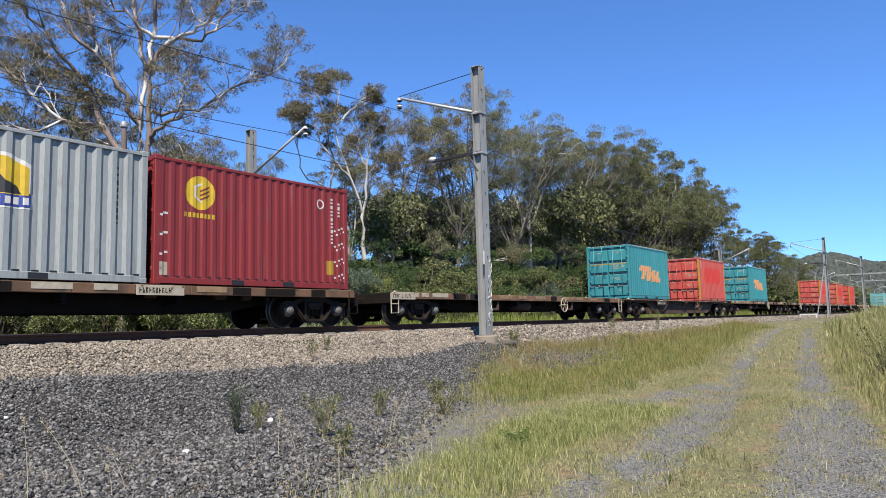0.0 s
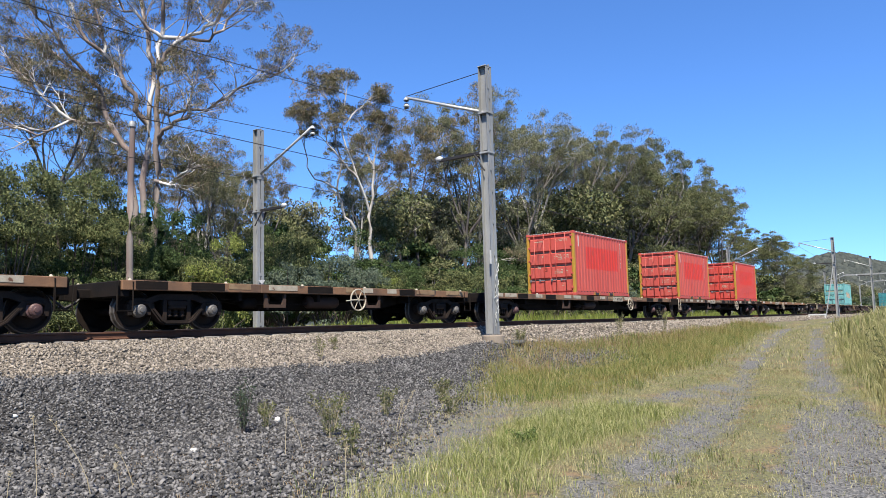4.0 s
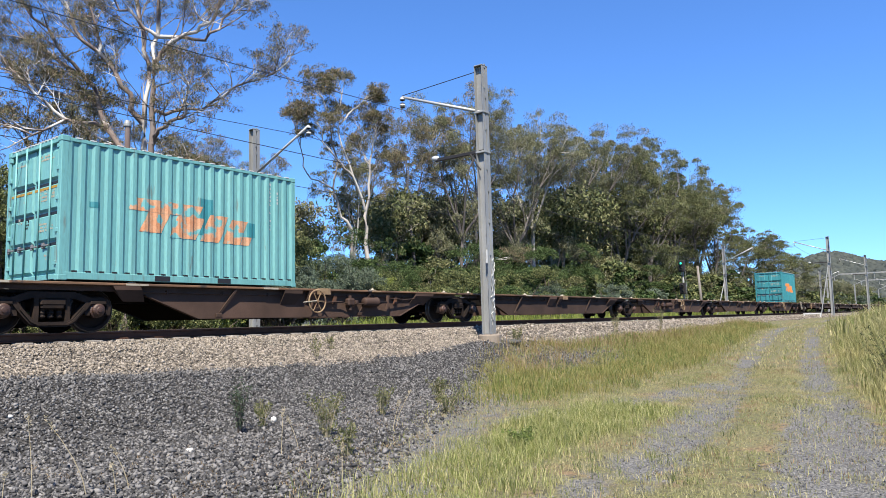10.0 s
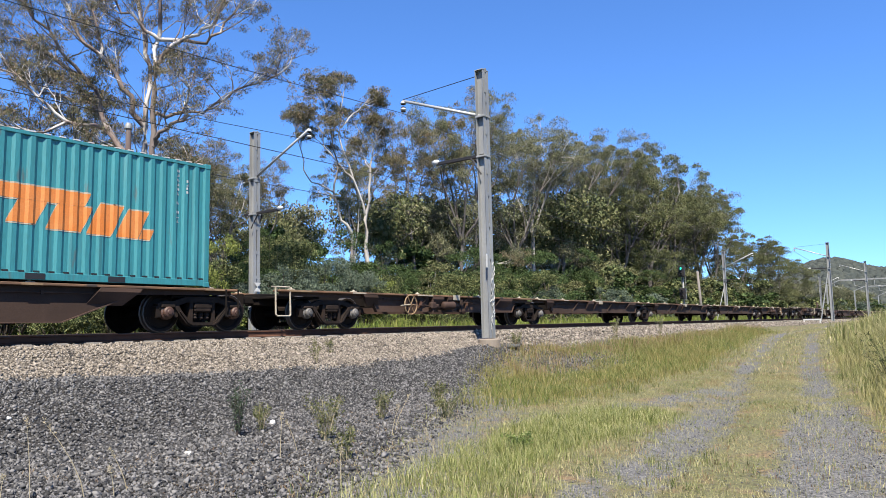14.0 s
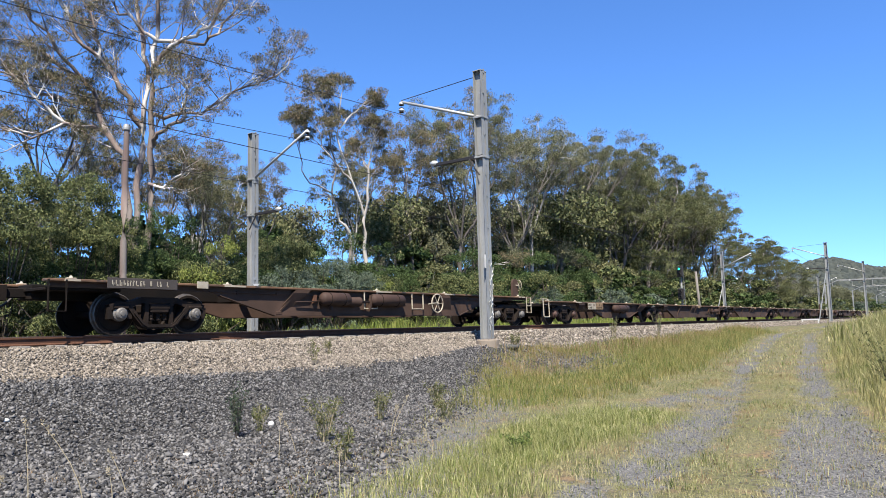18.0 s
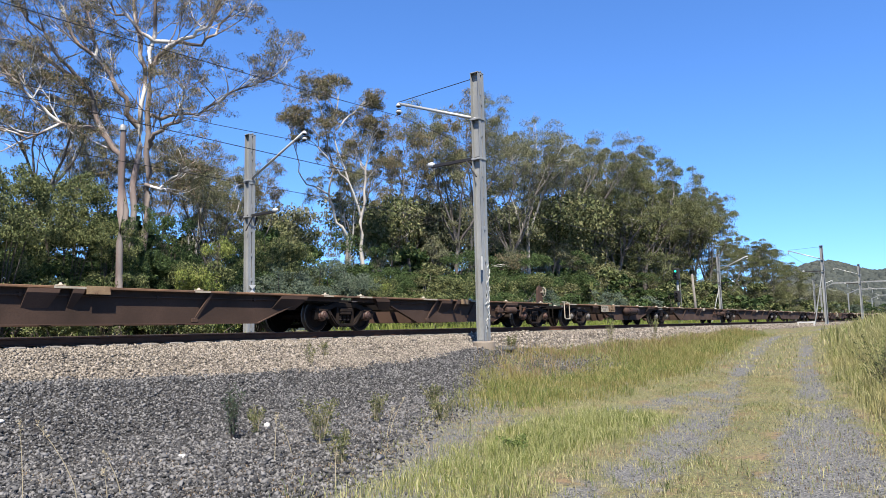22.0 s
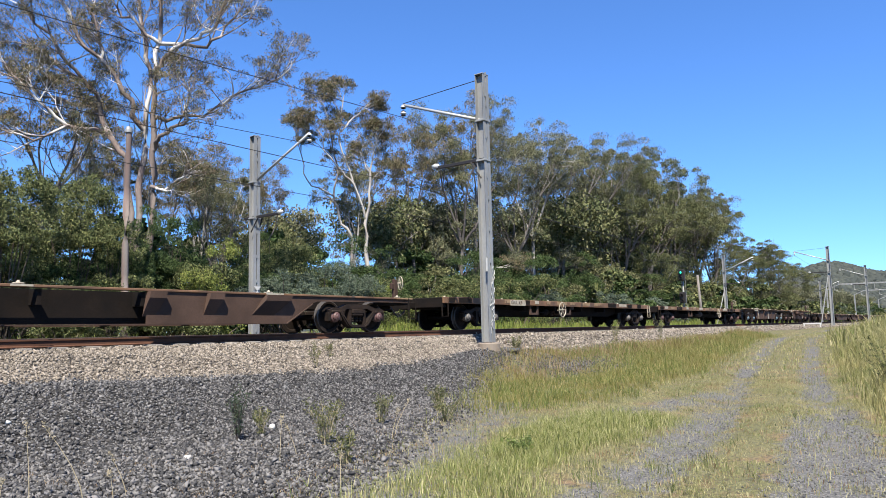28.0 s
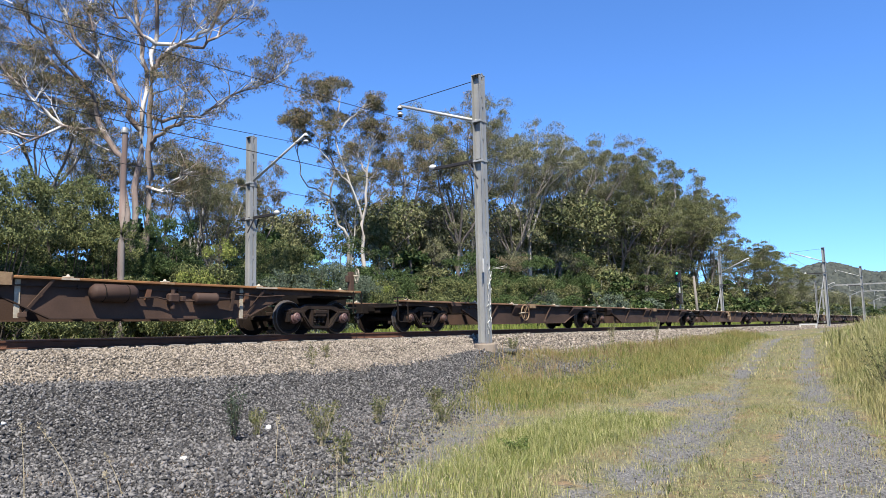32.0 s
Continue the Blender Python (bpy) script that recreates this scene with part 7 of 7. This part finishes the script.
S_PALE = island_mat("pale_buff_ballast_stone", (0.085, 0.072, 0.059), (0.205, 0.176, 0.143), (0.335, 0.29, 0.24), 0.85, 0, 0.2)
S_DARK = island_mat("old_dark_ballast_stone", (0.022, 0.022, 0.023), (0.082, 0.080, 0.080), (0.205, 0.196, 0.19), 0.85, 0, 0.2)
S_GRIT = island_mat("grey_road_gravel", (0.06, 0.06, 0.06), (0.125, 0.122, 0.118), (0.25, 0.24, 0.225), 0.85, 0, 0.2)
stones("pale_ballast", "pale buff crushed-stone ballast beside the rails", 52000, (3.2, 20, 10.6, 14.3), zone_light, 0.054, S_PALE, 1)
stones("pale_ballast", "pale buff crushed-stone ballast farther along the line", 15000, (20, 50, 10.5, 14.3), zone_light, 0.09, S_PALE, 2)
stones("pale_ballast", "pale ballast shoulder running into the distance", 16000, (50, 140, 10.6, 14.0), zone_light, 0.10, S_PALE, 6, 0.6)
stones("dark_ballast", "dark weathered ballast chips on the slope", 150000, (1.6, 18.5, 4.0, 12.3), lambda x, y: zone_dark(x, y) * (1 - zone_light(x, y)), 0.047, S_DARK, 3)
stones("dark_ballast", "dark weathered ballast chips strewn in the grass beyond the mast", 16000, (18.5, 24, 8.3, 11.8), lambda x, y: zone_dark(x, y) * (1 - zone_light(x, y)), 0.06, S_DARK, 5)
stones("road_gravel", "grey gravel strewn along the wheel ruts", 70000, (3.0, 22, 0.2, 8.5), lambda x, y: 0.8 * zone_grit(x, y) * (1 - zone_dark(x, y)), 0.021, S_GRIT, 4)


def blades(name, label, n, box, test, height, width, material, seed, bend=0.5):
    """Bent grass blades of three triangles each; height is a function of the place."""
    g = np.random.default_rng(seed)
    x, y = g.uniform(box[0], box[1], n), g.uniform(box[2], box[3], n)
    clump = mottle(x + 3.3, y - 1.7, 1.6)
    keep = g.uniform(0, 1, n) < test(x, y) * (0.12 + 0.95 * clump)
    x, y = x[keep], y[keep]
    n = len(x)
    h = height(x, y) * g.uniform(0.35, 1.3, n) * (0.6 + 0.7 * mottle(x + 9.1, y + 4.2, 0.9))
    a = g.uniform(0, 6.283, n)
    dx, dy = np.cos(a), np.sin(a)
    lean = g.uniform(0.05, bend, n) * h
    t = g.uniform(0, 6.283, n)
    w = width * g.uniform(0.6, 1.4, n)
    wx, wy = np.cos(t) * w / 2, np.sin(t) * w / 2
    z = ground_z(x, y) - 0.01
    b0, b1 = np.stack([x - wx, y - wy, z], 1), np.stack([x + wx, y + wy, z], 1)
    mx, my, mz = x + dx * lean * 0.35, y + dy * lean * 0.35, z + h * 0.6
    m0, m1 = np.stack([mx - wx * 0.7, my - wy * 0.7, mz], 1), np.stack([mx + wx * 0.7, my + wy * 0.7, mz], 1)
    tip = np.stack([x + dx * lean, y + dy * lean, z + h * (1 - 0.25 * lean / np.maximum(h, 1e-6))], 1)
    v = np.stack([b0, b1, m0, m1, tip], 1).reshape(-1, 3)
    f = (np.arange(n)[:, None, None] * 5 + np.array([(0, 1, 3), (0, 3, 2), (2, 3, 4)])[None]).reshape(-1, 3)
    return tagged(new(name, arrays(name, v, f, material)), label, "grass", kind="stuff")


G_MOWN = island_mat("mown_verge_grass", (0.13, 0.155, 0.042), (0.27, 0.27, 0.11), (0.44, 0.40, 0.21), 0.6, 0.3, 0.3, patch=(0.48, 0.40, 0.23), patch_scale=0.8)
G_LUSH = island_mat("lush_verge_grass", (0.11, 0.145, 0.03), (0.235, 0.255, 0.075), (0.50, 0.46, 0.23), 0.6, 0.3, 0.3)
G_TUFT = island_mat("green_tuft_grass", (0.05, 0.08, 0.018), (0.10, 0.135, 0.032), (0.22, 0.22, 0.075), 0.6, 0.25, 0.3)
G_RUST = island_mat("reddish_dry_grass", (0.17, 0.10, 0.055), (0.28, 0.19, 0.10), (0.45, 0.35, 0.21), 0.6, 0.3, 0.3)
G_TALL = island_mat("tall_seeding_grass", (0.075, 0.11, 0.02), (0.17, 0.195, 0.045), (0.40, 0.33, 0.14), 0.6, 0.3, 0.3, patch=(0.26, 0.20, 0.07), patch_scale=0.5)
G_BANK = island_mat("long_bank_grass", (0.11, 0.14, 0.034), (0.23, 0.235, 0.08), (0.44, 0.39, 0.21), 0.6, 0.3, 0.3, patch=(0.36, 0.31, 0.14), patch_scale=0.6)
G_FAR = island_mat("lineside_grass", (0.09, 0.135, 0.018), (0.18, 0.225, 0.04), (0.29, 0.30, 0.08), 0.6, 0.3, 0.3)


def bare(x, y):
    return np.clip(1 - zone_light(x, y) - zone_dark(x, y), 0, 1)


def verge(x, y):
    return bare(x, y) * (1 - 0.8 * zone_grit(x, y)) * (1 - zone_bank(x, y))


def band(x, y):
    """Where the uncut grass stands, between the road and the ballast."""
    low = np.interp(x, [9, 11, 14, 20, 40], [8.0, 6.9, 6.0, 6.4, 9.3])
    return ramp01(y + 0.5 * mottle(x, y), low - 0.5, low + 1.0)


def lush(x, y):
    """The greener strip on the near side of the road."""
    mid = np.interp(x, [3, 5, 7, 9, 11], [3.1, 3.9, 4.5, 4.6, 4.6])
    return ramp01(1.15 - np.abs(y - mid) + 0.5 * (mottle(x, y) - 0.5), 0, 0.9) * (x < 11.5)


blades("mown_grass", "short dry yellow-green grass on the mown verge", 270000, (2.5, 20, 0.2, 8.5), lambda x, y: verge(x, y) * (1 - band(x, y)), lambda x, y: 0.062 + 0 * x, 0.0055, G_MOWN, 11, 1.1)
blades("mown_grass", "short yellow-green grass farther along the road", 42000, (20, 75, 2.5, 12), lambda x, y: verge(x, y) * (1 - band(x, y)), lambda x, y: 0.11 + 0 * x, 0.022, G_MOWN, 12, 0.8)
blades("verge_grass", "fresh green tufted grass beside the gravel road", 170000, (3.2, 11.5, 1.8, 6.6), lambda x, y: verge(x, y) * lush(x, y), lambda x, y: 0.165 + 0 * x, 0.0055, G_LUSH, 21, 0.9)
blades("dry_grass", "reddish dry grass patches between the ruts", 60000, (4, 24, 0.8, 6.5), lambda x, y: verge(x, y) * (1 - band(x, y)) * ramp01(mottle(x + 5, y + 2, 0.7), 0.5, 0.8), lambda x, y: 0.07 + 0 * x, 0.007, G_RUST, 22, 0.8)
blades("grass_tuft", "darker green tufts of grass on the verge", 70000, (3.5, 20, 1.8, 10.5), lambda x, y: verge(x, y) * ramp01(mottle(x - 2, y + 7, 1.3), 0.80, 0.95), lambda x, y: 0.15 + 0 * x, 0.007, G_TUFT, 24, 0.9)
blades("dry_grass", "dry litter strewn over the bare gravel", 26000, (3.5, 12, 3.8, 8.8), lambda x, y: 0.8 * zone_grit(x, y) * ramp01(y, dark_rim(x) - 2.2, dark_rim(x) - 1.2), lambda x, y: 0.055 + 0 * x, 0.006, G_RUST, 25, 2.0)
blades("tall_grass", "uncut green and straw-coloured grass beside the ballast", 180000, (8.5, 44, 5.5, 11.2), lambda x, y: verge(x, y) * band(x, y), lambda x, y: 0.20 + 0.10 * ramp01(x, 16, 26), 0.009, G_TALL, 13, 0.8)
blades("dry_grass", "orange seeding grass along the edge of the ballast", 30000, (16, 48, 8, 11.6), lambda x, y: verge(x, y) * ramp01(y, np.interp(x, [16, 24, 45], [8.6, 9.2, 10.0]), np.interp(x, [16, 24, 45], [9.6, 10.2, 10.8])), lambda x, y: 0.32 + 0 * x, 0.012, G_RUST, 23, 0.5)
blades("bank_grass", "long wind-bent grass on the raised verge", 115000, (8.5, 30, -3.5, 5.2), lambda x, y: zone_bank(x, y), lambda x, y: 0.26 + 0.45 * ramp01(rut_right(x) - 0.6 - y, 0, 1.5), 0.0115, G_BANK, 14, 0.8)
blades("bank_grass", "long wind-bent grass along the far verge", 24000, (30, 90, -1, 8.2), lambda x, y: zone_bank(x, y), lambda x, y: 0.62 + 0 * x, 0.035, G_BANK, 15, 0.7)
blades("stray_grass", "stray tufts growing through the gravel", 16000, (3.0, 18, 1.0, 9.0), lambda x, y: 0.6 * ramp01(zone_grit(x, y) + zone_dark(x, y), 0.3, 0.7) * ramp01(dark_rim(x) + 0.9 - y, 0, 0.8), lambda x, y: 0.10 + 0 * x, 0.006, G_LUSH, 16, 0.8)
blades("lineside_grass", "bright green grass beyond the far track", 36000, (4, 120, 21.4, 27), lambda x, y: 1.0 + 0 * x, lambda x, y: 0.3 + 0.5 * ramp01(x, 20, 26), 0.035, G_FAR, 17, 0.6)


W_DARK = island_mat("blue_green_weed_leaves", (0.022, 0.04, 0.022), (0.04, 0.061, 0.032), (0.065, 0.086, 0.043), 0.6, 0.2)
W_OLIVE = island_mat("olive_weed_leaves", (0.065, 0.079, 0.022), (0.115, 0.122, 0.043), (0.18, 0.158, 0.072), 0.6, 0.2)
W_GREEN = island_mat("fresh_green_weed_leaves", (0.06, 0.095, 0.02), (0.12, 0.16, 0.035), (0.20, 0.23, 0.065), 0.6, 0.2)
M_STRAW = mat("dry_straw_stalk", (0.36, 0.302, 0.194), 0.8, 0, (0.245, 0.202, 0.115), 8, 60)


def weed(x, y, h, r, leaf, seed, label, stems=14, per=6):
    t = thing("weed", pose(x, y, float(ground_z(x, y))), label, "weed", "weeds in the gravel")
    w = Wood(seed)
    for _ in range(stems):
        w.sh = Shape()
        a, k = w.r.uniform(0, 6.28), w.r.uniform(0.2, 1)
        top = Vector((math.cos(a) * r * k, math.sin(a) * r * k, h * w.r.uniform(0.6, 1.0)))
        pts = [Vector((math.cos(a) * 0.02, math.sin(a) * 0.02, -0.03)), top * 0.5 + Vector((0, 0, h * 0.08)), top]
        w.limb(pts, 0.006, 0.002, 3)
        part("stem", w.sh, M_STRAW if leaf is W_OLIVE else M_BARK_DARK, t)
        w.tips += [pts[0].lerp(pts[1], q) for q in (0.5, 0.9)] + [pts[1].lerp(pts[2], q) for q in (0.25, 0.5, 0.75, 1.0)]
    v, f = leaf_arrays(w.tips, per, 0.05, (0.055, 0.016), seed, -0.3)
    ob = tagged(new("foliage", arrays("foliage", v, f, leaf)), kind="stuff")
    ob.parent = t


weed(6.32, 8.31, 0.78, 0.20, W_DARK, 1, "dark blue-green weed rooted in the ballast")
weed(6.70, 6.98, 0.62, 0.26, W_OLIVE, 2, "spindly olive weed rooted in the gravel", 18)
weed(6.75, 8.35, 0.42, 0.18, W_OLIVE, 3, "dry rust-tinged weed in the ballast", 9)
weed(8.5, 7.6, 0.5, 0.22, W_OLIVE, 4, "dry pinkish weed at the foot of the slope", 12)
weed(7.35, 4.39, 0.22, 0.22, W_GREEN, 5, "low bright green weed in the grass", 16)
weed(10.4, 7.9, 0.5, 0.25, W_OLIVE, 6, "straggling olive weed at the edge of the grass", 14)
weed(10.82, 11.52, 0.55, 0.2, W_OLIVE, 7, "thin pale weed growing in the ballast", 7, 5)
weed(12.0, 12.3, 0.4, 0.15, W_OLIVE, 8, "thin pale weed growing in the ballast", 7, 5)
weed(25.5, 10.9, 1.0, 0.35, W_OLIVE, 9, "tall thin weed at the edge of the ballast", 14)
weed(30.3, 10.9, 1.1, 0.4, W_OLIVE, 10, "tall thin weed at the edge of the ballast", 14)
weed(18.4, 11.0, 0.45, 0.3, W_OLIVE, 11, "low weed beside the mast footing", 16)
weed(6.0, 5.9, 0.4, 0.2, W_OLIVE, 12, "dry stalky weed in the gravel", 10)
weed(9.4, 7.0, 0.38, 0.3, W_OLIVE, 13, "dry stalky weed in the gravel", 12)
weed(13.2, 0.9, 0.9, 0.5, L_BUSH, 14, "leafy green weed in the long grass", 22)
weed(16.0, 1.3, 1.1, 0.6, L_BUSH, 15, "leafy green weed in the long grass", 24)


def stalk(x, y, h, lx, ly, seed):
    g = random.Random(seed)
    s = thing("grass_stalk", pose(x, y, float(ground_z(x, y))), "single dry seeding grass stalk", "grass", "dry grass stalks")
    pts = [Vector((lx * t ** 1.6, ly * t ** 1.6, h * t)) for t in (0, 0.25, 0.5, 0.75, 1)]
    w = Wood(seed)
    w.limb([p - Vector((0, 0, 0.02)) for p in pts], 0.005, 0.002, 4)
    part("stem", w.sh, M_STRAW, s)
    v, f = leaf_arrays([pts[3].lerp(pts[4], t) for t in (0.3, 0.5, 0.7, 0.85, 1.0)], 7, 0.02, (0.035, 0.007), seed, 0.2)
    ob = new("seed_head", arrays("seed_head", v, f, M_STRAW))
    ob.parent = s


for k, (x, y, h, lx, ly) in enumerate([(2.97, 6.84, 0.72, -0.03, 0.05), (3.25, 6.42, 0.72, -0.28, 0.2), (3.61, 6.36, 0.42, -0.12, 0.1), (3.45, 6.3, 0.28, -0.03, 0.02), (2.75, 6.9, 0.25, 0.02, 0.0), (5.97, 6.71, 0.4, -0.1, 0.08), (5.62, 6.61, 0.55, 0.03, 0.0), (7.6, 6.6, 0.42, 0.1, -0.05), (7.9, 6.8, 0.5, 0.22, -0.1), (9.8, 6.6, 0.4, 0.1, 0.05), (5.0, 5.0, 0.35, 0.1, 0.1), (6.4, 4.9, 0.4, -0.1, 0.1)]):
    stalk(x, y, h, lx, ly, k)


def rock(name, x, y, size, material, label, seed):
    g = np.random.default_rng(seed)
    sh = Shape()
    sh.lathe([(0.02, -0.5), (0.42, -0.38), (0.55, 0.0), (0.42, 0.36), (0.02, 0.5)], "z", 9)
    sh.v = [(a * size[0] * (1 + g.normal() * 0.1), b * size[1] * (1 + g.normal() * 0.1), c * size[2]) for a, b, c in sh.v]
    ob = part(name, sh, material, None, smooth=True, m=pose(x, y, float(ground_z(x, y)) + size[2] * 0.3, 0, 0, seed * 40))
    tagged(ob, label, "stone")


M_ROCK = mat("white_quartz_stone", (0.562, 0.547, 0.511), 0.8, 0, (0.432, 0.403, 0.36), 12, 80)
M_SLAB = mat("dark_stone_slab", (0.072, 0.072, 0.068), 0.9, 0, (0.036, 0.036, 0.032), 6, 50)
rock("white_stone", 7.26, 8.72, (0.09, 0.09, 0.10), M_ROCK, "rounded white stone lying on the dark ballast", 1)
rock("pale_stone", 5.17, 7.76, (0.11, 0.09, 0.06), M_ROCK, "flat pale stone lying on the dark ballast", 2)
rock("pale_stone", 4.2, 10.4, (0.09, 0.07, 0.05), M_ROCK, "small pale stone on the dark slope", 3)
rock("dark_slab", 18.1, 11.0, (0.62, 0.42, 0.16), M_SLAB, "dark broken slab beside the mast footing", 4)


def motions():
    """The train runs past; its wheels turn while they are near enough to be seen turning."""
    times = [float(t) for t in range(0, 33)]
    for ob, u, z in MOVERS:
        walk(ob, [(t, along(u - run(t), YT, z)) for t in times])
    step = math.radians(80) * WR
    for ws, u, x in WHEELS:
        rows = [(0.0, 0.0)]
        t0 = max(0.0, (u - 55) / 17.3)
        t1 = min(32.0, (u + 4) / 16.9)
        if t1 <= 0 or t0 >= 32:
            rows.append((32.0, 0.0))
        else:
            t = round(t0 * FPS) / FPS
            a = 0.0
            if t > 0:
                rows.append((t, 0.0))
            while t < t1 - 1e-6:
                n = min(t + 1 / FPS, 32.0)
                a += (run(n) - run(t)) / WR
                rows.append((n, a))
                t = n
            if t < 32.0 - 1e-6:
                rows.append((32.0, a))
        walk(ws, [(t, Matrix.Translation((x, 0, WR)) @ Matrix.Rotation(-a, 4, "Y")) for t, a in rows])


motions()
